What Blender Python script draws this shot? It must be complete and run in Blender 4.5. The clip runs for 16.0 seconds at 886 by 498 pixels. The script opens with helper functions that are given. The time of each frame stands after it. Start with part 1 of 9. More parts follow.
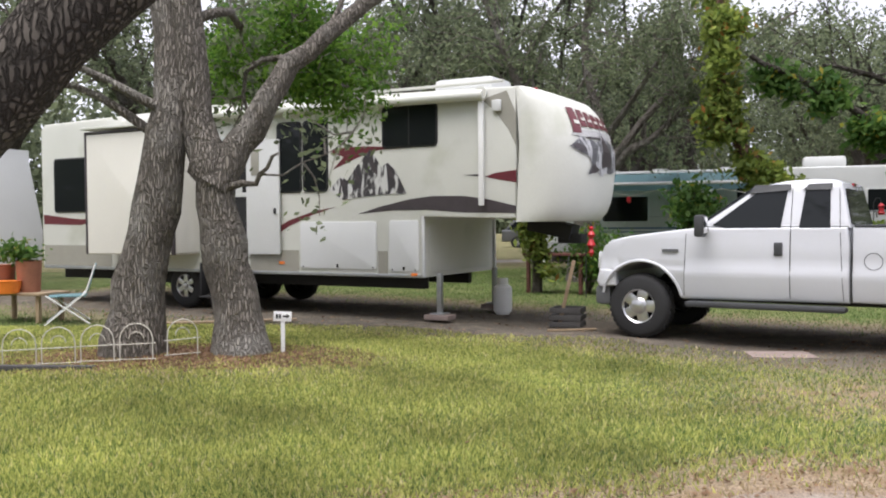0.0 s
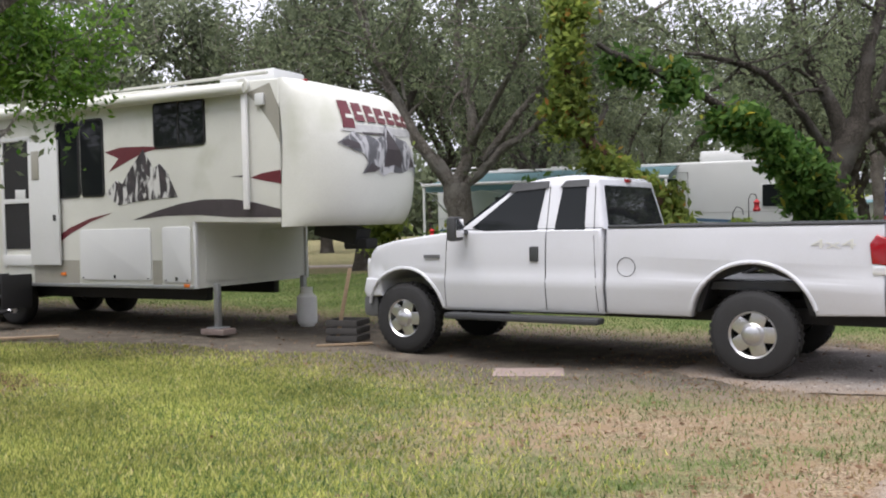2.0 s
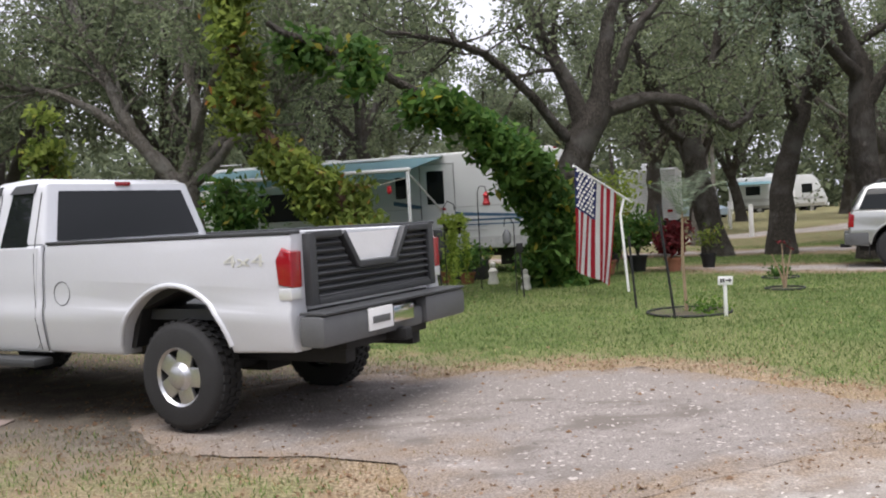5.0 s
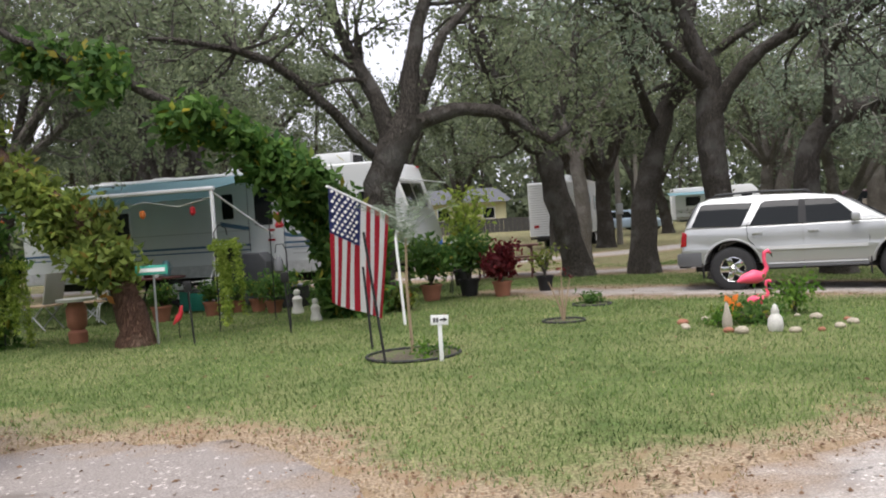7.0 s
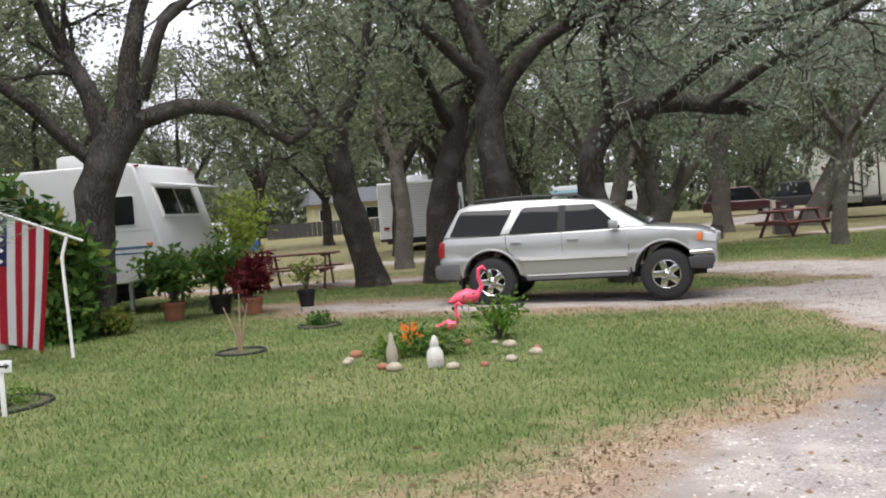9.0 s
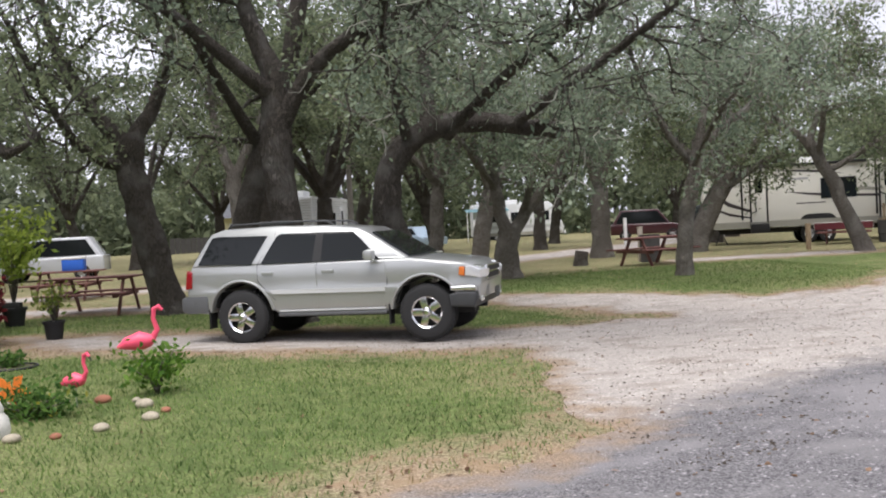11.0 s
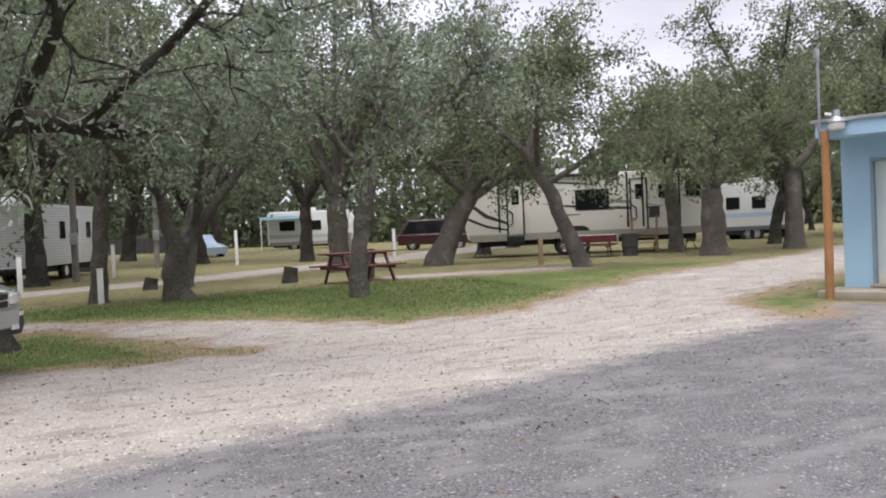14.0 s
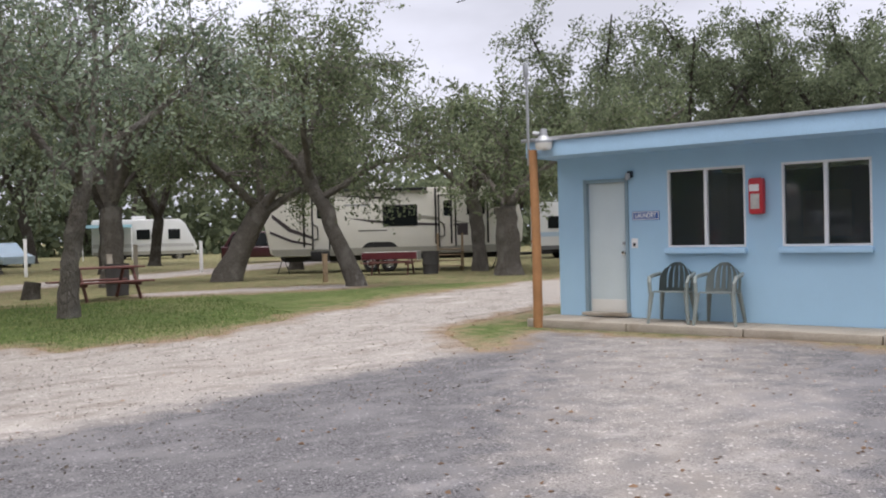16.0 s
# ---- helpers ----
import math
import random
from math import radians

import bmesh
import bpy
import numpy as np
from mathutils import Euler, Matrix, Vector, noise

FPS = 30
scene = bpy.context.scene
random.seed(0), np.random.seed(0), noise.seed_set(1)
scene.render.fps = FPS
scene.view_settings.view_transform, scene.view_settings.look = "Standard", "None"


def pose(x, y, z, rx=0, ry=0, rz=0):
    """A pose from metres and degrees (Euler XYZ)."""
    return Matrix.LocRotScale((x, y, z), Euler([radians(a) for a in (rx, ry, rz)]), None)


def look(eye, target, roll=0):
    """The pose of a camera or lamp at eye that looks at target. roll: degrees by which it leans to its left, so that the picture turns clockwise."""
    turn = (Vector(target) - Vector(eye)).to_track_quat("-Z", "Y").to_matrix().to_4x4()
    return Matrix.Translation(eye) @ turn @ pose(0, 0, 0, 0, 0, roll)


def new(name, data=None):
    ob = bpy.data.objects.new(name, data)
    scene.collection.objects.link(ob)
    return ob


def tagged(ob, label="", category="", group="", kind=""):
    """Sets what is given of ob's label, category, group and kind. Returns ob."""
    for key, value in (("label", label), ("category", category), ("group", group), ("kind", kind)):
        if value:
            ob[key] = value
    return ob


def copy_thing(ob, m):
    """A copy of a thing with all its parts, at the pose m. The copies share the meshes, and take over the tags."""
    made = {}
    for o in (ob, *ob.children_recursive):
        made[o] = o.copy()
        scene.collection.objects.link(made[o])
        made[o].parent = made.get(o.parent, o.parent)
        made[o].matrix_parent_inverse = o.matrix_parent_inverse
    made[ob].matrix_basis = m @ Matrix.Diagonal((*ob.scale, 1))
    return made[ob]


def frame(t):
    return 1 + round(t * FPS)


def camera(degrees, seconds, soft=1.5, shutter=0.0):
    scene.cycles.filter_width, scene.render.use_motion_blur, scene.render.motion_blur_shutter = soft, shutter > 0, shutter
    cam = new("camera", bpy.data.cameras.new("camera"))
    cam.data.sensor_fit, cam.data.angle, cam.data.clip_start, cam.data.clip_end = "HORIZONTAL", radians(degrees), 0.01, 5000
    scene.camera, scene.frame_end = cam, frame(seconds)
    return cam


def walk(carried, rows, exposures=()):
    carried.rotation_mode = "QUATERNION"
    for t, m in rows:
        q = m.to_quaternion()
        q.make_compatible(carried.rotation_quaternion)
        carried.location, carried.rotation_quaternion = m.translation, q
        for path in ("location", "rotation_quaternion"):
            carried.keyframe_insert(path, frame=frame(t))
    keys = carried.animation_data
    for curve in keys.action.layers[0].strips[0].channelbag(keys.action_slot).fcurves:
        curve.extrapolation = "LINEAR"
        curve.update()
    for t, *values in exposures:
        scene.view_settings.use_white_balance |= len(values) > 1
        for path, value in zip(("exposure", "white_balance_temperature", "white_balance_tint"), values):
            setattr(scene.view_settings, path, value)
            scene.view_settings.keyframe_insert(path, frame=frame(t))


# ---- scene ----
cam = camera(52.5, 16.0, soft=2.0)
METRES, EYE, TILT, LEAN, TURN = 25.27, 1.42, -0.45, 0.74, 0.0
ROWS = [
    (0.0, 0.0, 0.0, 0.0, 0.01, -1.25, -0.32),
    (0.5, 0.0306, 0.0118, 0.0003, 0.3, -0.95, -0.38),
    (1.0, 0.0614, 0.0215, 0.001, 0.47, -0.92, -0.13),
    (1.5, 0.0905, 0.0318, 0.0016, 0.44, -1.03, 0.25),
    (2.0, 0.1196, 0.0434, 0.002, 0.09, -1.21, 0.51),
    (2.5, 0.1487, 0.0535, 0.0026, -0.48, -1.48, 0.63),
    (3.0, 0.1771, 0.0642, 0.0031, -1.25, -1.7, 0.85),
    (3.5, 0.206, 0.0752, 0.0034, -2.1, -1.84, 1.51),
    (4.0, 0.2351, 0.0859, 0.0036, -2.77, -1.89, 2.3),
    (6.5, 0.3916, 0.1459, 0.0065, -3.91, -1.38, 2.38),
    (7.0, 0.422, 0.1577, 0.0072, -4.72, -1.2, 3.02),
    (7.5, 0.4522, 0.169, 0.0079, -5.64, -1.07, 3.31),
    (8.0, 0.4817, 0.1808, 0.0086, -6.92, -1.19, 3.38),
    (8.5, 0.5114, 0.193, 0.0088, -8.54, -1.48, 3.41),
    (9.0, 0.5417, 0.2038, 0.0094, -9.92, -1.7, 3.52),
    (11.5, 0.6912, 0.248, 0.0117, -14.11, -0.73, 2.49),
    (12.0, 0.7193, 0.2558, 0.0122, -15.52, -0.75, 2.74),
    (12.5, 0.7473, 0.2619, 0.0126, -17.01, -0.85, 2.27),
    (13.0, 0.7762, 0.266, 0.0128, -18.6, -0.81, 1.84),
    (13.5, 0.8054, 0.2688, 0.0133, -20.45, -0.77, 1.9),
    (14.0, 0.8348, 0.2702, 0.0137, -22.5, -0.89, 2.11),
    (14.5, 0.8641, 0.2703, 0.0142, -24.55, -1.01, 1.94),
    (15.0, 0.8933, 0.2693, 0.0148, -26.51, -0.92, 1.27),
    (15.5, 0.9236, 0.2678, 0.0148, -28.37, -0.59, 0.93),
    (16.0, 0.9539, 0.2646, 0.0153, -30.27, -0.31, 1.03),
]
walk(cam, [(t, pose(0, 0, EYE, TILT, LEAN, TURN) @ pose(METRES * x, METRES * y, METRES * z, 90 + pitch, roll, yaw)) for t, x, y, z, yaw, pitch, roll in ROWS],
     [(0.0, 0.72), (2.0, 0.62), (4.0, 0.48), (6.5, 0.66), (9.0, 0.65), (12.5, 0.60), (14.5, 0.48), (16.0, 0.36)])

# ---- world and light ----
world = bpy.data.worlds.new("overcast_sky")
scene.world = world
world.use_nodes = True
wn, wl = world.node_tree.nodes, world.node_tree.links
sky = wn.new("ShaderNodeTexSky")
sky.sky_type, sky.sun_disc = "NISHITA", False
sky.sun_elevation, sky.sun_rotation = radians(72), radians(205)
sky.dust_density, sky.air_density = 4.0, 1.0
grey = wn.new("ShaderNodeHueSaturation")
grey.inputs["Saturation"].default_value = 0.16
tc = wn.new("ShaderNodeTexCoord")
stretch = wn.new("ShaderNodeMapping")
stretch.inputs["Scale"].default_value = (1.0, 1.0, 3.0)
clouds = wn.new("ShaderNodeTexNoise")
clouds.inputs["Scale"].default_value, clouds.inputs["Detail"].default_value = 2.2, 6
ramp = wn.new("ShaderNodeMapRange")
ramp.inputs["From Min"].default_value, ramp.inputs["From Max"].default_value = 0.3, 0.7
ramp.inputs["To Min"].default_value, ramp.inputs["To Max"].default_value = 2.7, 4.9
cover = wn.new("ShaderNodeMixRGB")
cover.inputs["Fac"].default_value = 0.85
tint = wn.new("ShaderNodeMixRGB")
tint.blend_type = "MULTIPLY"
tint.inputs["Fac"].default_value, tint.inputs["Color2"].default_value = 1.0, (0.96, 0.965, 1.14, 1)
wl.new(tc.outputs["Generated"], stretch.inputs["Vector"])
wl.new(stretch.outputs[0], clouds.inputs["Vector"])
wl.new(clouds.outputs[0], ramp.inputs[0])
wl.new(ramp.outputs[0], tint.inputs["Color1"])
wl.new(sky.outputs[0], grey.inputs["Color"])
wl.new(grey.outputs[0], cover.inputs["Color1"])
wl.new(tint.outputs[0], cover.inputs["Color2"])
wl.new(cover.outputs[0], wn["Background"].inputs["Color"])
wn["Background"].inputs["Strength"].default_value = 0.20

sun = new("sun", bpy.data.lights.new("sun", "SUN"))
sun.data.energy, sun.data.angle, sun.data.color = 2.7, radians(50), (1.0, 0.955, 0.93)
sun.matrix_world = look((0, -9, 60), (8, 8, 0))
scene.view_settings.exposure = 0.56

# ---- materials ----
MATS = {}


def mat(name, color, rough=0.6, metal=0.0, vary=0.15, scale=6.0, bump=0.0, fine=60.0, coat=0.0, spots=None, spot_scale=1.5, spot_edge=0.58):
    """A worn surface: two sizes of noise in colour and relief; spots is the colour of larger stains."""
    if name in MATS:
        return MATS[name]
    m = MATS[name] = bpy.data.materials.new(name)
    m.use_nodes = True
    n, l = m.node_tree.nodes, m.node_tree.links
    b = n["Principled BSDF"]
    b.inputs["Roughness"].default_value, b.inputs["Metallic"].default_value = rough, metal
    if coat:
        b.inputs["Coat Weight"].default_value, b.inputs["Coat Roughness"].default_value = coat, 0.06
    co = n.new("ShaderNodeTexCoord")
    big, small = n.new("ShaderNodeTexNoise"), n.new("ShaderNodeTexNoise")
    big.inputs["Scale"].default_value, big.inputs["Detail"].default_value = scale, 4
    small.inputs["Scale"].default_value, small.inputs["Detail"].default_value = fine, 3
    add = n.new("ShaderNodeMath")
    add.operation = "ADD"
    rng = n.new("ShaderNodeMapRange")
    rng.inputs["From Min"].default_value, rng.inputs["From Max"].default_value = 0.6, 1.4
    rng.inputs["To Min"].default_value, rng.inputs["To Max"].default_value = 1 - vary, 1 + vary
    mul = n.new("ShaderNodeMixRGB")
    mul.blend_type = "MULTIPLY"
    mul.inputs["Fac"].default_value, mul.inputs["Color1"].default_value = 1.0, (*color, 1)
    for t in (big, small):
        l.new(co.outputs["Object"], t.inputs["Vector"])
    l.new(big.outputs[0], add.inputs[0])
    l.new(small.outputs[0], add.inputs[1])
    l.new(add.outputs[0], rng.inputs[0])
    l.new(rng.outputs[0], mul.inputs["Color2"])
    out = mul.outputs[0]
    if spots:
        st = n.new("ShaderNodeTexNoise")
        st.inputs["Scale"].default_value, st.inputs["Detail"].default_value = spot_scale, 7
        sr = n.new("ShaderNodeMapRange")
        sr.inputs["From Min"].default_value, sr.inputs["From Max"].default_value = spot_edge, spot_edge + 0.12
        mx = n.new("ShaderNodeMixRGB")
        mx.inputs["Color2"].default_value = (*spots, 1)
        l.new(co.outputs["Object"], st.inputs["Vector"])
        l.new(st.outputs[0], sr.inputs[0])
        l.new(sr.outputs[0], mx.inputs["Fac"])
        l.new(out, mx.inputs["Color1"])
        out = mx.outputs[0]
    l.new(out, b.inputs["Base Color"])
    if bump:
        bp = n.new("ShaderNodeBump")
        bp.inputs["Strength"].default_value, bp.inputs["Distance"].default_value = bump, 0.02
        l.new(add.outputs[0], bp.inputs["Height"])
        l.new(bp.outputs[0], b.inputs["Normal"])
    return m


def leaf_mat(name, a, b_, c=None):
    """Leaves, one tone per leaf between two colours, a little light passing through."""
    m = MATS[name] = bpy.data.materials.new(name)
    m.use_nodes = True
    n, l = m.node_tree.nodes, m.node_tree.links
    b = n["Principled BSDF"]
    b.inputs["Roughness"].default_value = 0.65
    b.inputs["Specular IOR Level"].default_value = 0.25
    geo = n.new("ShaderNodeNewGeometry")
    r = n.new("ShaderNodeValToRGB")
    r.color_ramp.elements[0].color, r.color_ramp.elements[1].color = (*a, 1), (*b_, 1)
    if c:
        e = r.color_ramp.elements.new(0.93)
        e.color = (*b_, 1)
        r.color_ramp.elements[2].color = (*c, 1)
    co, big = n.new("ShaderNodeTexCoord"), n.new("ShaderNodeTexNoise")
    big.inputs["Scale"].default_value = 0.7
    rng = n.new("ShaderNodeMapRange")
    rng.inputs["From Min"].default_value, rng.inputs["From Max"].default_value = 0.3, 0.7
    rng.inputs["To Min"].default_value, rng.inputs["To Max"].default_value = 0.7, 1.35
    mul = n.new("ShaderNodeMixRGB")
    mul.blend_type = "MULTIPLY"
    mul.inputs["Fac"].default_value = 1.0
    l.new(co.outputs["Object"], big.inputs["Vector"])
    l.new(big.outputs[0], rng.inputs[0])
    l.new(geo.outputs["Random Per Island"], r.inputs["Fac"])
    l.new(r.outputs[0], mul.inputs["Color1"])
    l.new(rng.outputs[0], mul.inputs["Color2"])
    l.new(mul.outputs[0], b.inputs["Base Color"])
    tr, mx = n.new("ShaderNodeBsdfTranslucent"), n.new("ShaderNodeMixShader")
    mx.inputs["Fac"].default_value = 0.55
    l.new(mul.outputs[0], tr.inputs["Color"])
    l.new(b.outputs[0], mx.inputs[1])
    l.new(tr.outputs[0], mx.inputs[2])
    l.new(mx.outputs[0], n["Material Output"].inputs["Surface"])
    return m


def bark_mat(name, a, b_):
    m = MATS[name] = bpy.data.materials.new(name)
    m.use_nodes = True
    n, l = m.node_tree.nodes, m.node_tree.links
    b = n["Principled BSDF"]
    b.inputs["Roughness"].default_value = 0.95
    b.inputs["Specular IOR Level"].default_value = 0.15
    co, mp = n.new("ShaderNodeTexCoord"), n.new("ShaderNodeMapping")
    mp.inputs["Scale"].default_value = (1, 1, 0.17)
    vo, no, lich = n.new("ShaderNodeTexVoronoi"), n.new("ShaderNodeTexNoise"), n.new("ShaderNodeTexNoise")
    vo.feature = "DISTANCE_TO_EDGE"
    vo.inputs["Scale"].default_value, no.inputs["Scale"].default_value, lich.inputs["Scale"].default_value = 40, 20, 2.2
    no.inputs["Detail"].default_value, lich.inputs["Detail"].default_value = 6, 8
    warp = n.new("ShaderNodeMixRGB")
    warp.blend_type, warp.inputs["Fac"].default_value = "ADD", 0.03
    l.new(co.outputs["Object"], mp.inputs["Vector"])
    l.new(mp.outputs[0], warp.inputs["Color1"])
    l.new(no.outputs["Color"], warp.inputs["Color2"])
    l.new(warp.outputs[0], vo.inputs["Vector"])
    l.new(co.outputs["Object"], no.inputs["Vector"])
    l.new(co.outputs["Object"], lich.inputs["Vector"])
    rng = n.new("ShaderNodeMapRange")
    rng.inputs["From Max"].default_value = 0.22
    l.new(vo.outputs["Distance"], rng.inputs[0])
    mx = n.new("ShaderNodeMixRGB")
    mx.inputs["Color1"].default_value, mx.inputs["Color2"].default_value = (*[v * 0.55 for v in a], 1), (*a, 1)
    l.new(rng.outputs[0], mx.inputs["Fac"])
    m2 = n.new("ShaderNodeMixRGB")
    m2.inputs["Color2"].default_value = (*b_, 1)
    lr = n.new("ShaderNodeMapRange")
    lr.inputs["From Min"].default_value, lr.inputs["From Max"].default_value, lr.inputs["To Max"].default_value = 0.5, 0.68, 0.75
    l.new(lich.outputs[0], lr.inputs[0])
    l.new(lr.outputs[0], m2.inputs["Fac"])
    l.new(mx.outputs[0], m2.inputs["Color1"])
    l.new(m2.outputs[0], b.inputs["Base Color"])
    bp = n.new("ShaderNodeBump")
    bp.inputs["Strength"].default_value, bp.inputs["Distance"].default_value = 1.0, 0.04
    l.new(rng.outputs[0], bp.inputs["Height"])
    l.new(bp.outputs[0], b.inputs["Normal"])
    return m


BARK = bark_mat("oak_bark", (0.25, 0.225, 0.195), (0.33, 0.315, 0.285))
BARK_DARK = bark_mat("dark_bark", (0.11, 0.097, 0.083), (0.18, 0.17, 0.155))
BARK_RED = bark_mat("red_brown_bark", (0.15, 0.085, 0.06), (0.22, 0.15, 0.11))
LEAF = leaf_mat("oak_leaf", (0.098, 0.122, 0.071), (0.24, 0.28, 0.16))
LEAF_FAR = leaf_mat("far_oak_leaf", (0.092, 0.114, 0.070), (0.222, 0.258, 0.158))
LEAF_GREY = leaf_mat("silvery_oak_leaf", (0.115, 0.152, 0.108), (0.325, 0.385, 0.275))
LEAF_BRIGHT = leaf_mat("feathery_leaf", (0.05, 0.13, 0.018), (0.17, 0.29, 0.045))
LEAF_VINE = leaf_mat("vine_leaf", (0.035, 0.095, 0.02), (0.135, 0.235, 0.055), (0.35, 0.30, 0.04))
LEAF_VINE_AUTUMN = leaf_mat("yellowing_vine_leaf", (0.08, 0.125, 0.028), (0.28, 0.34, 0.075), (0.30, 0.12, 0.035))
LEAF_RED = leaf_mat("red_leaf", (0.07, 0.012, 0.015), (0.20, 0.03, 0.035))
LEAF_LITTER = leaf_mat("dead_leaf", (0.10, 0.055, 0.03), (0.34, 0.22, 0.14))
LEAF_DARK = leaf_mat("dark_leaf_scrap", (0.05, 0.042, 0.035), (0.16, 0.13, 0.10))
LEAF_LIME = leaf_mat("lime_leaf", (0.18, 0.27, 0.04), (0.46, 0.55, 0.12))
GRASS = leaf_mat("grass_blade", (0.045, 0.095, 0.025), (0.225, 0.315, 0.098), (0.52, 0.46, 0.25))
# Yellow-green, and paler than GRASS: daylight is put into the blade colour.
GRASS_YELLOW_LIT = leaf_mat("lit_yellow_green_grass_blade", (0.20, 0.245, 0.06), (0.64, 0.63, 0.21), (0.78, 0.66, 0.40))
DRY = leaf_mat("dry_grass_blade", (0.22, 0.17, 0.08), (0.42, 0.34, 0.19))
MOSS = leaf_mat("pale_lichen_twig", (0.28, 0.28, 0.24), (0.5, 0.5, 0.44))

WHITE_PAINT = mat("white_car_paint", (0.55, 0.56, 0.59), 0.25, vary=0.03, scale=2, coat=0.6)
SILVER = mat("silver_car_paint", (0.40, 0.41, 0.405), 0.3, metal=0.4, vary=0.04, scale=2, coat=0.6)
PLASTIC = mat("dark_grey_plastic", (0.045, 0.047, 0.05), 0.55, vary=0.15)
GREY_TRIM = mat("grey_bumper", (0.105, 0.108, 0.112), 0.5, vary=0.1)
RUBBER = mat("tyre_rubber", (0.022, 0.022, 0.023), 0.8, vary=0.25, bump=0.2, fine=90)
CHROME = mat("chrome", (0.75, 0.75, 0.76), 0.14, metal=1.0, vary=0.06)
ALLOY = mat("alloy_wheel", (0.62, 0.62, 0.63), 0.28, metal=0.9, vary=0.12)
STEEL = mat("galvanised_steel", (0.40, 0.41, 0.42), 0.45, metal=0.8, vary=0.2)
BLACK = mat("black_underside", (0.012, 0.012, 0.013), 0.7, vary=0.3)
RED_LENS = mat("red_lens", (0.30, 0.006, 0.014), 0.15, vary=0.08, coat=0.8)
AMBER = mat("amber_lens", (0.75, 0.20, 0.04), 0.15, vary=0.08, coat=0.8)
CLEAR = mat("clear_lens", (0.75, 0.76, 0.78), 0.12, metal=0.3, vary=0.1, coat=0.8)
FIBRE = mat("dirty_white_fibreglass", (0.60, 0.605, 0.56), 0.5, vary=0.07, scale=1.6, coat=0.06, spots=(0.49, 0.50, 0.43), spot_scale=0.9, spot_edge=0.56)
FIBRE_CLEAN = mat("white_fibreglass", (0.60, 0.61, 0.61), 0.4, vary=0.05, scale=1.5, coat=0.15)
CREAM = mat("cream_fibreglass", (0.70, 0.68, 0.62), 0.4, vary=0.05, scale=1.5)
TAUPE = mat("taupe_fibreglass", (0.30, 0.29, 0.25), 0.45, vary=0.08)
BURGUNDY = mat("burgundy_vinyl", (0.12, 0.02, 0.028), 0.4, vary=0.15)
CHARCOAL = mat("charcoal_vinyl", (0.055, 0.045, 0.05), 0.4, vary=0.2)
SILVER_VINYL = mat("pale_grey_vinyl", (0.42, 0.42, 0.42), 0.4, vary=0.25, scale=9)
def peaks_mat(name, dark, pale, scale, slant):
    """Printed mountain face: slanting shards of dark rock and pale snow."""
    m = MATS[name] = bpy.data.materials.new(name)
    m.use_nodes = True
    n, l = m.node_tree.nodes, m.node_tree.links
    co, mp, t, r = n.new("ShaderNodeTexCoord"), n.new("ShaderNodeMapping"), n.new("ShaderNodeTexNoise"), n.new("ShaderNodeValToRGB")
    mp.inputs["Rotation"].default_value, mp.inputs["Scale"].default_value = slant, (2.2, 1.6, 0.8)
    t.inputs["Scale"].default_value, t.inputs["Detail"].default_value, t.inputs["Distortion"].default_value = scale, 5, 0.9
    r.color_ramp.elements[0].position, r.color_ramp.elements[0].color = 0.49, (*dark, 1)
    r.color_ramp.elements[1].position, r.color_ramp.elements[1].color = 0.57, (*pale, 1)
    l.new(co.outputs["Object"], mp.inputs["Vector"])
    l.new(mp.outputs[0], t.inputs["Vector"])
    l.new(t.outputs[0], r.inputs["Fac"])
    l.new(r.outputs[0], n["Principled BSDF"].inputs["Base Color"])
    n["Principled BSDF"].inputs["Roughness"].default_value = 0.4
    return m


SIDE_PEAKS = peaks_mat("printed_peaks", (0.04, 0.035, 0.04), (0.58, 0.58, 0.57), 4.2, (0, 0.6, 0))
CAP_PEAKS = peaks_mat("printed_grey_peaks", (0.10, 0.10, 0.11), (0.46, 0.46, 0.48), 3.6, (0.7, 0.3, 0))
BLUE_VINYL = mat("slate_blue_vinyl", (0.06, 0.12, 0.20), 0.4, vary=0.1)
WOOD = mat("weathered_wood", (0.30, 0.22, 0.14), 0.8, vary=0.3, scale=3, bump=0.3)
REDWOOD = mat("dark_red_stained_wood", (0.13, 0.05, 0.042), 0.75, vary=0.35, scale=4, bump=0.3)
GREY_WOOD = mat("silvered_pole_wood", (0.23, 0.21, 0.185), 0.9, vary=0.3, scale=3, bump=0.3)
SIDING = mat("white_ribbed_siding", (0.78, 0.79, 0.80), 0.45, vary=0.04, scale=2)
POLE_WOOD = mat("orange_brown_pole_wood", (0.36, 0.18, 0.075), 0.75, vary=0.3, scale=3, bump=0.2)
BLUE_WALL = mat("light_blue_painted_block", (0.385, 0.585, 0.745), 0.75, vary=0.07, scale=1.3, bump=0.15, fine=80)
BLUE_TRIM = mat("blue_painted_board", (0.39, 0.59, 0.77), 0.65, vary=0.08, scale=2)
FRAME_PAINT = mat("grey_blue_frame_paint", (0.24, 0.33, 0.38), 0.55, vary=0.12, scale=4)
DOOR_PAINT = mat("pale_grey_green_door", (0.62, 0.70, 0.71), 0.5, vary=0.06, scale=2)
CONCRETE = mat("old_concrete", (0.35, 0.31, 0.255), 0.9, vary=0.2, scale=2.5, bump=0.3, spots=(0.24, 0.20, 0.15))
ROOFING = mat("grey_roofing", (0.30, 0.30, 0.30), 0.8, vary=0.15)
CHAIR_PLASTIC = mat("grey_green_plastic", (0.22, 0.25, 0.235), 0.5, vary=0.06)
RED_PAINT = mat("red_paint", (0.50, 0.02, 0.03), 0.4, vary=0.1)
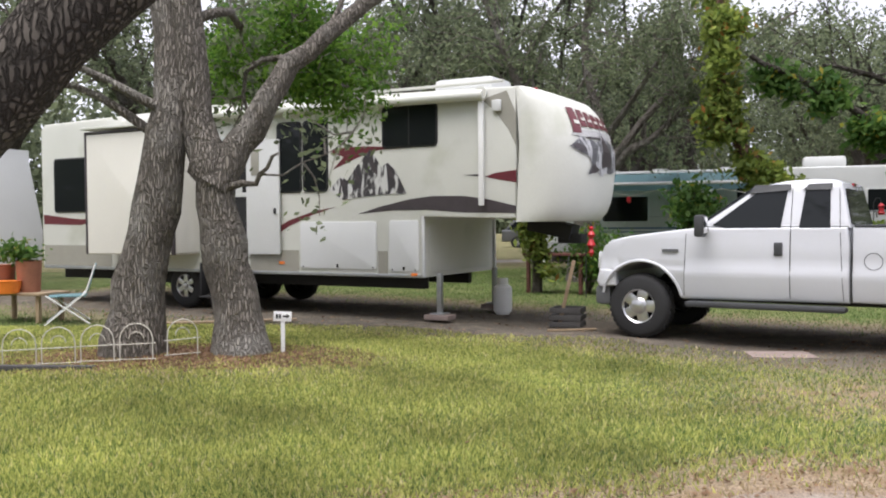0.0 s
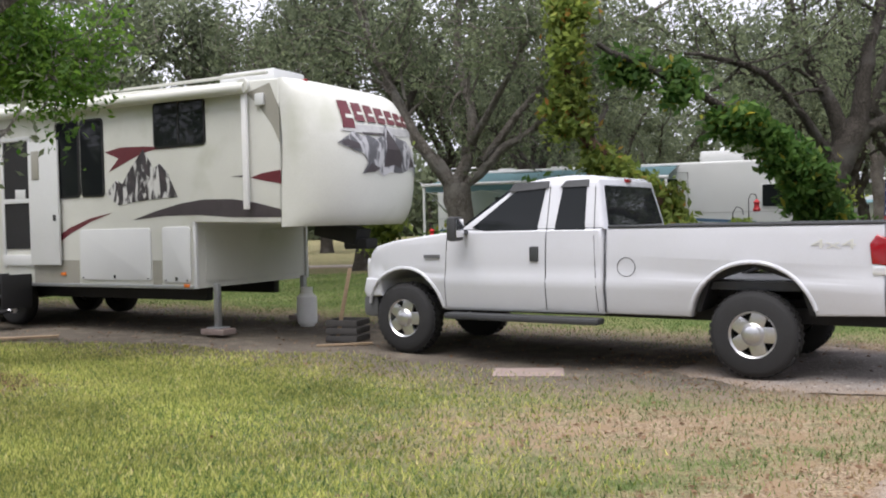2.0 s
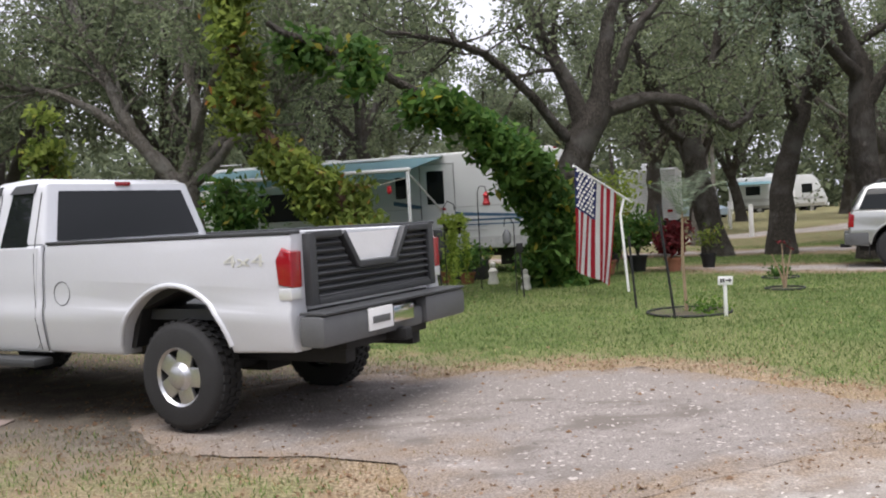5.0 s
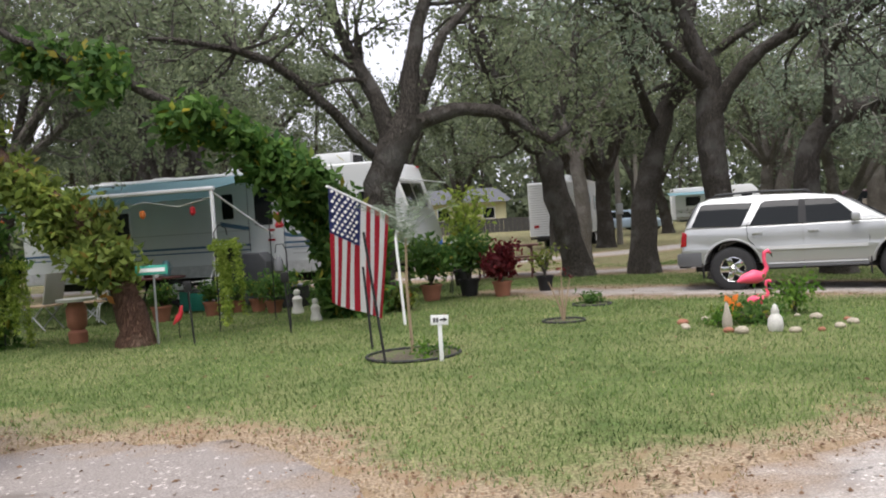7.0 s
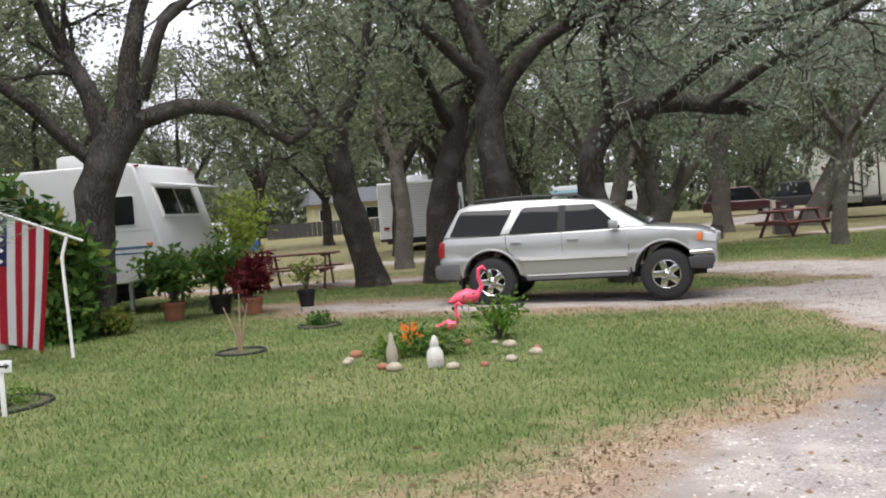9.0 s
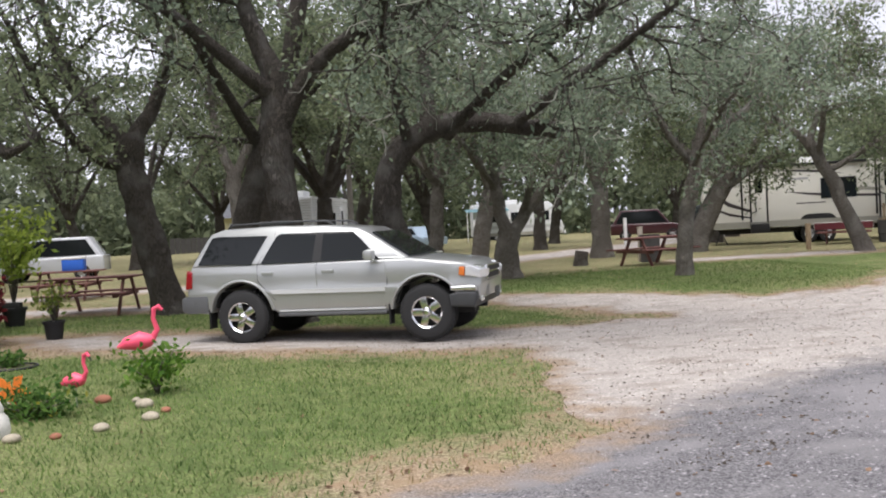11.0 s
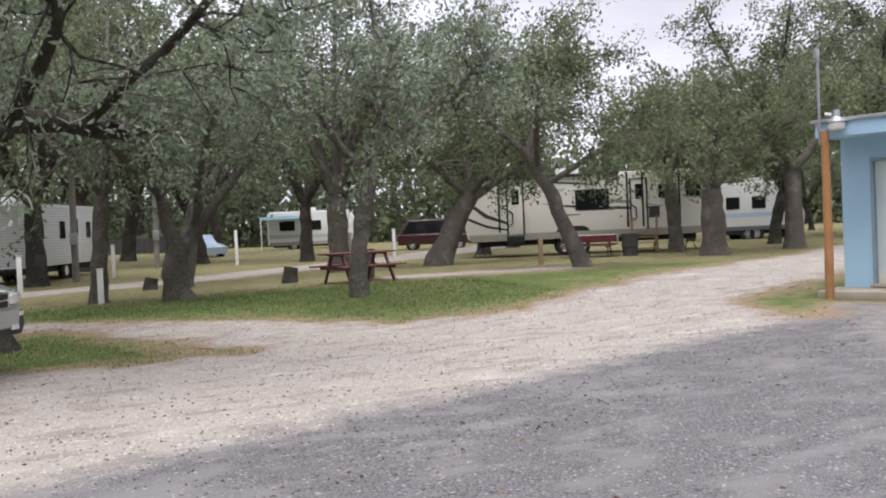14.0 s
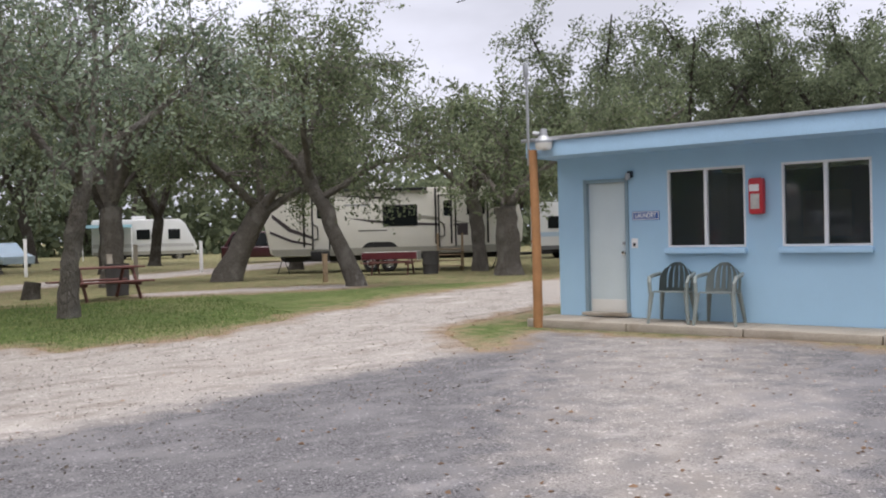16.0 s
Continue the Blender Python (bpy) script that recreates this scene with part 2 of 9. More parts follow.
SIGN_BLUE = mat("blue_enamel", (0.012, 0.085, 0.36), 0.4, vary=0.05)
SIGN_WHITE = mat("white_enamel", (0.80, 0.80, 0.80), 0.5, vary=0.04)
INK = mat("black_ink", (0.02, 0.02, 0.02), 0.6, vary=0.1)
TERRACOTTA = mat("terracotta", (0.27, 0.11, 0.065), 0.85, vary=0.2, bump=0.1)
TEAL_FABRIC = mat("teal_awning_fabric", (0.20, 0.34, 0.38), 0.85, vary=0.08, scale=2)
PINK = mat("pink_plastic", (0.85, 0.09, 0.17), 0.45, vary=0.08)
ORANGE = mat("orange_plastic", (0.85, 0.22, 0.03), 0.5, vary=0.1)
STONE = mat("pale_stone", (0.33, 0.29, 0.22), 0.9, vary=0.3, scale=8, bump=0.4)
PLASTER = mat("weathered_plaster", (0.52, 0.51, 0.47), 0.85, vary=0.25, scale=7, bump=0.2)
FLAG_RED = mat("flag_red", (0.45, 0.015, 0.035), 0.8, vary=0.08)
FLAG_WHITE = mat("flag_white", (0.75, 0.74, 0.74), 0.8, vary=0.05)
FLAG_BLUE = mat("flag_blue", (0.03, 0.04, 0.16), 0.8, vary=0.1)
BLUE_PLASTIC = mat("blue_plastic", (0.03, 0.14, 0.60), 0.5, vary=0.1)
GREEN_SIGN = mat("teal_green_enamel", (0.05, 0.36, 0.27), 0.5, vary=0.1)
PROPANE = mat("propane_white", (0.78, 0.78, 0.76), 0.4, vary=0.06, scale=4, spots=(0.5, 0.44, 0.36), spot_edge=0.66)
FENCE_WHITE = mat("old_white_wire", (0.52, 0.50, 0.43), 0.7, vary=0.2)
BRICK_RED = mat("red_brown_paver", (0.25, 0.195, 0.175), 0.9, vary=0.25, bump=0.3)
YELLOW_WALL = mat("pale_yellow_siding", (0.62, 0.58, 0.36), 0.7, vary=0.08)
SHINGLE = mat("dark_grey_shingles", (0.075, 0.078, 0.085), 0.9, vary=0.2, scale=5)
FENCE_DARK = mat("dark_weathered_boards", (0.055, 0.052, 0.05), 0.85, vary=0.3)
CAR_BLUE = mat("pale_blue_paint", (0.35, 0.45, 0.55), 0.3, vary=0.04, coat=0.5)
MAROON = mat("maroon_paint", (0.05, 0.01, 0.014), 0.3, vary=0.06, coat=0.5)


def glass_mat(name, color, rough=0.03, gloss=0.22):
    m = MATS[name] = bpy.data.materials.new(name)
    m.use_nodes = True
    b = m.node_tree.nodes["Principled BSDF"]
    b.inputs["Base Color"].default_value = (*color, 1)
    b.inputs["Roughness"].default_value = rough
    b.inputs["IOR"].default_value = 1.52
    b.inputs["Specular IOR Level"].default_value = gloss
    return m


TINTED = glass_mat("dark_tinted_glass", (0.012, 0.014, 0.015))
tf = TEAL_FABRIC.node_tree
thin, blend = tf.nodes.new("ShaderNodeBsdfTranslucent"), tf.nodes.new("ShaderNodeMixShader")
thin.inputs["Color"].default_value, blend.inputs["Fac"].default_value = (0.35, 0.50, 0.52, 1), 0.5
tf.links.new(tf.nodes["Principled BSDF"].outputs[0], blend.inputs[1])
tf.links.new(thin.outputs[0], blend.inputs[2])
tf.links.new(blend.outputs[0], tf.nodes["Material Output"].inputs["Surface"])
SEE_THROUGH = glass_mat("greenish_window_glass", (0.30, 0.33, 0.33), 0.03, 0.3)
SEE_THROUGH.node_tree.nodes["Principled BSDF"].inputs["Transmission Weight"].default_value = 0.92

# ---- mesh helpers ----


def finish(name, bm, material, parent=None, label="", smooth=35):
    me = bpy.data.meshes.new(name)
    bm.normal_update()
    bm.to_mesh(me)
    bm.free()
    for mm in material if isinstance(material, (list, tuple)) else (material,):
        me.materials.append(mm)
    if smooth:
        me.shade_smooth()
        me.set_sharp_from_angle(angle=radians(smooth))
    ob = new(name, me)
    if parent:
        ob.parent = parent
    if label:
        ob["label"] = label
    return ob


def part(name, bm, material, parent, label="", smooth=35):
    return finish(name, bm, material, parent, label, smooth)


def thing(name, m, label, category, group="", kind=""):
    ob = new(name)
    ob.matrix_world = m
    ob.empty_display_size = 0.2
    return tagged(ob, label, category, group, kind)


def box(bm, c, s, rot=None, bevel=0.0, seg=2):
    made = bmesh.ops.create_cube(bm, size=1.0)["verts"]
    bmesh.ops.scale(bm, vec=s, verts=made)
    if bevel:
        edges = list({e for v in made for e in v.link_edges})
        r = bmesh.ops.bevel(bm, geom=edges, offset=min(bevel, min(s) * 0.45), segments=seg, affect="EDGES", profile=0.6)
        made = list({v for f in r["faces"] for v in f.verts} | {v for v in made if v.is_valid})
        seen, todo = set(made), list(made)
        while todo:
            v = todo.pop()
            for e in v.link_edges:
                o = e.other_vert(v)
                if o not in seen:
                    seen.add(o)
                    todo.append(o)
        made = list(seen)
    if rot is not None:
        bmesh.ops.rotate(bm, cent=(0, 0, 0), matrix=Euler([radians(a) for a in rot]).to_matrix(), verts=made)
    bmesh.ops.translate(bm, vec=c, verts=made)
    return bm


def boxes(*items, bevel=0.0):
    bm = bmesh.new()
    for it in items:
        box(bm, it[0], it[1], it[2] if len(it) > 2 else None, bevel)
    return bm


def tube(bm, pts, radii, seg=8, cap=True):
    """A tapered tube along points."""
    pts = [Vector(p) for p in pts]
    rings, side = [], None
    for i, p in enumerate(pts):
        d = (pts[min(i + 1, len(pts) - 1)] - pts[max(i - 1, 0)]).normalized()
        if side is None:
            side = d.cross(Vector((0, 0, 1)) if abs(d.z) < 0.9 else Vector((1, 0, 0))).normalized()
        side = (side - d * side.dot(d)).normalized()
        up = d.cross(side)
        r = radii[i] if isinstance(radii, (list, tuple)) else radii
        rings.append([bm.verts.new(p + (side * math.cos(2 * math.pi * k / seg) + up * math.sin(2 * math.pi * k / seg)) * r) for k in range(seg)])
    for a, b in zip(rings, rings[1:]):
        for k in range(seg):
            bm.faces.new((a[k], a[(k + 1) % seg], b[(k + 1) % seg], b[k]))
    if cap:
        bm.faces.new(rings[0][::-1])
        bm.faces.new(rings[-1])
    return bm


def lathe(bm, prof, seg=24, axis="z", c=(0, 0, 0), cap=True):
    """Turns (radius, height) pairs about an axis."""
    rings = []
    for r, h in prof:
        ring = []
        for k in range(seg):
            a = 2 * math.pi * k / seg
            p = (r * math.cos(a), r * math.sin(a), h) if axis == "z" else (r * math.cos(a), h, r * math.sin(a))
            ring.append(bm.verts.new(Vector(p) + Vector(c)))
        rings.append(ring)
    for a, b in zip(rings, rings[1:]):
        for k in range(seg):
            f = (a[k], a[(k + 1) % seg], b[(k + 1) % seg], b[k])
            bm.faces.new(f if axis == "z" else f[::-1])
    for ring, end in ((rings[0], 0), (rings[-1], 1)):
        if cap and (prof[0] if not end else prof[-1])[0] > 1e-4:
            f = ring if end else ring[::-1]
            bm.faces.new(f if axis == "z" else f[::-1])
    return bm


def prism(poly, y0, y1, cuts=(), warp=None, bevel=0.0, seg=3, xcuts=()):
    """A side outline (x, z) carried across from y0 to y1; cuts are heights and xcuts lengths with an extra edge; warp moves each vertex; bevel rounds the rim."""
    bm = bmesh.new()
    a = [bm.verts.new((x, y0, z)) for x, z in poly]
    b = [bm.verts.new((x, y1, z)) for x, z in poly]
    fa, fb = bm.faces.new(a), bm.faces.new(b[::-1])
    n = len(poly)
    for i in range(n):
        bm.faces.new((a[i], b[i], b[(i + 1) % n], a[(i + 1) % n]))
    bmesh.ops.recalc_face_normals(bm, faces=bm.faces[:])
    if bevel:
        rim = [e for f in (fa, fb) for e in f.edges]
        bmesh.ops.bevel(bm, geom=rim, offset=bevel, segments=seg, affect="EDGES", profile=0.5)
    for z in cuts:
        bmesh.ops.bisect_plane(bm, geom=bm.verts[:] + bm.edges[:] + bm.faces[:], plane_co=(0, 0, z), plane_no=(0, 0, 1))
    for x in xcuts:
        bmesh.ops.bisect_plane(bm, geom=bm.verts[:] + bm.edges[:] + bm.faces[:], plane_co=(x, 0, 0), plane_no=(1, 0, 0))
    if warp:
        for v in bm.verts:
            v.co = Vector(warp(*v.co))
    return bm


def plate(poly, y, t, bevel=0.0):
    """A flat sheet of side outline (x, z), from y to y + t."""
    return prism(poly, min(y, y + t), max(y, y + t), bevel=bevel, seg=1)


def arc(cx, cz, r, a0, a1, n=12):
    return [(cx + r * math.cos(radians(a0 + (a1 - a0) * i / n)), cz + r * math.sin(radians(a0 + (a1 - a0) * i / n))) for i in range(n + 1)]


def rounded(x0, z0, x1, z1, r, n=4):
    return (arc(x1 - r, z1 - r, r, 0, 90, n) + arc(x0 + r, z1 - r, r, 90, 180, n) + arc(x0 + r, z0 + r, r, 180, 270, n) + arc(x1 - r, z0 + r, r, 270, 360, n))


# ---- the lie of the land ----
MOUNDS = [(4.3, 10.0, 3.5, -0.13), (18, 18.3, 3.5, -0.06), (23.5, 19, 3.0, -0.16), (28, 21, 3.0, -0.06), (-2.3, 8.9, 2.0, 0.14), (12.5, 14.5, 3.2, 0.07),
          (33.5, 27.7, 5.0, 0.10), (26, 25, 4.0, 0.08), (0.0, 14.5, 3.0, -0.02), (15, 78, 13.0, 0.5)]

# ---- ground ----
ROAD = [(-60, -20), (-5, 2.3), (0.6, 4.3), (4.6, 5.55), (8, 7.0), (10.7, 8.0), (14.7, 9.3), (18.6, 11.6), (21.8, 13.1), (26.5, 14.8), (29.4, 15.7), (31.8, 17.0),
        (33.6, 13), (42, -9), (20, -30), (-40, -40)]
SAND = [(18.9, 10.3), (19.3, 13.4), (19.9, 16.1), (14, 19.3), (13, 21.6), (20.06, 18.9), (23.15, 19.1), (21.2, 22.5), (14, 25.6), (6, 28.4), (6.5, 29.6), (15, 26.9),
        (20.95, 24.0), (24.7, 21.7), (25.9, 20.3), (28, 20.4), (32.8, 23.6), (39, 26.6), (60, 40), (90, 60), (93, 56), (62, 37), (45, 26.8), (34.3, 19.9), (31, 18.4), (30.1, 16.7),
        (29.9, 14.0), (27.0, 13.2), (22.4, 11.6)]
MOUTH = [(6.6, 6.3), (7.4, 7.1), (7.6, 8.2), (6.0, 8.9), (5.2, 10.0), (6.0, 11.0), (7.4, 11.1), (9.6, 10.5), (10.6, 8.9), (11.5, 8.2), (9, 7.2)]
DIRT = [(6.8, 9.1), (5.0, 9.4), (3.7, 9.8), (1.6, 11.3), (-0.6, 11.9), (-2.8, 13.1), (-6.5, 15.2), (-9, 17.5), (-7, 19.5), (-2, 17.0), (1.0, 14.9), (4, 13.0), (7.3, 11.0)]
LANE = [(-10, 33), (8, 33.5), (17, 34.5), (24, 38), (34, 47), (48, 62), (80, 95), (83, 92), (51, 59), (37, 44.5), (26, 35.5), (18, 32), (8, 31.3), (-10, 31)]
PAD = [(28.0, 28.4), (30.5, 27.3), (33.2, 26.9), (34.6, 28.2), (32, 29.6), (29, 30.0)]


def inside_by(poly, X, Y):
    """How far each place lies inside an outline (negative: outside), with a ragged edge."""
    d, odd = np.full(X.shape, 1e9), np.zeros(X.shape, bool)
    for (ax, ay), (bx, by) in zip(poly, poly[1:] + poly[:1]):
        ex, ey = bx - ax, by - ay
        t = np.clip(((X - ax) * ex + (Y - ay) * ey) / (ex * ex + ey * ey), 0, 1)
        d = np.minimum(d, np.hypot(X - ax - t * ex, Y - ay - t * ey))
        cross = (ay > Y) != (by > Y)
        with np.errstate(divide="ignore", invalid="ignore"):
            odd ^= cross & (X < ex * (Y - ay) / (ey if ey else 1e-9) + ax)
    return np.where(odd, d, -d)


def ragged(X, Y, size=0.22):
    return size * (np.sin(1.9 * X + 2.3 * np.sin(0.8 * Y)) * np.cos(2.1 * Y + 1.7 * np.sin(1.1 * X)) + 0.45 * np.sin(5.3 * X + 2 * np.sin(3.1 * Y)) * np.sin(4.7 * Y + 1.0) + 0.25 * np.sin(11 * X + 3) * np.sin(13 * Y + X))


def lie_grid(X, Y):
    Z = np.zeros(X.shape)
    for mx, my, r, h in MOUNDS:
        Z += h * np.exp(-((X - mx) ** 2 + (Y - my) ** 2) / (2 * r * r))
    return Z + 0.012 * np.sin(1.3 * X + np.sin(0.9 * Y)) * np.cos(1.1 * Y)


def lie(x, y):
    return float(lie_grid(np.array([float(x)]), np.array([float(y)]))[0])


def grid_mesh(name, xs, ys, keep, height, material, masks, kind="structure", label="", category=""):
    X, Y = np.meshgrid(xs, ys, indexing="ij")
    Z = height(X, Y)
    nx, ny = X.shape
    idx = np.arange(nx * ny).reshape(nx, ny)
    q = np.stack([idx[:-1, :-1], idx[1:, :-1], idx[1:, 1:], idx[:-1, 1:]], -1).reshape(-1, 4)
    if keep is not None:
        X, Y, ok = keep(X, Y)
        Z = height(X, Y)
        q = q[ok.ravel()[q].any(1)]
    used = np.unique(q)
    back = np.full(nx * ny, -1)
    back[used] = np.arange(len(used))
    co = np.stack([X.ravel()[used], Y.ravel()[used], Z.ravel()[used]], -1)
    me = bpy.data.meshes.new(name)
    me.from_pydata(co.tolist(), [], back[q].tolist())
    for key, f in masks.items():
        at = me.attributes.new(key, "FLOAT", "POINT")
        at.data.foreach_set("value", f(co[:, 0], co[:, 1]).astype(np.float32))
    me.materials.append(material)
    me.shade_smooth()
    return tagged(new(name, me), label, category, "", kind)


def ground_mat():
    """Mown grass thinning to dry brown turf and leaf litter."""
    m = bpy.data.materials.new("lawn_and_litter")
    m.use_nodes = True
    n, l = m.node_tree.nodes, m.node_tree.links
    b = n["Principled BSDF"]
    b.inputs["Roughness"].default_value, b.inputs["Specular IOR Level"].default_value = 0.95, 0.1
    co = n.new("ShaderNodeTexCoord")

    def noise_at(scale, detail=4):
        t = n.new("ShaderNodeTexNoise")
        t.inputs["Scale"].default_value, t.inputs["Detail"].default_value = scale, detail
        l.new(co.outputs["Object"], t.inputs["Vector"])
        return t.outputs[0]

    def mix(fac, a, c):
        x = n.new("ShaderNodeMixRGB")
        for k, v in (("Fac", fac), ("Color1", a), ("Color2", c)):
            if isinstance(v, float):
                x.inputs[k].default_value = v
            elif isinstance(v, tuple):
                x.inputs[k].default_value = (*v, 1)
            else:
                l.new(v, x.inputs[k])
        return x.outputs[0]

    def rng(v, a, c):
        r = n.new("ShaderNodeMapRange")
        r.inputs["From Min"].default_value, r.inputs["From Max"].default_value = a, c
        l.new(v, r.inputs[0])
        return r.outputs[0]

    def masked(key, noise_out, soft=0.25):
        a = n.new("ShaderNodeAttribute")
        a.attribute_name = key
        s = n.new("ShaderNodeMath")
        s.operation = "ADD"
        l.new(a.outputs["Fac"], s.inputs[0])
        l.new(noise_out, s.inputs[1])
        return rng(s.outputs[0], 1.0 - soft, 1.0 + soft)

    big, mid, fine = noise_at(0.5), noise_at(4.0, 6), noise_at(45, 5)
    green = mix(rng(mid, 0.35, 0.65), (0.10, 0.155, 0.048), (0.18, 0.23, 0.082))
    green = mix(rng(big, 0.45, 0.62), green, (0.225, 0.25, 0.105))
    green = mix(rng(fine, 0.4, 0.62), mix(0.75, green, (0.06, 0.058, 0.025)), green)
    brown = mix(rng(fine, 0.4, 0.6), (0.18, 0.135, 0.09), (0.37, 0.29, 0.20))
    brown = mix(rng(mid, 0.5, 0.62), brown, (0.26, 0.19, 0.12))
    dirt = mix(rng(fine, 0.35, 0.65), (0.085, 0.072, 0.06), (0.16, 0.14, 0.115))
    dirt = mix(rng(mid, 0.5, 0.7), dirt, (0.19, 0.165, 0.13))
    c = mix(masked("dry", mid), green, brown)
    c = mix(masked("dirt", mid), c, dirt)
    l.new(c, b.inputs["Base Color"])
    bp = n.new("ShaderNodeBump")
    bp.inputs["Strength"].default_value, bp.inputs["Distance"].default_value = 0.9, 0.03
    l.new(fine, bp.inputs["Height"])
    l.new(bp.outputs[0], b.inputs["Normal"])
    return m


def gravel_mat(name, tones, stones, brim):
    """Loose stony surface. tones: one or two sets of colours, blended by the mask "sandy"; brim: the earth that it thins out to by the mask "edge"."""
    m = bpy.data.materials.new(name)
    m.use_nodes = True
    n, l = m.node_tree.nodes, m.node_tree.links
    b = n["Principled BSDF"]
    b.inputs["Roughness"].default_value, b.inputs["Specular IOR Level"].default_value = 0.9, 0.2
    co = n.new("ShaderNodeTexCoord")
    outs, patchy = [], None
    for scale, det in ((0.55, 8), (2.4, 9), (75, 4), (3.2, 8)):
        t = n.new("ShaderNodeTexNoise")
        t.inputs["Scale"].default_value, t.inputs["Detail"].default_value = scale, det
        l.new(co.outputs["Object"], t.inputs["Vector"])
        outs.append(t.outputs[0])
        patchy = t if scale == 2.4 else patchy
    drawn = n.new("ShaderNodeMapping")
    drawn.inputs["Rotation"].default_value, drawn.inputs["Scale"].default_value = (0, 0, radians(-24)), (0.7, 1.3, 1)
    l.new(co.outputs["Object"], drawn.inputs["Vector"])
    l.new(drawn.outputs[0], patchy.inputs["Vector"])
    for scale, vec in ((22.0, co.outputs["Object"]), (1.5, drawn.outputs[0])):
        t = n.new("ShaderNodeTexNoise")
        t.inputs["Scale"].default_value, t.inputs["Detail"].default_value = scale, 7
        l.new(vec, t.inputs["Vector"])
        outs.append(t.outputs[0])
    vo = n.new("ShaderNodeTexVoronoi")
    vo.inputs["Scale"].default_value = stones
    l.new(co.outputs["Object"], vo.inputs["Vector"])

    def mix(fac, c1, c2, lo, hi):
        r = n.new("ShaderNodeMapRange")
        r.inputs["From Min"].default_value, r.inputs["From Max"].default_value = lo, hi
        l.new(fac, r.inputs[0])
        x = n.new("ShaderNodeMixRGB")
        l.new(r.outputs[0], x.inputs["Fac"])
        for k, v in (("Color1", c1), ("Color2", c2)):
            if isinstance(v, tuple):
                x.inputs[k].default_value = (*v, 1)
            else:
                l.new(v, x.inputs[k])
        return x.outputs[0]

    def mask(key, noise_out):
        at, s = n.new("ShaderNodeAttribute"), n.new("ShaderNodeMath")
        at.attribute_name = key
        s.operation = "ADD"
        l.new(at.outputs["Fac"], s.inputs[0])
        l.new(noise_out, s.inputs[1])
        return s.outputs[0]

    def tone(a, b_, patch, patch_edge):
        c = mix(outs[2], a, b_, 0.36, 0.64)
        c = mix(outs[4], c, tuple(v * 0.55 for v in a), 0.60, 0.70)
        c = mix(outs[1], c, patch, 0.50, 0.66)
        c = mix(outs[5], c, tuple(min(1, v * 1.15) for v in b_), 0.58, 0.80)
        c = mix(outs[0], c, mix(outs[2], patch, b_, 0.3, 0.7), patch_edge, patch_edge + 0.12)
        return mix(vo.outputs["Color"], c, tuple(min(1, v * 1.5) for v in b_), 0.84, 0.9)

    c = tone(*tones[0])
    if len(tones) > 1:
        c = mix(mask("sandy", outs[3]), c, tone(*tones[1]), 0.75, 1.35)
    c = mix(mask("edge", outs[3]), mix(outs[2], brim, tuple(v * 1.9 for v in brim), 0.4, 0.6), c, 0.85, 1.25)
    l.new(c, b.inputs["Base Color"])
    bp = n.new("ShaderNodeBump")
    bp.inputs["Strength"].default_value, bp.inputs["Distance"].default_value = 0.7, 0.012
    l.new(vo.outputs["Distance"], bp.inputs["Height"])
    l.new(bp.outputs[0], b.inputs["Normal"])
    return m


ASPHALT_TONES = ((0.062, 0.060, 0.064), (0.20, 0.192, 0.197), (0.175, 0.168, 0.170), 0.57)
SAND_TONES = ((0.25, 0.228, 0.207), (0.41, 0.376, 0.345), (0.245, 0.217, 0.192), 0.55)
ROAD_MAT = gravel_mat("worn_asphalt_and_sand", (ASPHALT_TONES, SAND_TONES), 55, (0.16, 0.12, 0.085))
SAND_MAT = gravel_mat("shell_sand", (SAND_TONES,), 45, (0.16, 0.12, 0.085))
MOUTH_MAT = gravel_mat("grey_sandy_gravel", (((0.17, 0.15, 0.138), (0.30, 0.27, 0.25), (0.155, 0.135, 0.12), 0.5),), 45, (0.15, 0.12, 0.095))


def bare(X, Y):
    """How far inside the nearest road, drive or sandy stretch."""
    d = inside_by(ROAD, X, Y)
    for p in (SAND, MOUTH, LANE, PAD):
        d = np.maximum(d, inside_by(p, X, Y))
    return d + ragged(X, Y)


def dry(X, Y):
    d = bare(X, Y)
    near = (0.98 - np.clip(-d, 0, 6) * 0.85) * (1 - 0.45 * np.exp(-((X - 18.5) ** 2 + (Y - 14.0) ** 2) / 8)) * (1 - 0.3 * np.clip((X - 18) / 3, 0, 1))
    by_dirt = 0.72 - np.clip(-inside_by(DIRT, X, Y) - 0.2, 0, 6) * 0.35
    litter = 1.05 - np.hypot((X + 2.6) / 1.9, (Y - 8.9) / 1.1) * 0.5
    brown_corner = 0.85 - np.hypot((X - 4.6) / 2.6, (Y - 7.6) / 1.2) * 0.4
    far = np.where(Y > 27, 0.47, 0.0)
    return np.clip(np.maximum.reduce([near, by_dirt, litter, brown_corner, far]), 0, 1.2)


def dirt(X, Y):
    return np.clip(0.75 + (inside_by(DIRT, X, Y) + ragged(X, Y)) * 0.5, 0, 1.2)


def edge(X, Y):
    """Falls off towards the rim of everything bare."""
    return np.clip(0.32 + bare(X, Y) * 0.85, 0, 1.5)


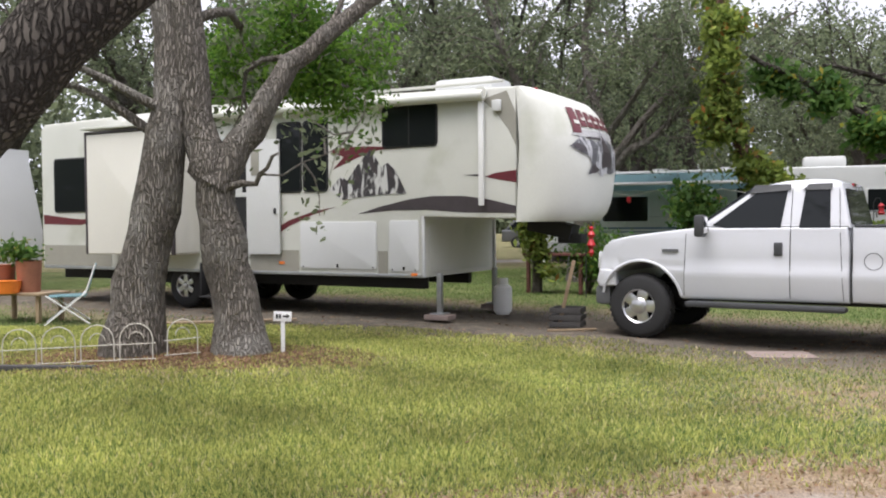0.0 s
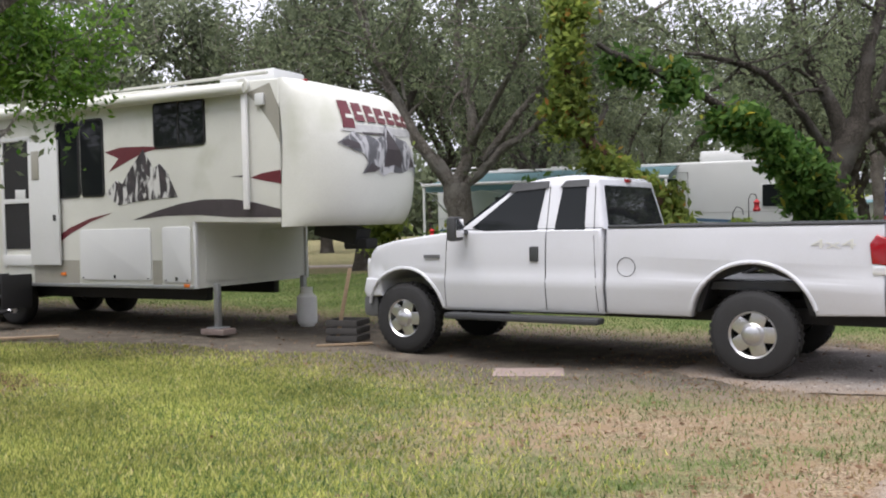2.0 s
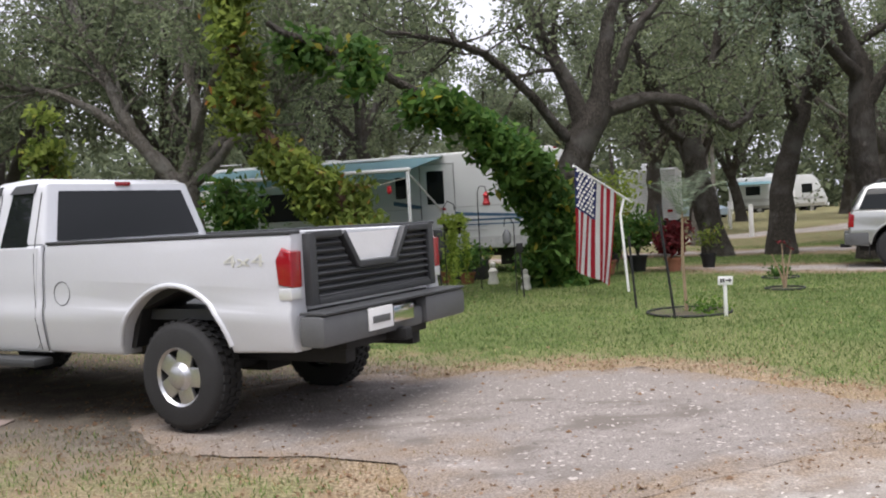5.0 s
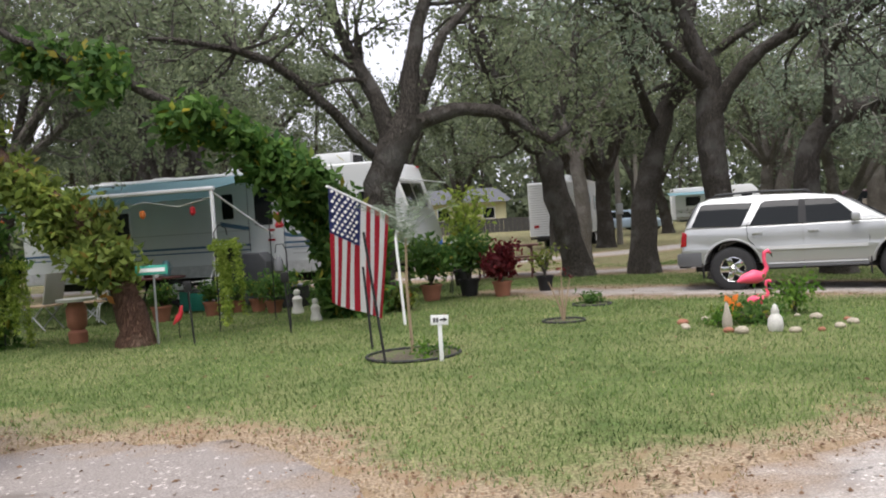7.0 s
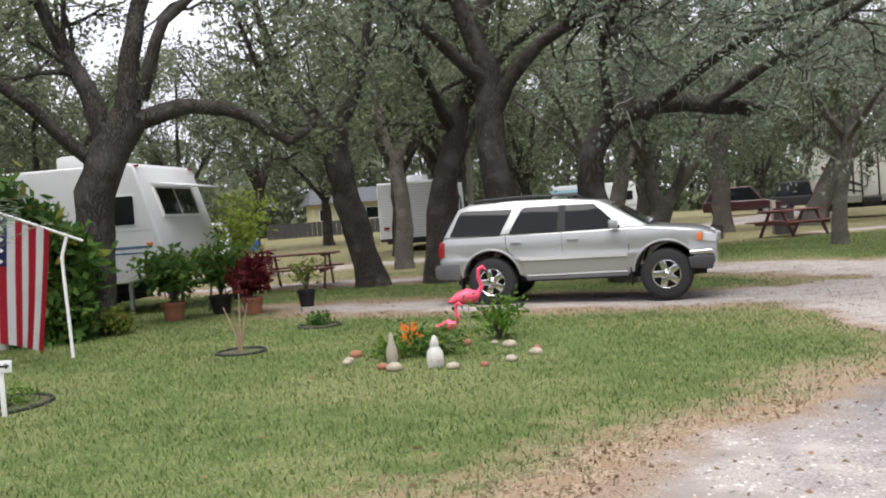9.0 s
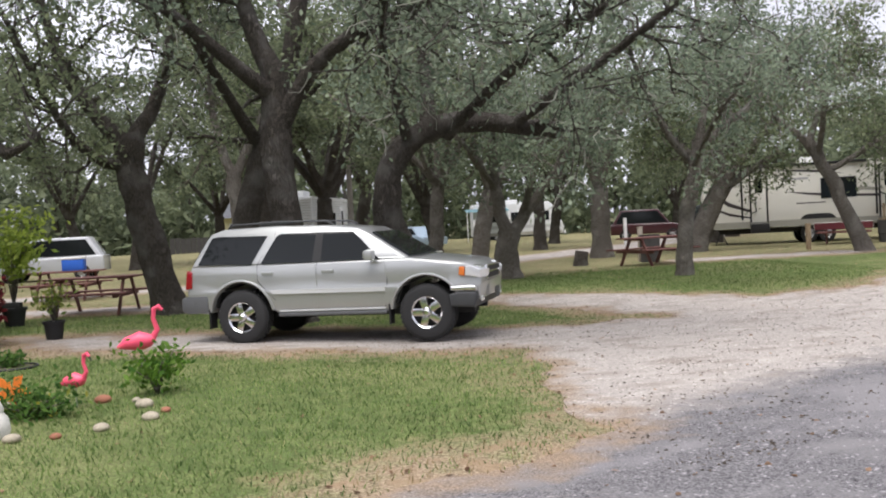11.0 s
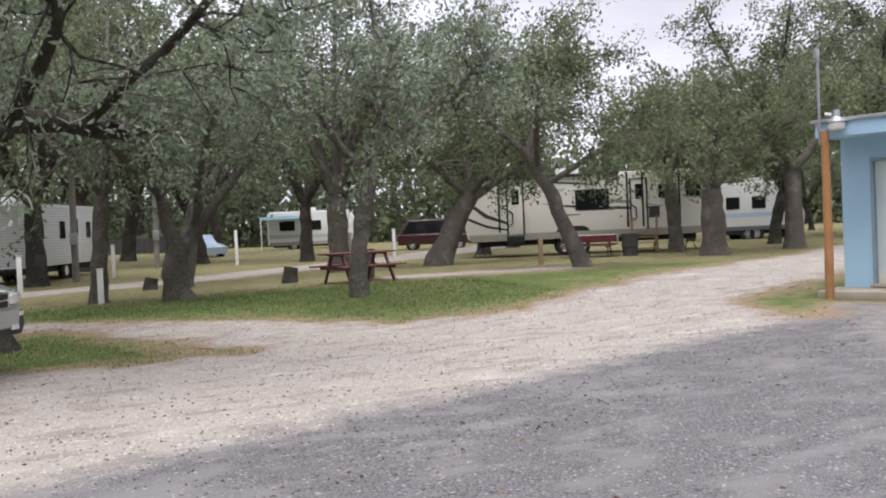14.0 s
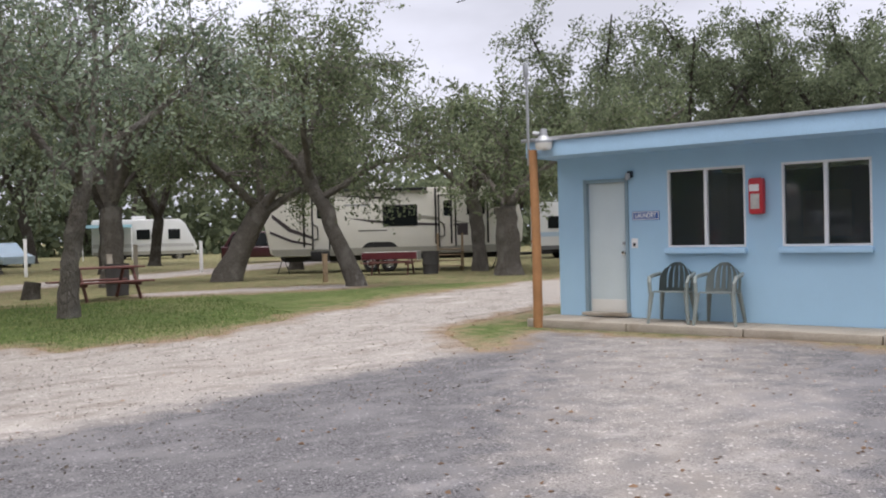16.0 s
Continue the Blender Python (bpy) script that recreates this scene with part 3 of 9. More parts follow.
def sandy(X, Y):
    """Rises from the asphalt over onto the sandy drives."""
    onto = np.where(inside_by(SAND, X, Y) > -1.6, 0.55 - inside_by(ROAD, X, Y) * 0.9, 0.0)
    along = np.clip(((X - 25.5) * 6.5 + (Y - 8.0) * 7.0) / 91.25, 0, 1)
    worn = 0.62 * np.exp(-(np.hypot(X - 25.5 - 6.5 * along, Y - 8.0 - 7.0 * along) / (1.0 + 1.1 * along)) ** 2)
    verge = (0.85 - 0.2 * np.abs(inside_by(ROAD, X, Y) - 0.7)) * np.clip((19.0 - X) / 3.0, 0, 1)
    return np.clip(np.maximum.reduce([onto, worn, verge]), 0, 1.2)


xs = np.concatenate([[-900, -500, -300, -200, -120, -80, -55, -40, -30, -22, -17], np.arange(-14, 46.01, 0.22), [48, 51, 55, 60, 67, 76, 90, 120, 180, 300, 500, 900]])
ys = np.concatenate([[-900, -500, -250, -120, -60, -30, -15, -8, -4, -1], np.arange(1.0, 46, 0.22), [48, 51, 55, 60, 67, 76, 90, 120, 180, 300, 500, 900]])
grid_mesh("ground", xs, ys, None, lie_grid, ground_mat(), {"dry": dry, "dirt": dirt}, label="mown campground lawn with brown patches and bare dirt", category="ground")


def clip_to(polys):
    """Keeps the cells in an outline and draws the rim's corners onto its edge."""
    def keep(X, Y):
        def f(A, B):
            d = inside_by(polys[0], A, B)
            for p in polys[1:]:
                d = np.maximum(d, inside_by(p, A, B))
            return d + 0.13 * np.sin(1.9 * A + 2.3 * np.sin(0.8 * B)) * np.cos(2.1 * B + 1.7 * np.sin(1.1 * A)) + 0.05 * np.sin(5.3 * A) * np.sin(4.7 * B)
        d, e = f(X, Y), 0.02
        gx, gy = (f(X + e, Y) - d) / e, (f(X, Y + e) - d) / e
        g = np.maximum(gx * gx + gy * gy, 0.5)
        out = (d < 0) & (d > -0.35)
        return np.where(out, X - d * gx / g, X), np.where(out, Y - d * gy / g, Y), d > 0
    return keep


def fine(a, b, lo, hi, step=0.16):
    """Lines from a to b, close together between lo and hi."""
    return np.concatenate([np.arange(a, lo, 1.2), np.arange(lo, hi, step), np.arange(hi, b, 1.2)])


grid_mesh("road", fine(-60, 46, -4, 36), fine(-40, 18.5, 2.5, 18), clip_to([ROAD]), lambda X, Y: lie_grid(X, Y) + np.clip(bare(X, Y) * 0.12, -0.012, 0.010) + 0.025 * np.clip((2.6 - Y) / 2, 0, 1), ROAD_MAT, {"edge": edge, "sandy": sandy}, label="worn grey asphalt road with pale patches", category="road")
grid_mesh("driveway", fine(5, 95, 5.1, 45), fine(10, 62, 10.1, 31), clip_to([SAND]), lambda X, Y: lie_grid(X, Y) + np.clip(np.minimum(bare(X, Y), inside_by(SAND, X, Y) + ragged(X, Y)) * 0.12, -0.012, 0.014), ROAD_MAT, {"edge": edge, "sandy": sandy}, label="pale shell-sand drives beside the asphalt road", category="driveway")
grid_mesh("parking_pad", fine(4, 13, 4, 12.5), fine(5, 12, 5, 12), clip_to([MOUTH]), lambda X, Y: lie_grid(X, Y) + np.clip(bare(X, Y) * 0.12, -0.012, 0.012), MOUTH_MAT, {"edge": edge}, label="sandy gravel drive mouth behind the pickup truck", category="driveway")
grid_mesh("lane", fine(-11, 85, -10.9, 40, 0.4), fine(29, 98, 29.1, 50, 0.4), clip_to([LANE]), lambda X, Y: lie_grid(X, Y) + np.clip(bare(X, Y) * 0.12, -0.012, 0.010), SAND_MAT, {"edge": edge}, label="pale sandy lane behind the campsites", category="lane")
grid_mesh("tent_pad", fine(27, 36, 27, 35.5), fine(26, 31, 26, 31), clip_to([PAD]), lambda X, Y: lie_grid(X, Y) + np.clip(bare(X, Y) * 0.12, -0.012, 0.010), SAND_MAT, {"edge": edge}, label="pale sand patch by the picnic table", category="sand patch")


def scatter_blades(name, n, area, keep, height, width, material, label, seed, flat=False):
    """Many small blades or leaves as one mesh."""
    r = np.random.default_rng(seed)
    x, y = r.uniform(area[0], area[1], n), area[2] + (area[3] - area[2]) * r.power(1.0, n) ** area[4]
    ok = keep(x, y, r)
    x, y = x[ok], y[ok]
    k = len(x)
    z = lie_grid(x, y)
    a, h, w = r.uniform(0, 2 * np.pi, k), r.uniform(*height, k), r.uniform(*width, k)
    lean = r.uniform(-0.7, 0.7, (k, 2)) * h[:, None]
    if flat:
        t = r.uniform(-0.3, 0.3, (k, 4)) * h[:, None] + 0.012
        dx, dy = np.cos(a), np.sin(a)
        v = np.stack([np.stack([x - dx * h, y - dy * h, z + t[:, 0]], -1), np.stack([x + dy * w, y - dx * w, z + t[:, 1] + 0.01], -1),
                      np.stack([x + dx * h, y + dy * h, z + t[:, 2]], -1), np.stack([x - dy * w, y + dx * w, z + t[:, 3]], -1)], 1)
        m = 4
    else:
        v = np.stack([np.stack([x - np.cos(a) * w, y - np.sin(a) * w, z - 0.004], -1), np.stack([x + np.cos(a) * w, y + np.sin(a) * w, z - 0.004], -1),
                      np.stack([x + lean[:, 0], y + lean[:, 1], z + h], -1)], 1)
        m = 3
    me = bpy.data.meshes.new(name)
    me.vertices.add(k * m)
    me.vertices.foreach_set("co", v.astype(np.float32).ravel())
    me.loops.add(k * m)
    me.loops.foreach_set("vertex_index", np.arange(k * m, dtype=np.int32))
    me.polygons.add(k)
    me.polygons.foreach_set("loop_start", np.arange(0, k * m, m, dtype=np.int32))
    me.materials.append(material)
    me.update(calc_edges=True)
    return tagged(new(name, me), label, name.split("_")[-1], "", "stuff")


def green_here(x, y, r):
    p = np.clip(1.15 - dry(x, y) * 1.25, 0.03, 1) * (bare(x, y) < 0.05) * (dirt(x, y) < 0.9)
    return r.uniform(0, 1, len(x)) < p


def dry_here(x, y, r):
    p = np.clip(dry(x, y) * 1.2 - 0.25, 0, 1) * (bare(x, y) < 0.12) * (dirt(x, y) < 0.95)
    return r.uniform(0, 1, len(x)) < p


def litter_here(x, y, r):
    p = np.clip(dry(x, y) - 0.35, 0.035, 1) * np.where(bare(x, y) > 0.1, 0.3, 1)
    p = np.maximum(p, 1.0 * (np.hypot((x + 2.6) / 1.9, (y - 8.9) / 1.0) < 1))
    return r.uniform(0, 1, len(x)) < p


scatter_blades("lawn_grass", 760000, (-8, 30, 4.2, 28, 1.7), green_here, (0.018, 0.05), (0.003, 0.007), GRASS, "short green lawn grass", 3)
scatter_blades("dry_grass", 190000, (-7, 30, 4.0, 24, 1.7), dry_here, (0.015, 0.045), (0.003, 0.007), DRY, "dry brown grass along the road's edge", 4)
scatter_blades("fallen_leaves", 60000, (-7, 34, 3.5, 30, 1.5), litter_here, (0.014, 0.032), (0.010, 0.018), LEAF_LITTER, "small fallen brown oak leaves on the ground", 5, flat=True)

# Extra pale blades paint brightness onto the dim lawn near the oak.
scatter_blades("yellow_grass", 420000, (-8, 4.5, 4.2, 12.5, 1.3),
               lambda x, y, r: green_here(x, y, r) & (r.uniform(0, 1, len(x)) < np.clip((4.5 - x) / 4.5, 0, 1)), (0.016, 0.048), (0.005, 0.011), GRASS_YELLOW_LIT, "yellow-green lawn grass near the oak, coloured brighter to look lit", 6)
scatter_blades("drive_litter", 26000, (18, 36, 10.5, 27, 1.3), lambda x, y, r: (inside_by(SAND, x, y) > 0.1) & (r.uniform(0, 1, len(x)) < 0.35 + 0.5 * np.sin(0.9 * x + 1.7 * y) ** 2), (0.008, 0.022), (0.006, 0.012), LEAF_DARK, "dark leaf scraps and pebbles on the sandy drive", 9, flat=True)
scatter_blades("leaf_litter", 9000, (-4.9, -0.7, 8.0, 9.9, 1.0), lambda x, y, r: np.hypot((x + 2.7) / 2.1, (y - 8.9) / 0.95) < r.uniform(0.6, 1.1, len(x)), (0.016, 0.036), (0.011, 0.02), LEAF_LITTER, "thick brown oak leaf litter under the twin oak", 7, flat=True)
scatter_blades("roadside_leaves", 46000, (-3, 17, 3.5, 11.5, 1.0), lambda x, y, r: np.abs(bare(x, y) + 0.25) < np.abs(r.normal(0, 0.4, len(x))) - 0.05, (0.006, 0.016), (0.004, 0.009), LEAF_LITTER, "dry brown leaves along the road's edge", 8, flat=True)


# ---- trees ----
def quads_mesh(name, C, L, W, N, material, parent, label=""):
    """Leaves at places C with half-length vectors L and half-width vectors W."""
    k = len(C)
    v = np.stack([C - L, C + W + N, C + L, C - W + N], 1)
    me = bpy.data.meshes.new(name)
    me.vertices.add(k * 4)
    me.vertices.foreach_set("co", v.astype(np.float32).ravel())
    me.loops.add(k * 4)
    me.loops.foreach_set("vertex_index", np.arange(k * 4, dtype=np.int32))
    me.polygons.add(k)
    me.polygons.foreach_set("loop_start", np.arange(0, k * 4, 4, dtype=np.int32))
    me.materials.append(material)
    me.update(calc_edges=True)
    ob = new(name, me)
    ob.parent = parent
    ob["kind"] = "stuff"
    if label:
        ob["label"] = label
    return ob


def leaves_at(r, P, per, spread, size, droop=0.0):
    C = np.repeat(P, per, 0) + r.normal(0, 1, (len(P) * per, 3)) * spread * np.array([1, 1, 0.7])
    if droop:
        C[:, 2] -= np.abs(r.normal(0, droop, len(C)))
    k = len(C)
    d = r.normal(0, 1, (k, 3))
    d /= np.linalg.norm(d, axis=1, keepdims=True)
    u = np.cross(d, r.normal(0, 1, (k, 3)))
    u /= np.linalg.norm(u, axis=1, keepdims=True)
    s = r.uniform(0.6, 1.3, (k, 1)) * size
    return C, d * s, u * s * 0.45, np.cross(d, u) * s * 0.12


def grow(r, p, d, length, steps, wiggle, lift):
    pts = [p]
    for _ in range(steps):
        d = d + r.normal(0, wiggle, 3) + np.array([0, 0, lift])
        d = d / np.linalg.norm(d)
        p = p + d * length / steps
        pts.append(p)
    return pts


def tree(base, limbs, label, leaf=LEAF, bark=BARK, seed=1, twigs=9, twig_len=1.6, per=15, leaf_size=0.055, spread=0.17, start=0.45, lift=0.06, moss=0.0, name="oak_tree", sides=10, extra=0):
    """limbs: (points from the base, start radius, end radius, leafy); each leafy limb gets twigs, each twig smaller twigs with leaves."""
    r = np.random.default_rng(seed)
    x, y = base
    root = thing(name, pose(x, y, lie(x, y) - 0.03), label, "tree")
    wood, fine = bmesh.new(), bmesh.new()
    spots = []
    for pts, r0, r1, leafy in limbs:
        pts = [np.array(p, float) for p in pts]
        smooth_pts = []
        for i in range(len(pts) - 1):
            a, b, c, d = pts[max(i - 1, 0)], pts[i], pts[i + 1], pts[min(i + 2, len(pts) - 1)]
            for s in (0, 0.25, 0.5, 0.75):
                q = 0.5 * (2 * b + (c - a) * s + (2 * a - 5 * b + 4 * c - d) * s * s + (3 * b - a - 3 * c + d) * s ** 3)
                smooth_pts.append(q + r.normal(0, 0.018, 3))
        smooth_pts.append(pts[-1])
        k = len(smooth_pts)
        rad = [r0 + (r1 - r0) * (i / (k - 1)) ** 0.8 for i in range(k)]
        if np.linalg.norm(pts[0][:2]) < 0.6 and pts[0][2] < 0.3:
            smooth_pts[0] = smooth_pts[0] - np.array([0, 0, 0.25])
            rad[0], rad[1] = rad[0] * 1.35, rad[1] * 1.12
        rad = [q * r.uniform(0.93, 1.08) for q in rad]
        tube(wood, smooth_pts, rad, sides)
        if not leafy:
            continue
        for j in range(int(twigs * leafy)):
            f = r.uniform(start, 1.0)
            i = min(int(f * (k - 1)), k - 2)
            along = smooth_pts[i + 1] - smooth_pts[i]
            along = along / (np.linalg.norm(along) + 1e-6)
            d = along * 0.6 + r.normal(0, 0.75, 3) + np.array([0, 0, 0.15])
            ln = twig_len * r.uniform(0.55, 1.25)
            t1 = grow(r, smooth_pts[i], d / np.linalg.norm(d), ln, 5, 0.28, lift)
            tube(fine, t1, [max(0.012, rad[i] * 0.38) * (1 - 0.13 * q) for q in range(6)], 5, cap=False)
            for _ in range(4):
                q = r.integers(2, 6)
                t2 = grow(r, t1[q], r.normal(0, 1, 3) * 0.7 + (t1[5] - t1[0]) / ln, ln * 0.5, 3, 0.35, lift * 0.5)
                tube(fine, t2, [0.014, 0.011, 0.008, 0.005], 4, cap=False)
                spots += t2[1:]
            spots += t1[3:]
    part("trunk", wood, bark, root, smooth=80)
    part("branch_work", fine, bark, root, smooth=80)["kind"] = "stuff"
    P = np.array(spots) if spots else np.zeros((0, 3))
    if len(P):
        quads_mesh("crown", *leaves_at(r, P, max(int(per * 0.76), 8), spread, leaf_size, droop=0.08), leaf, root)
        if moss:
            M = P[r.uniform(0, 1, len(P)) < moss]
            tw = bmesh.new()
            for p in M:
                g = grow(r, p, r.normal(0, 1, 3) * 0.6 + np.array([0, 0, -0.5]), 0.45, 3, 0.5, -0.05)
                tube(tw, g, [0.012, 0.010, 0.007, 0.003], 3, cap=False)
            part("lichen", tw, MOSS, root, "pale lichen-covered dead twigs", smooth=80)["kind"] = "stuff"
    return root


def spread_limbs(r0, fork, n, reach, top, seed, lean=(0, 0), r_limb=0.5, turn=0.0):
    """A trunk to the fork and n limbs that spread from it."""
    r = np.random.default_rng(seed)
    fx, fy = lean
    f = (fx, fy, fork)
    out = [([(0, 0, 0), (fx * 0.35, fy * 0.35, fork * 0.5), f], r0, r0 * 0.8, 0)]
    for i in range(n):
        a = turn + 2 * math.pi * i / n + r.uniform(-0.4, 0.4)
        q, h = reach * r.uniform(0.75, 1.2), top * r.uniform(0.8, 1.15)
        mid = (fx + math.cos(a) * q * 0.4, fy + math.sin(a) * q * 0.4, fork + (h - fork) * 0.5)
        out.append(([f, mid, (fx + math.cos(a) * q, fy + math.sin(a) * q, h)], r0 * r_limb, 0.035, 1.0))
    return out


OAK = "spreading live oak with grey furrowed bark and small leaves"

# twin-trunked oak in the leaf-littered bed
twin = [([(-0.55, 0, 0), (-0.42, 0, 1.0), (-0.18, 0.02, 2.0), (-0.15, 0.1, 3.2), (-0.35, 0.3, 5.5)], 0.29, 0.16, 0),
        ([(0.55, 0, 0), (0.42, 0, 0.9), (0.30, 0, 1.75), (0.12, 0.05, 2.4), (-0.02, 0.1, 4.5), (0.1, 0.5, 6.5)], 0.27, 0.12, 0.6),
        ([(0.32, 0, 1.72), (0.55, 0.05, 2.15), (0.95, 0.1, 2.75), (1.6, 0.3, 3.4), (2.6, 0.8, 4.2)], 0.19, 0.06, 0.4),
        ([(-0.3, 0.3, 4.6), (-1.6, 0.6, 5.2), (-2.8, 0.5, 5.0)], 0.12, 0.04, 1.0),
        ([(-0.2, 0.05, 2.1), (-0.8, -0.2, 2.6), (-1.5, -0.5, 2.7)], 0.06, 0.02, 0.12),
        ([(0.45, -0.05, 1.7), (0.75, -0.2, 1.75), (1.0, -0.35, 2.0)], 0.05, 0.012, 0.1)]
tree((-2.58, 9.0), twin, "twin-trunked live oak with furrowed grey bark in a leafy bed", seed=11, twigs=10, per=13, moss=0.05, sides=14)
# the bough that comes in from a tree beside the road
tree((-3.25, 3.75), [([(0, 0, 0), (0.55, -0.1, 0.95), (1.25, -0.2, 1.72), (1.95, -0.15, 2.42), (3.0, 0.4, 3.6), (4.2, 1.6, 4.6)], 0.24, 0.10, 0.3), ([(0.4, -0.1, 0.8), (-0.8, 0.3, 2.6), (-1.6, 0.5, 4.5)], 0.18, 0.06, 0.5)],
     "leaning live oak with a heavy low bough beside the road", seed=12, bark=BARK_DARK, start=0.72, twigs=5, per=14, sides=14)
# feathery light green tree that hangs before the fifth wheel
tree((-4.3, 12.2), [([(0, 0, 0), (0.2, -0.2, 1.5), (0.9, -0.5, 3.1), (2.2, -0.8, 3.7), (3.4, -0.9, 3.35)], 0.07, 0.02, 1.6)],
     "slender young tree with bright green feathery leaves", leaf=LEAF_BRIGHT, seed=13, twigs=26, twig_len=0.8, per=24, spread=0.15, leaf_size=0.045, start=0.62, lift=-0.1, name="feathery_tree")
# oak behind the pickup truck
tree((3.3, 21.2), [([(0, 0, 0), (0.1, 0, 1.4), (0.0, 0, 2.3)], 0.36, 0.30, 0), ([(0, 0, 2.2), (-0.9, 0, 3.4), (-1.6, 0.3, 5.0), (-2.4, 0.2, 7)], 0.2, 0.05, 1.2), ([(0, 0, 2.2), (0.4, 0, 3.6), (0.1, 0.3, 5.5), (0.3, 0, 8)], 0.17, 0.05, 1.2),
     ([(0.1, 0, 2.2), (1.0, -0.1, 3.0), (2.0, -0.2, 3.7), (3.6, 0, 5.2)], 0.15, 0.04, 1.2), ([(-0.5, 0, 2.9), (-2.0, 0, 4.1), (-3.4, 0, 4.4), (-5, -0.5, 4.6)], 0.12, 0.03, 1.2), ([(0.2, 0, 3.0), (1.2, -1.5, 4.6), (1.5, -2.6, 5.5)], 0.1, 0.03, 1.2), ([(0.6, 0, 2.8), (2.4, -0.3, 4.8), (4.8, -0.6, 6.2)], 0.11, 0.03, 1.5)],
     OAK, seed=14, twigs=16, per=14, leaf_size=0.062, moss=0.04)
# oak in front of the awning trailer, arching over the lawn
tree((10.75, 19.4), [([(0, 0, 0), (0.05, 0, 1.2), (0.25, 0, 2.4), (0.75, 0, 3.3)], 0.34, 0.26, 0), ([(0.4, 0, 2.7), (0.2, 0, 3.6), (-0.4, 0.2, 5.0), (-1.0, 0, 7.5)], 0.2, 0.06, 0.9), ([(0.7, 0, 3.2), (0.9, 0, 4.5), (1.3, 0.2, 6.0), (1.2, 0, 8.5)], 0.2, 0.06, 0.75),
     ([(0.6, 0, 3.1), (1.5, -0.1, 3.35), (2.4, -0.2, 3.2), (3.1, -0.3, 2.75), (3.5, -0.3, 3.0)], 0.17, 0.05, 0.5), ([(0.9, 0, 3.5), (1.4, -0.2, 4.6), (2.3, 0, 5.4), (3.6, 0, 6)], 0.13, 0.03, 0.8), ([(0.2, 0, 2.6), (-1.5, -0.8, 4.2), (-3.2, -1.5, 4.5)], 0.12, 0.03, 1.3)],
     OAK, seed=15, bark=BARK_DARK, twigs=12, per=14, leaf_size=0.06, moss=0.05)
# three trunks behind the silver car
tree((15.45, 24.4), [([(0, 0, 0), (-0.25, 0, 1.2), (-0.55, 0, 2.6), (-0.6, 0, 3.5)], 0.34, 0.26, 0), ([(-0.6, 0, 3.3), (-1.6, 0, 4.6), (-2.2, 0, 7)], 0.2, 0.06, 1.2), ([(-0.55, 0, 3.3), (0.2, 0.2, 5), (0.6, 0, 8)], 0.18, 0.05, 1.2), ([(-0.6, 0, 2.9), (-1.5, -0.5, 3.4), (-2.4, -1.6, 5.6)], 0.14, 0.04, 1.2)],
     OAK, seed=16, bark=BARK_DARK, twigs=13, per=14, leaf_size=0.065, moss=0.04)
tree((16.85, 24.0), [([(0, 0, 0), (0.1, 0, 1.5), (0.45, 0, 3.0), (1.0, 0, 4.4), (1.5, 0, 6.5)], 0.33, 0.16, 0.8), ([(0.8, 0, 3.8), (2.2, -0.8, 5.2), (3.6, -1.5, 5.5)], 0.15, 0.04, 1.4), ([(0.5, 0, 3.2), (-0.6, -1.5, 5.0), (-0.8, -3, 6)], 0.13, 0.04, 1.2)],
     OAK, seed=17, bark=BARK_DARK, twigs=12, per=14, leaf_size=0.065, moss=0.06)
tree((17.7, 21.3), [([(0, 0, 0), (-0.05, 0, 1.3), (-0.2, 0, 2.8), (-0.15, 0, 4.2)], 0.32, 0.24, 0), ([(-0.15, 0, 4.0), (-0.6, 0.2, 5.5), (-0.9, 0, 8)], 0.22, 0.06, 1.2), ([(-0.2, 0, 3.2), (0.7, -0.6, 4.4), (2.2, -2.0, 5.0), (2.8, -3.8, 5.0)], 0.18, 0.05, 1.5), ([(-0.15, 0, 3.8), (-1.8, -1.0, 5.0), (-3.0, -2.5, 5.4)], 0.15, 0.04, 1.4)],
     OAK, seed=18, leaf=LEAF_GREY, bark=BARK_DARK, twigs=14, per=14, leaf_size=0.06, moss=0.14)
# the arched oak whose limbs hang over the drive
tree((20.0, 21.2), [([(0, 0, 0), (-0.35, -0.1, 0.8), (-0.72, -0.2, 1.7), (-0.62, -0.3, 2.6), (0.0, -0.4, 3.15), (1.0, -0.6, 3.25), (2.0, -1.2, 3.0)], 0.33, 0.14, 0.1),
     ([(0.3, -0.4, 3.1), (0.9, -2.2, 3.8), (1.1, -4.2, 4.0), (0.9, -5.8, 3.9)], 0.12, 0.03, 1.7), ([(1.4, -1.0, 3.2), (2.6, -3.0, 4.2), (3.2, -5.2, 4.8)], 0.1, 0.03, 1.6), ([(-0.3, -0.3, 2.9), (-1.0, -2.0, 4.2), (-1.2, -4.2, 4.6)], 0.1, 0.03, 1.5), ([(0, -0.4, 3.1), (0.2, 0.6, 5), (0.2, 0.5, 7)], 0.15, 0.04, 1.0)],
     "arched live oak with pale lichen on its low drooping limbs", leaf=LEAF_GREY, bark=BARK_DARK, seed=19, twigs=13, per=14, leaf_size=0.05, start=0.5, lift=0.02, moss=0.28)
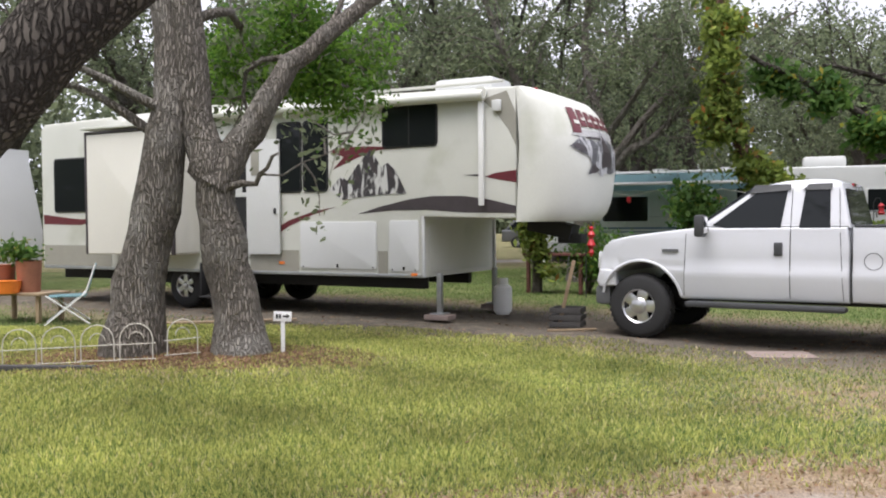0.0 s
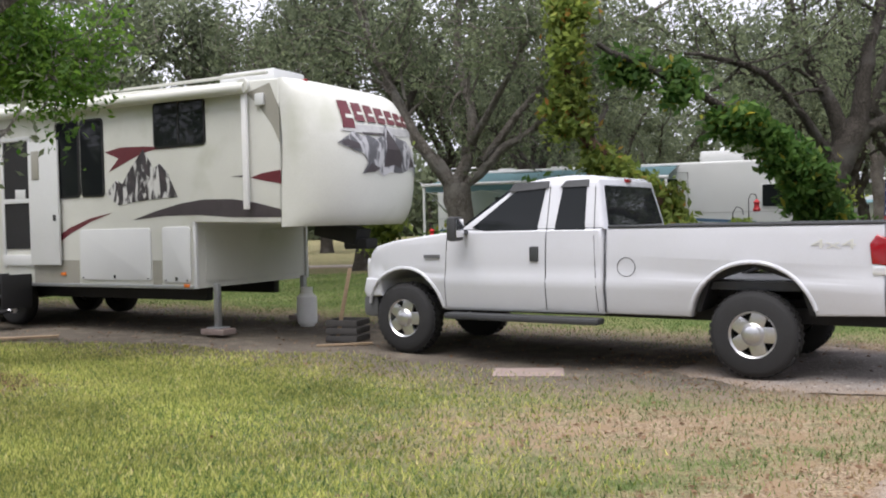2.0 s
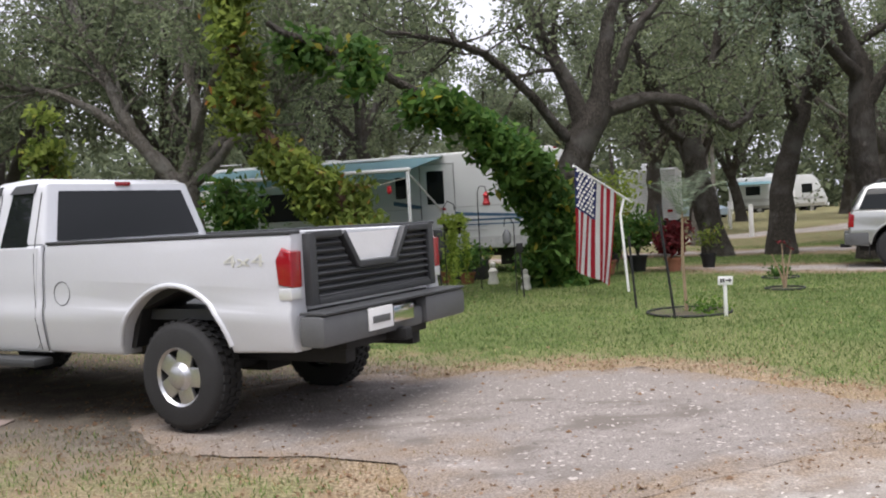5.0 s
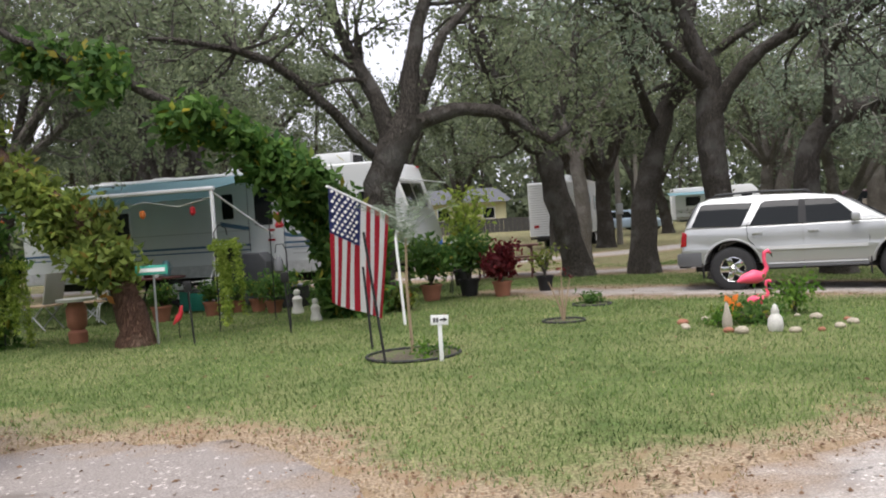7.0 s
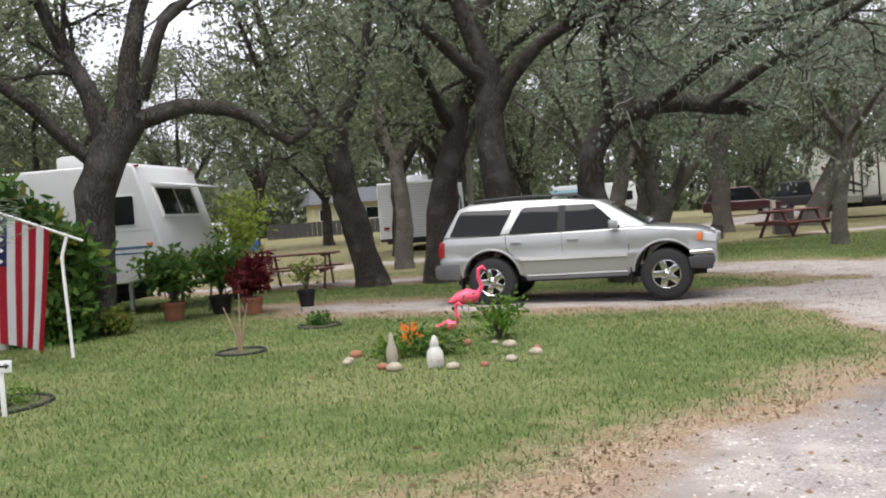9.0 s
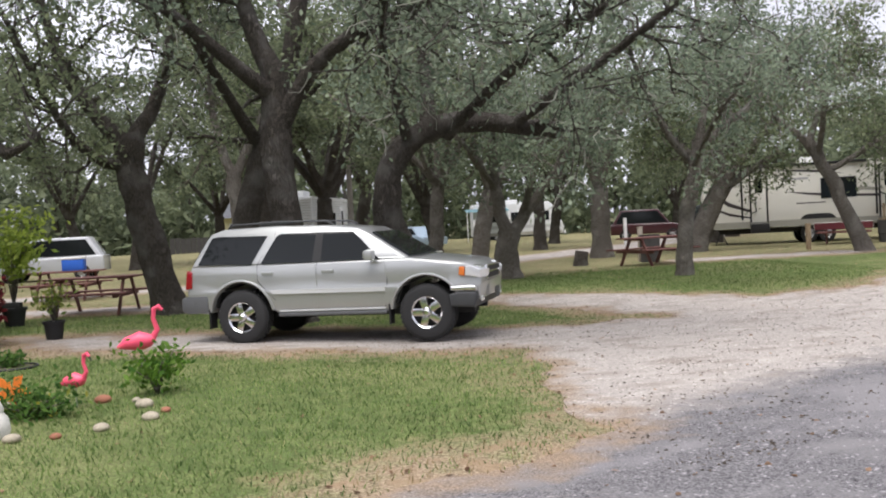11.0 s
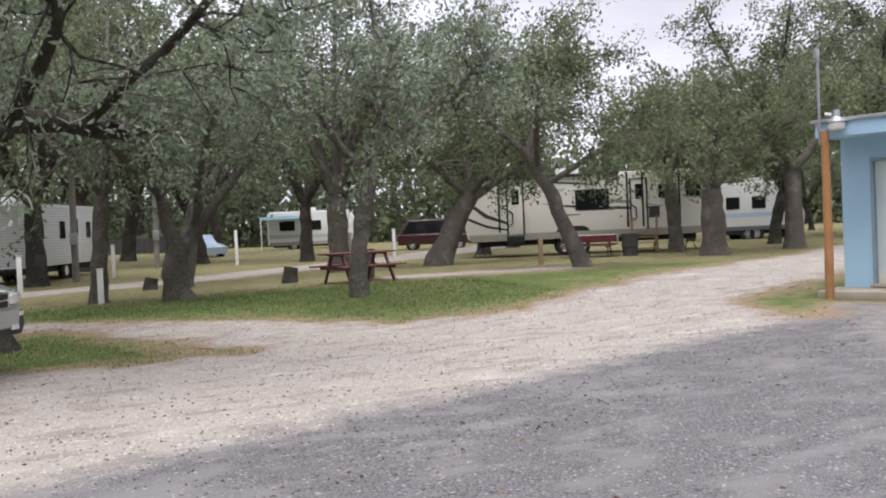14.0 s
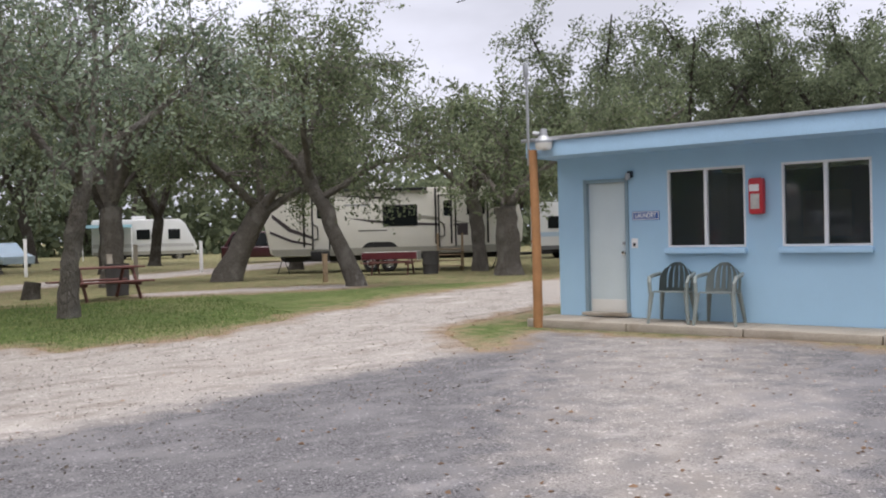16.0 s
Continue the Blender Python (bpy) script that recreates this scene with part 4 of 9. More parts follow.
tree((23.2, 27.0), [([(0, 0, 0), (-0.05, 0, 0.6), (0.05, 0, 1.2)], 0.32, 0.27, 0), ([(0, 0, 1.1), (-0.25, 0, 2.2), (-0.3, 0, 3.6), (-0.6, -0.5, 6)], 0.2, 0.05, 1.2), ([(0.1, 0, 1.1), (0.7, -0.1, 1.9), (1.5, -0.3, 3.0), (2.3, -0.8, 4.6)], 0.18, 0.04, 1.3), ([(-0.2, 0, 2.2), (-1.4, -1.0, 3.4), (-2.3, -2.2, 4.2)], 0.1, 0.03, 1.3), ([(0.4, 0, 1.6), (0.5, -1.6, 3.2), (0.6, -3, 4.0)], 0.1, 0.03, 1.2)],
     OAK, leaf=LEAF_GREY, seed=20, twigs=13, per=14, leaf_size=0.06, lift=0.02, moss=0.05)
tree((26.4, 24.3), [([(0, 0, 0), (0.1, 0, 1.0), (0.25, -0.1, 2.0), (0.4, -0.2, 3.0)], 0.20, 0.14, 0), ([(0.3, 0, 2.4), (-0.8, -0.4, 3.8), (-1.6, -0.8, 5.4)], 0.1, 0.03, 1.4), ([(0.4, -0.2, 2.8), (1.6, -0.6, 3.8), (2.6, -0.6, 4.6)], 0.1, 0.03, 1.4), ([(0.4, -0.2, 2.9), (0.6, -0.3, 4.5), (0.5, 0, 6.5)], 0.1, 0.03, 1.4), ([(0.3, 0, 2.3), (0, -1.8, 3.4), (0, -3, 4)], 0.08, 0.03, 1.2)],
     "slim live oak with lichen-grey bark beside the picnic table", leaf=LEAF_GREY, seed=21, twigs=13, per=14, leaf_size=0.055, lift=0.02, moss=0.05)
tree((21.6, 28.1), spread_limbs(0.2, 2.4, 5, 2.4, 6.0, 22, (0.2, 0)), OAK, seed=22, twigs=9, per=14, leaf_size=0.07)
tree((23.9, 32.4), spread_limbs(0.28, 2.4, 5, 3.0, 7.0, 23, (0.5, 0)), OAK, seed=23, twigs=9, per=14, leaf_size=0.08)
tree((29.2, 35.4), [([(0, 0, 0), (0, 0, 1.4), (0, 0, 2.4)], 0.36, 0.3, 0)] + spread_limbs(0.3, 2.4, 6, 3.2, 8.2, 24)[1:], OAK, seed=24, twigs=10, per=14, leaf_size=0.08, lift=0.02)
tree((32.7, 35.4), [([(0, 0, 0), (0.5, -0.1, 1.2), (1.2, -0.2, 2.4)], 0.46, 0.32, 0), ([(1.0, -0.2, 2.1), (2.3, -0.4, 2.9), (3.2, -0.6, 3.4)], 0.2, 0.05, 1.0), ([(1.2, -0.2, 2.3), (1.0, -0.2, 4.2), (0.6, -0.2, 6.5)], 0.2, 0.05, 1.6), ([(1.1, -0.2, 2.3), (-0.6, -0.6, 3.8), (-2.4, -1.2, 5)], 0.18, 0.05, 1.6), ([(1.2, -0.2, 2.4), (2.4, -1.6, 4.4), (3, -3, 5.5)], 0.16, 0.05, 1.6), ([(1.0, -0.2, 4.0), (1.4, -0.3, 6.4), (1.8, 0, 8.6)], 0.13, 0.04, 1.8)],
     OAK, seed=25, twigs=13, per=14, leaf_size=0.075, lift=0.0)
tree((33.85, 27.8), [([(0, 0, 0), (-0.35, 0.2, 1.0), (-0.75, 0.4, 2.2), (-1.3, 0.7, 3.3)], 0.26, 0.16, 0), ([(-1.1, 0.6, 3.0), (-2.4, 1.2, 4.4), (-3.6, 1.6, 5.6)], 0.12, 0.03, 1.4), ([(-1.2, 0.6, 3.1), (-0.8, 0.4, 4.6), (0.2, 0, 6.2)], 0.11, 0.03, 1.5), ([(-0.8, 0.4, 2.3), (0.6, -0.4, 3.2), (1.8, -1.2, 3.4)], 0.1, 0.03, 1.5), ([(-1.0, 0.5, 2.8), (-1.8, -1.0, 4.2), (-2.2, -2.4, 5)], 0.1, 0.03, 1.4)],
     "leaning live oak on the grass by the sandy road", seed=26, twigs=13, per=14, leaf_size=0.065, lift=0.0)
tree((40.3, 30.3), [([(0, 0, 0), (0, 0, 1.3), (-0.1, 0, 2.2)], 0.42, 0.34, 0)] + spread_limbs(0.3, 2.2, 5, 2.8, 5.0, 27)[1:], OAK, seed=27, twigs=12, per=14, leaf_size=0.08)
tree((41.6, 34.0), [([(0, 0, 0), (-0.1, 0, 1.5), (-0.3, 0, 2.8)], 0.28, 0.22, 0)] + spread_limbs(0.24, 2.7, 5, 2.4, 4.8, 28, (-0.3, 0))[1:], OAK, seed=28, twigs=10, per=14, leaf_size=0.08)
tree((44.8, 31.5), spread_limbs(0.34, 2.8, 5, 2.8, 5.4, 29), OAK, seed=29, twigs=12, per=14, leaf_size=0.085)
tree((16.8, 29.7), [([(0, 0, 0), (0.1, 0, 1.5), (0, 0, 3)], 0.26, 0.2, 0), ([(0, 0, 2.8), (-0.4, 0, 4.5), (-0.6, 0, 7)], 0.16, 0.04, 1.2), ([(0, 0, 2.9), (0.8, 0, 4.5), (1.6, 0, 6)], 0.14, 0.04, 1.2)], OAK, seed=30, twigs=10, per=14, leaf_size=0.075)

# vine-covered leaning trunk and vine pillar on the neighbouring lot
tree((7.35, 16.8), [([(0, 0, 0), (-0.06, 0, 0.55), (-0.22, 0, 1.15), (-0.62, 0, 1.75), (-1.3, 0.05, 2.4), (-1.95, 0.1, 3.15), (-2.15, 0.1, 4.3), (-2.1, 0.2, 6.0)], 0.24, 0.07, 2.6)], "leaning oak trunk wrapped in yellowing vines",
     leaf=LEAF_VINE_AUTUMN, bark=BARK_RED, seed=31, twigs=24, twig_len=0.30, per=16, spread=0.12, leaf_size=0.085, start=0.27, lift=-0.12, name="vine_covered_tree")
tree((10.35, 18.55), [([(0, 0, 0), (-0.05, -0.1, 0.8), (-0.25, -0.35, 1.6), (-0.7, -0.8, 2.35), (-1.25, -1.1, 2.85), (-2.1, -1.4, 3.25)], 0.11, 0.08, 2.0), ([(-2.1, -1.4, 3.25), (-3.2, -1.7, 3.8), (-4.6, -1.7, 4.5)], 0.08, 0.05, 0.35),
     ([(0, 0, 0.1), (-0.1, -0.15, 0.9), (-0.25, -0.3, 1.9)], 0.06, 0.03, 0.9), ([(0, 0, 0.1), (0.25, 0.1, 0.8), (0.2, 0.0, 1.5)], 0.05, 0.02, 0.8)], "arch of dark green climbing vines over the garden",
     leaf=LEAF_VINE, bark=BARK_DARK, seed=32, twigs=30, twig_len=0.36, per=14, spread=0.13, leaf_size=0.10, start=0.06, lift=-0.14, name="vine_arch")
tree((1.87, 18.0), [([(0, 0, 0), (0.02, 0, 1.4), (-0.05, 0, 2.6), (-0.1, 0, 3.4)], 0.10, 0.06, 2.2)], "slim trunk wrapped in yellow-green vines",
     leaf=LEAF_VINE_AUTUMN, bark=BARK_DARK, seed=35, twigs=14, twig_len=0.28, per=12, spread=0.11, leaf_size=0.08, start=0.2, lift=-0.12, name="vine_covered_tree")
tree((7.6, 25.6), spread_limbs(0.2, 3.2, 4, 2.2, 6.0, 33, (-0.8, -0.6)), OAK, seed=33, twigs=10, per=14, leaf_size=0.065, bark=BARK_DARK)
tree((4.85, 17.6), [([(0, 0, 0), (0.05, 0, 1.0), (0, 0, 1.9)], 0.14, 0.1, 2.2)], "thin trunk thick with green climbing vines",
     leaf=LEAF_VINE, bark=BARK_DARK, seed=34, twigs=16, twig_len=0.45, per=14, spread=0.16, leaf_size=0.08, start=0.05, lift=-0.1, name="vine_covered_tree")

# oaks further back, one grown and then set about
far_oaks = [tree((-7.5, 24.5), spread_limbs(0.34, 2.6, 6, 4.2, 8.5, 41), "tall live oak, filler around the campground", leaf=LEAF_FAR, bark=BARK_DARK, seed=41, twigs=13, per=14, leaf_size=0.10, spread=0.26, sides=8),
            tree((0.5, 29), spread_limbs(0.36, 3.0, 6, 4.4, 9.5, 42, (0.6, 0)), "tall live oak, filler around the campground", leaf=LEAF_FAR, bark=BARK_DARK, seed=42, twigs=13, per=14, leaf_size=0.10, spread=0.26, sides=8),
            tree((4.2, 31.5), spread_limbs(0.34, 2.4, 6, 4.0, 8.5, 43, (-0.5, 0)), "tall live oak, filler around the campground", leaf=LEAF_FAR, bark=BARK_DARK, seed=43, twigs=13, per=14, leaf_size=0.10, spread=0.26, sides=8)]
rr = random.Random(5)
# Those with y below zero are unseen, added to darken reflections and side light.
FAR = [(-13, 22), (-15, 32), (-7, 36), (5, 39.5), (21.5, 50), (27, 52), (-3, 47), (35, 56), (43, 50), (50, 44), (48, 36), (55, 52), (31, 47), (24, 60), (60, 40), (38, 43), (-3, 58), (64, 50), (70, 42), (54, 29), (62, 31), (58, 23), (66, 22), (47, 64), (-14, 50), (30, 66), (50, 14), (57, 15), (49, 21), (62, 12), (20, 39), (-12, -12), (-3, -13), (5, -11), (13, -12.5), (21, -11), (30, -13), (44, -10), (-18, -2), (-20, 10), (40, -22), (54, 0), (12, -24), (55.5, 43.0), (55.4, 37.6), (62.0, 39.3), (59.1, 33.3), (62.1, 32.6), (61.7, 29.6), (5.9, 27.0), (-3.2, 27.5), (17.8, 37.5), (12.0, 52.0), (8.0, 62.0), (16.0, 56.0)]
for i, (fx, fy) in enumerate(FAR):
    s = rr.uniform(0.85, 1.2) * (0.62 if (fx > 44 and fy > 0 and i < 43) or (fx == 5.9) else 1.0)
    ob = copy_thing(far_oaks[i % 3], pose(fx, fy, lie(fx, fy) - 0.03, 0, 0, rr.uniform(0, 360)))
    ob.scale = (s, s, s * rr.uniform(0.9, 1.15))


def far_woods():
    """The closed edge of woodland behind the campground: trunks and leaf masses. It runs on unseen behind the camera,
    added to darken reflections.
    """
    r = np.random.default_rng(77)
    root = thing("far_woods", pose(0, 0, 0), "dense dark green woodland round the campground, its unseen side added", "woodland", "", "stuff")
    n = 6600
    a = r.uniform(-math.pi, math.pi, n)
    d = r.uniform(93, 115, n)
    top = 10.5 + 2.5 * np.sin(a * 9.0) + 1.5 * np.sin(a * 23.0 + 1.0)
    P = np.stack([20 + np.sin(a) * d, np.cos(a) * d * 0.95, 0.3 + top * r.uniform(0, 1, n) ** 1.5], -1)
    quads_mesh("foliage", *leaves_at(r, P, 46, 1.7, 0.5), LEAF_FAR, root)
    bm = bmesh.new()
    for p in P[::22]:
        tube(bm, [(p[0], p[1], 0), (p[0] + r.normal() * 0.3, p[1], 4), (p[0] + r.normal() * 0.6, p[1], 8)], [0.25, 0.2, 0.1], 6)
    part("trunks", bm, BARK_DARK, root, smooth=80)


far_woods()


def on(x, y, rz=0, dz=0.0):
    return pose(x, y, lie(x, y) + dz, 0, 0, rz)


# ---- vehicles ----
def lerp(table, v):
    if v <= table[0][0]:
        return table[0][1]
    for (a, p), (b, q) in zip(table, table[1:]):
        if v <= b:
            return p + (q - p) * (v - a) / (b - a)
    return table[-1][1]


def skin(poly, hw, side, t=0.008, zs=(), depth=0.03):
    """A panel or pane that follows a body side whose half-width hw goes by height."""
    bm = prism(poly, 0.0, 1.0, cuts=zs)
    for v in bm.verts:
        v.co.y = side * (hw(v.co.z) + (t if v.co.y > 0.5 else -depth))
    if side < 0:
        bmesh.ops.reverse_faces(bm, faces=bm.faces[:])
    bmesh.ops.recalc_face_normals(bm, faces=bm.faces[:])
    return bm


def wheel(parent, x, y, z, R, W, rim, side, spokes=8, hub=0.09, chrome=ALLOY, width=0.11):
    """side: +1 when the outer face looks along +y."""
    root = new("wheel")
    root.parent, root.location = parent, (x, y, z)
    s = side
    prof = [(rim * 0.98, -W / 2), (R * 0.86, -W / 2), (R * 0.95, -W * 0.44), (R, -W * 0.32), (R, W * 0.32), (R * 0.95, W * 0.44), (R * 0.86, W / 2), (rim * 0.98, W / 2)]
    bm = lathe(bmesh.new(), prof, 40, "y", cap=False)
    part("tyre", bm, RUBBER, root)
    tread = bmesh.new()
    for i in range(36):
        a = 2 * math.pi * i / 36
        for yy in (-0.24, 0.0, 0.24):
            b2 = a + (0.08 if yy == 0 else 0)
            box(tread, ((R + 0.004) * math.cos(b2), yy * W, (R + 0.004) * math.sin(b2)), (0.016, W * 0.2, R * 0.11), (0, -math.degrees(b2), 0))
    part("tread", tread, RUBBER, root)
    rb = lathe(bmesh.new(), [(rim * 0.9, s * -W * 0.3), (rim * 0.9, s * W * 0.42), (rim, s * W * 0.5), (rim * 1.03, s * W * 0.48), (rim * 1.0, s * W * 0.3), (rim * 0.9, s * -W * 0.3)], 36, "y", cap=False)
    part("rim", rb, chrome, root)
    # Black sheet standing in for the shade behind the spokes.
    part("brake_disc", lathe(bmesh.new(), [(0.001, s * W * 0.05), (rim * 0.9, s * W * 0.05), (rim * 0.9, s * W * 0.02)], 28, "y"), BLACK, root)
    sp = bmesh.new()
    for i in range(spokes):
        a = 2 * math.pi * (i + 0.5) / spokes
        box(sp, (rim * 0.55 * math.cos(a), s * W * 0.36, rim * 0.55 * math.sin(a)), (rim * 0.86, 0.035, width), (0, -math.degrees(a), 0), bevel=0.012)
    part("spokes", sp, chrome, root)
    part("hub_cap", lathe(bmesh.new(), [(0.001, s * W * 0.62), (hub * 0.5, s * W * 0.62), (hub * 0.85, s * W * 0.56), (hub, s * W * 0.46), (hub * 1.25, s * W * 0.4), (hub * 1.25, s * W * 0.3)], 24, "y"), chrome, root)
    return root


def pickup():
    g = thing("pickup_truck", on(6.39, 10.24, 146.9, dz=0.015), "white extended-cab pickup truck parked on a dirt drive", "pickup truck")
    low = [(0.5, 0.945), (0.62, 0.975), (0.80, 1.0), (0.88, 1.005), (0.93, 0.985), (1.15, 0.975), (1.35, 0.955), (1.45, 0.945)]
    up = [(1.36, 0.945), (1.45, 0.93), (1.92, 0.80), (2.02, 0.70)]

    def hw(z):
        return lerp(low, z)

    def hu(z):
        return lerp(up, z)

    def warp(x, y, z):
        k = hw(z)
        if x > 4.0:
            k *= 1 - 0.13 * ((x - 4.0) / 0.62) ** 2
        return x, y * k, z

    zs = (0.62, 0.72, 0.80, 0.88, 0.93, 1.05, 1.15, 1.25, 1.33)
    nose = [(1.47, 0.54), (3.40, 0.52)] + arc(3.95, 0.46, 0.52, 172, 14, 14) + [(4.52, 0.60), (4.57, 0.86), (4.555, 1.02), (4.50, 1.17), (4.40, 1.25), (4.1, 1.315), (3.6, 1.375), (3.22, 1.42), (1.50, 1.42), (1.47, 1.2)]
    part("body", prism(nose, -1, 1, zs, warp, bevel=0.03, xcuts=(4.15, 4.3, 4.42)), WHITE_PAINT, g)
    side = [(-1.12, 0.62), (-0.56, 0.60)] + arc(0, 0.50, 0.57, 164, 16, 16) + [(0.575, 0.55), (1.44, 0.55), (1.44, 1.42), (-1.12, 1.42)]
    for s in (1, -1):
        bm = prism(side, 0.80, 1.0, zs, lambda x, y, z: (x, s * (y * hw(z)), z), bevel=0.02)
        bmesh.ops.recalc_face_normals(bm, faces=bm.faces[:])
        part("bed_side", bm, WHITE_PAINT, g)
        part("bed_rail", boxes(((0.15, s * 0.90, 1.432), (2.55, 0.11, 0.025)), bevel=0.01), PLASTIC, g, "black plastic bed rail cap")
        for cx, cz, r, a0, a1 in ((0, 0.50, 0.585, 165, 12), (3.95, 0.46, 0.535, 170, 12)):
            pts = [(x, s * (hw(min(z, 0.95)) + 0.0), z) for x, z in arc(cx, cz, r, a0, a1, 18)]
            part("fender_flare", tube(bmesh.new(), pts, 0.02, 8), WHITE_PAINT, g)
    part("bed_floor", boxes(((0.15, 0, 0.85), (2.5, 1.6, 0.08)), ((1.40, 0, 1.1), (0.06, 1.6, 0.55))), PLASTIC, g, "dark bed liner")
    cab = [(3.24, 1.41), (2.50, 1.92), (2.2, 1.975), (1.9, 1.99), (1.66, 1.975), (1.58, 1.93), (1.47, 1.41)]
    bm = prism(cab, -1, 1, (1.5, 1.6, 1.7, 1.8, 1.9, 1.95), lambda x, y, z: (x, y * hu(z), z), bevel=0.05)
    part("cab", bm, WHITE_PAINT, g)
    # glass
    part("windscreen", prism([(3.17, 1.455), (2.56, 1.885), (2.575, 1.91), (3.20, 1.47)], -1, 1, (1.6, 1.75), lambda x, y, z: (x + 0.012, y * (hu(z) - 0.09), z + 0.012)), TINTED, g)
    part("rear_window", prism([(1.485, 1.46), (1.568, 1.86), (1.556, 1.87), (1.465, 1.45)], -1, 1, (1.6, 1.75), lambda x, y, z: (x, y * (hu(z) - 0.13), z)), TINTED, g)
    for s in (1, -1):
        front = [(3.04, 1.45), (2.86, 1.40), (2.74, 1.35), (2.24, 1.36), (2.17, 1.89), (2.48, 1.88)]
        back = [(2.03, 1.385), (1.68, 1.385), (1.70, 1.88), (1.97, 1.89)]
        for nm, poly in (("front_side_window", front), ("rear_door_window", back)):
            part(nm, skin(poly, hu, s, 0.006, (1.5, 1.6, 1.7, 1.8)), TINTED, g)
        for nm, x0, x1, zt in (("rain_visor", 2.14, 2.62, 1.86), ("rain_visor", 1.68, 2.0, 1.86)):
            part(nm, skin([(x0, zt), (x1, zt - (0.03 if x1 > 2.2 else 0)), (x1 - 0.06, zt + 0.07), (x0, zt + 0.075)], hu, s, 0.022, ()), PLASTIC, g, "smoked plastic rain visor")
        door = [(3.38, 0.58), (3.36, 1.33), (2.90, 1.39), (2.13, 1.40), (2.12, 0.60), (2.2, 0.565), (3.3, 0.555)]
        part("front_door", skin(door, hw, s, 0.004, zs), WHITE_PAINT, g)
        part("rear_door", skin([(2.10, 0.60), (2.11, 1.40), (1.53, 1.40), (1.54, 0.62), (1.6, 0.57), (2.04, 0.57)], hw, s, 0.004, zs), WHITE_PAINT, g)
        for x0, z0, x1, z1 in ((3.385, 0.57, 3.365, 1.34), (2.115, 0.57, 2.12, 1.88), (1.53, 0.57, 1.60, 1.86), (1.45, 0.56, 1.45, 1.41)):
            pts = [(x0 + (x1 - x0) * i / 10, 0, z0 + (z1 - z0) * i / 10) for i in range(11)]
            part("door_seam", tube(bmesh.new(), [(p[0], s * ((hw(p[2]) if p[2] < 1.41 else hu(p[2])) + 0.003), p[2]) for p in pts], 0.004, 5), BLACK, g)
        part("door_handle", boxes(((2.25, s * (hw(1.16) + 0.012), 1.16), (0.10, 0.03, 0.16)), bevel=0.012), PLASTIC, g, "black door handle")
        m = new("mirror")
        m.parent = g
        part("housing", boxes(((3.12, s * 1.17, 1.44), (0.12, 0.20, 0.27)), bevel=0.04), PLASTIC, m)
        part("arm", boxes(((3.12, s * 1.02, 1.40), (0.07, 0.16, 0.06)), bevel=0.015), PLASTIC, m)
        part("mirror_glass", boxes(((3.057, s * 1.17, 1.45), (0.006, 0.15, 0.2)), bevel=0.002), CHROME, m)
        part("running_board", boxes(((2.42, s * 0.99, 0.47), (1.86, 0.20, 0.07)), bevel=0.03), PLASTIC, g, "ribbed black running board")
        part("tail_light", prism([(-1.02, 1.075), (-1.14, 1.06), (-1.145, 1.30), (-1.06, 1.33), (-1.005, 1.25)], s * 0.87 if s > 0 else -0.992, 0.992 if s > 0 else -0.87, (), None, 0.015), RED_LENS, g)
        part("reverse_light", boxes(((-1.082, s * 0.932, 1.018), (0.115, 0.118, 0.085)), bevel=0.012), CLEAR, g)
        part("headlight", prism([(4.36, 0.90), (4.60, 0.88), (4.585, 1.10), (4.42, 1.10)], *sorted((s * 0.62, s * 0.86)), (), None, 0.02), CLEAR, g)
        part("fender_badge", skin([(3.67, 1.11), (3.46, 1.11), (3.46, 1.15), (3.67, 1.15)], hw, s, 0.012), GREY_TRIM, g, "grey fender badge")
        part("engine_badge", boxes(((4.42, s * 0.885, 1.07), (0.06, 0.02, 0.05)), bevel=0.006), PLASTIC, g)
        ring = bmesh.new()
        tube(ring, [(x, s * (hw(z) + 0.002), z) for x, z in arc(1.22, 1.03, 0.095, 0, 360, 20)], 0.004, 4, cap=False)
        part("fuel_flap", ring, GREY_TRIM, g)
    part("brake_light", boxes(((1.575, 0, 1.93), (0.03, 0.16, 0.04)), bevel=0.01), RED_LENS, g)
    # bumpers and ends
    part("front_bumper", prism([(4.42, 0.66), (4.66, 0.64), (4.70, 0.72), (4.66, 0.87), (4.44, 0.87)], -0.98, 0.98, (), lambda x, y, z: (x - 0.14 * (abs(y) / 0.98) ** 3, y, z), 0.03, xcuts=()), WHITE_PAINT, g)
    part("front_valance", boxes(((4.50, 0, 0.53), (0.22, 1.86, 0.26)), bevel=0.06), GREY_TRIM, g, "grey lower bumper")
    part("grille", boxes(((4.565, 0, 1.02), (0.05, 1.2, 0.26)), ((4.59, 0, 1.06), (0.03, 1.22, 0.03)), ((4.59, 0, 0.97), (0.03, 1.22, 0.03)), bevel=0.01), CHROME, g)
    part("rear_bumper", boxes(((-1.27, 0.66, 0.76), (0.22, 0.64, 0.22)), ((-1.27, -0.66, 0.76), (0.22, 0.64, 0.22)), ((-1.25, 0, 0.72), (0.19, 0.70, 0.16)), bevel=0.05), GREY_TRIM, g)
    part("bumper_step_pad", boxes(((-1.275, 0, 0.878), (0.22, 1.92, 0.02)), bevel=0.008), PLASTIC, g)
    part("tow_hitch", boxes(((-1.30, 0, 0.62), (0.24, 0.09, 0.09)), ((-1.2, 0, 0.62), (0.08, 1.1, 0.09)), bevel=0.012), BLACK, g)
    part("hitch_receiver", boxes(((-1.365, 0.0, 0.78), (0.04, 0.28, 0.12)), bevel=0.01), CHROME, g)
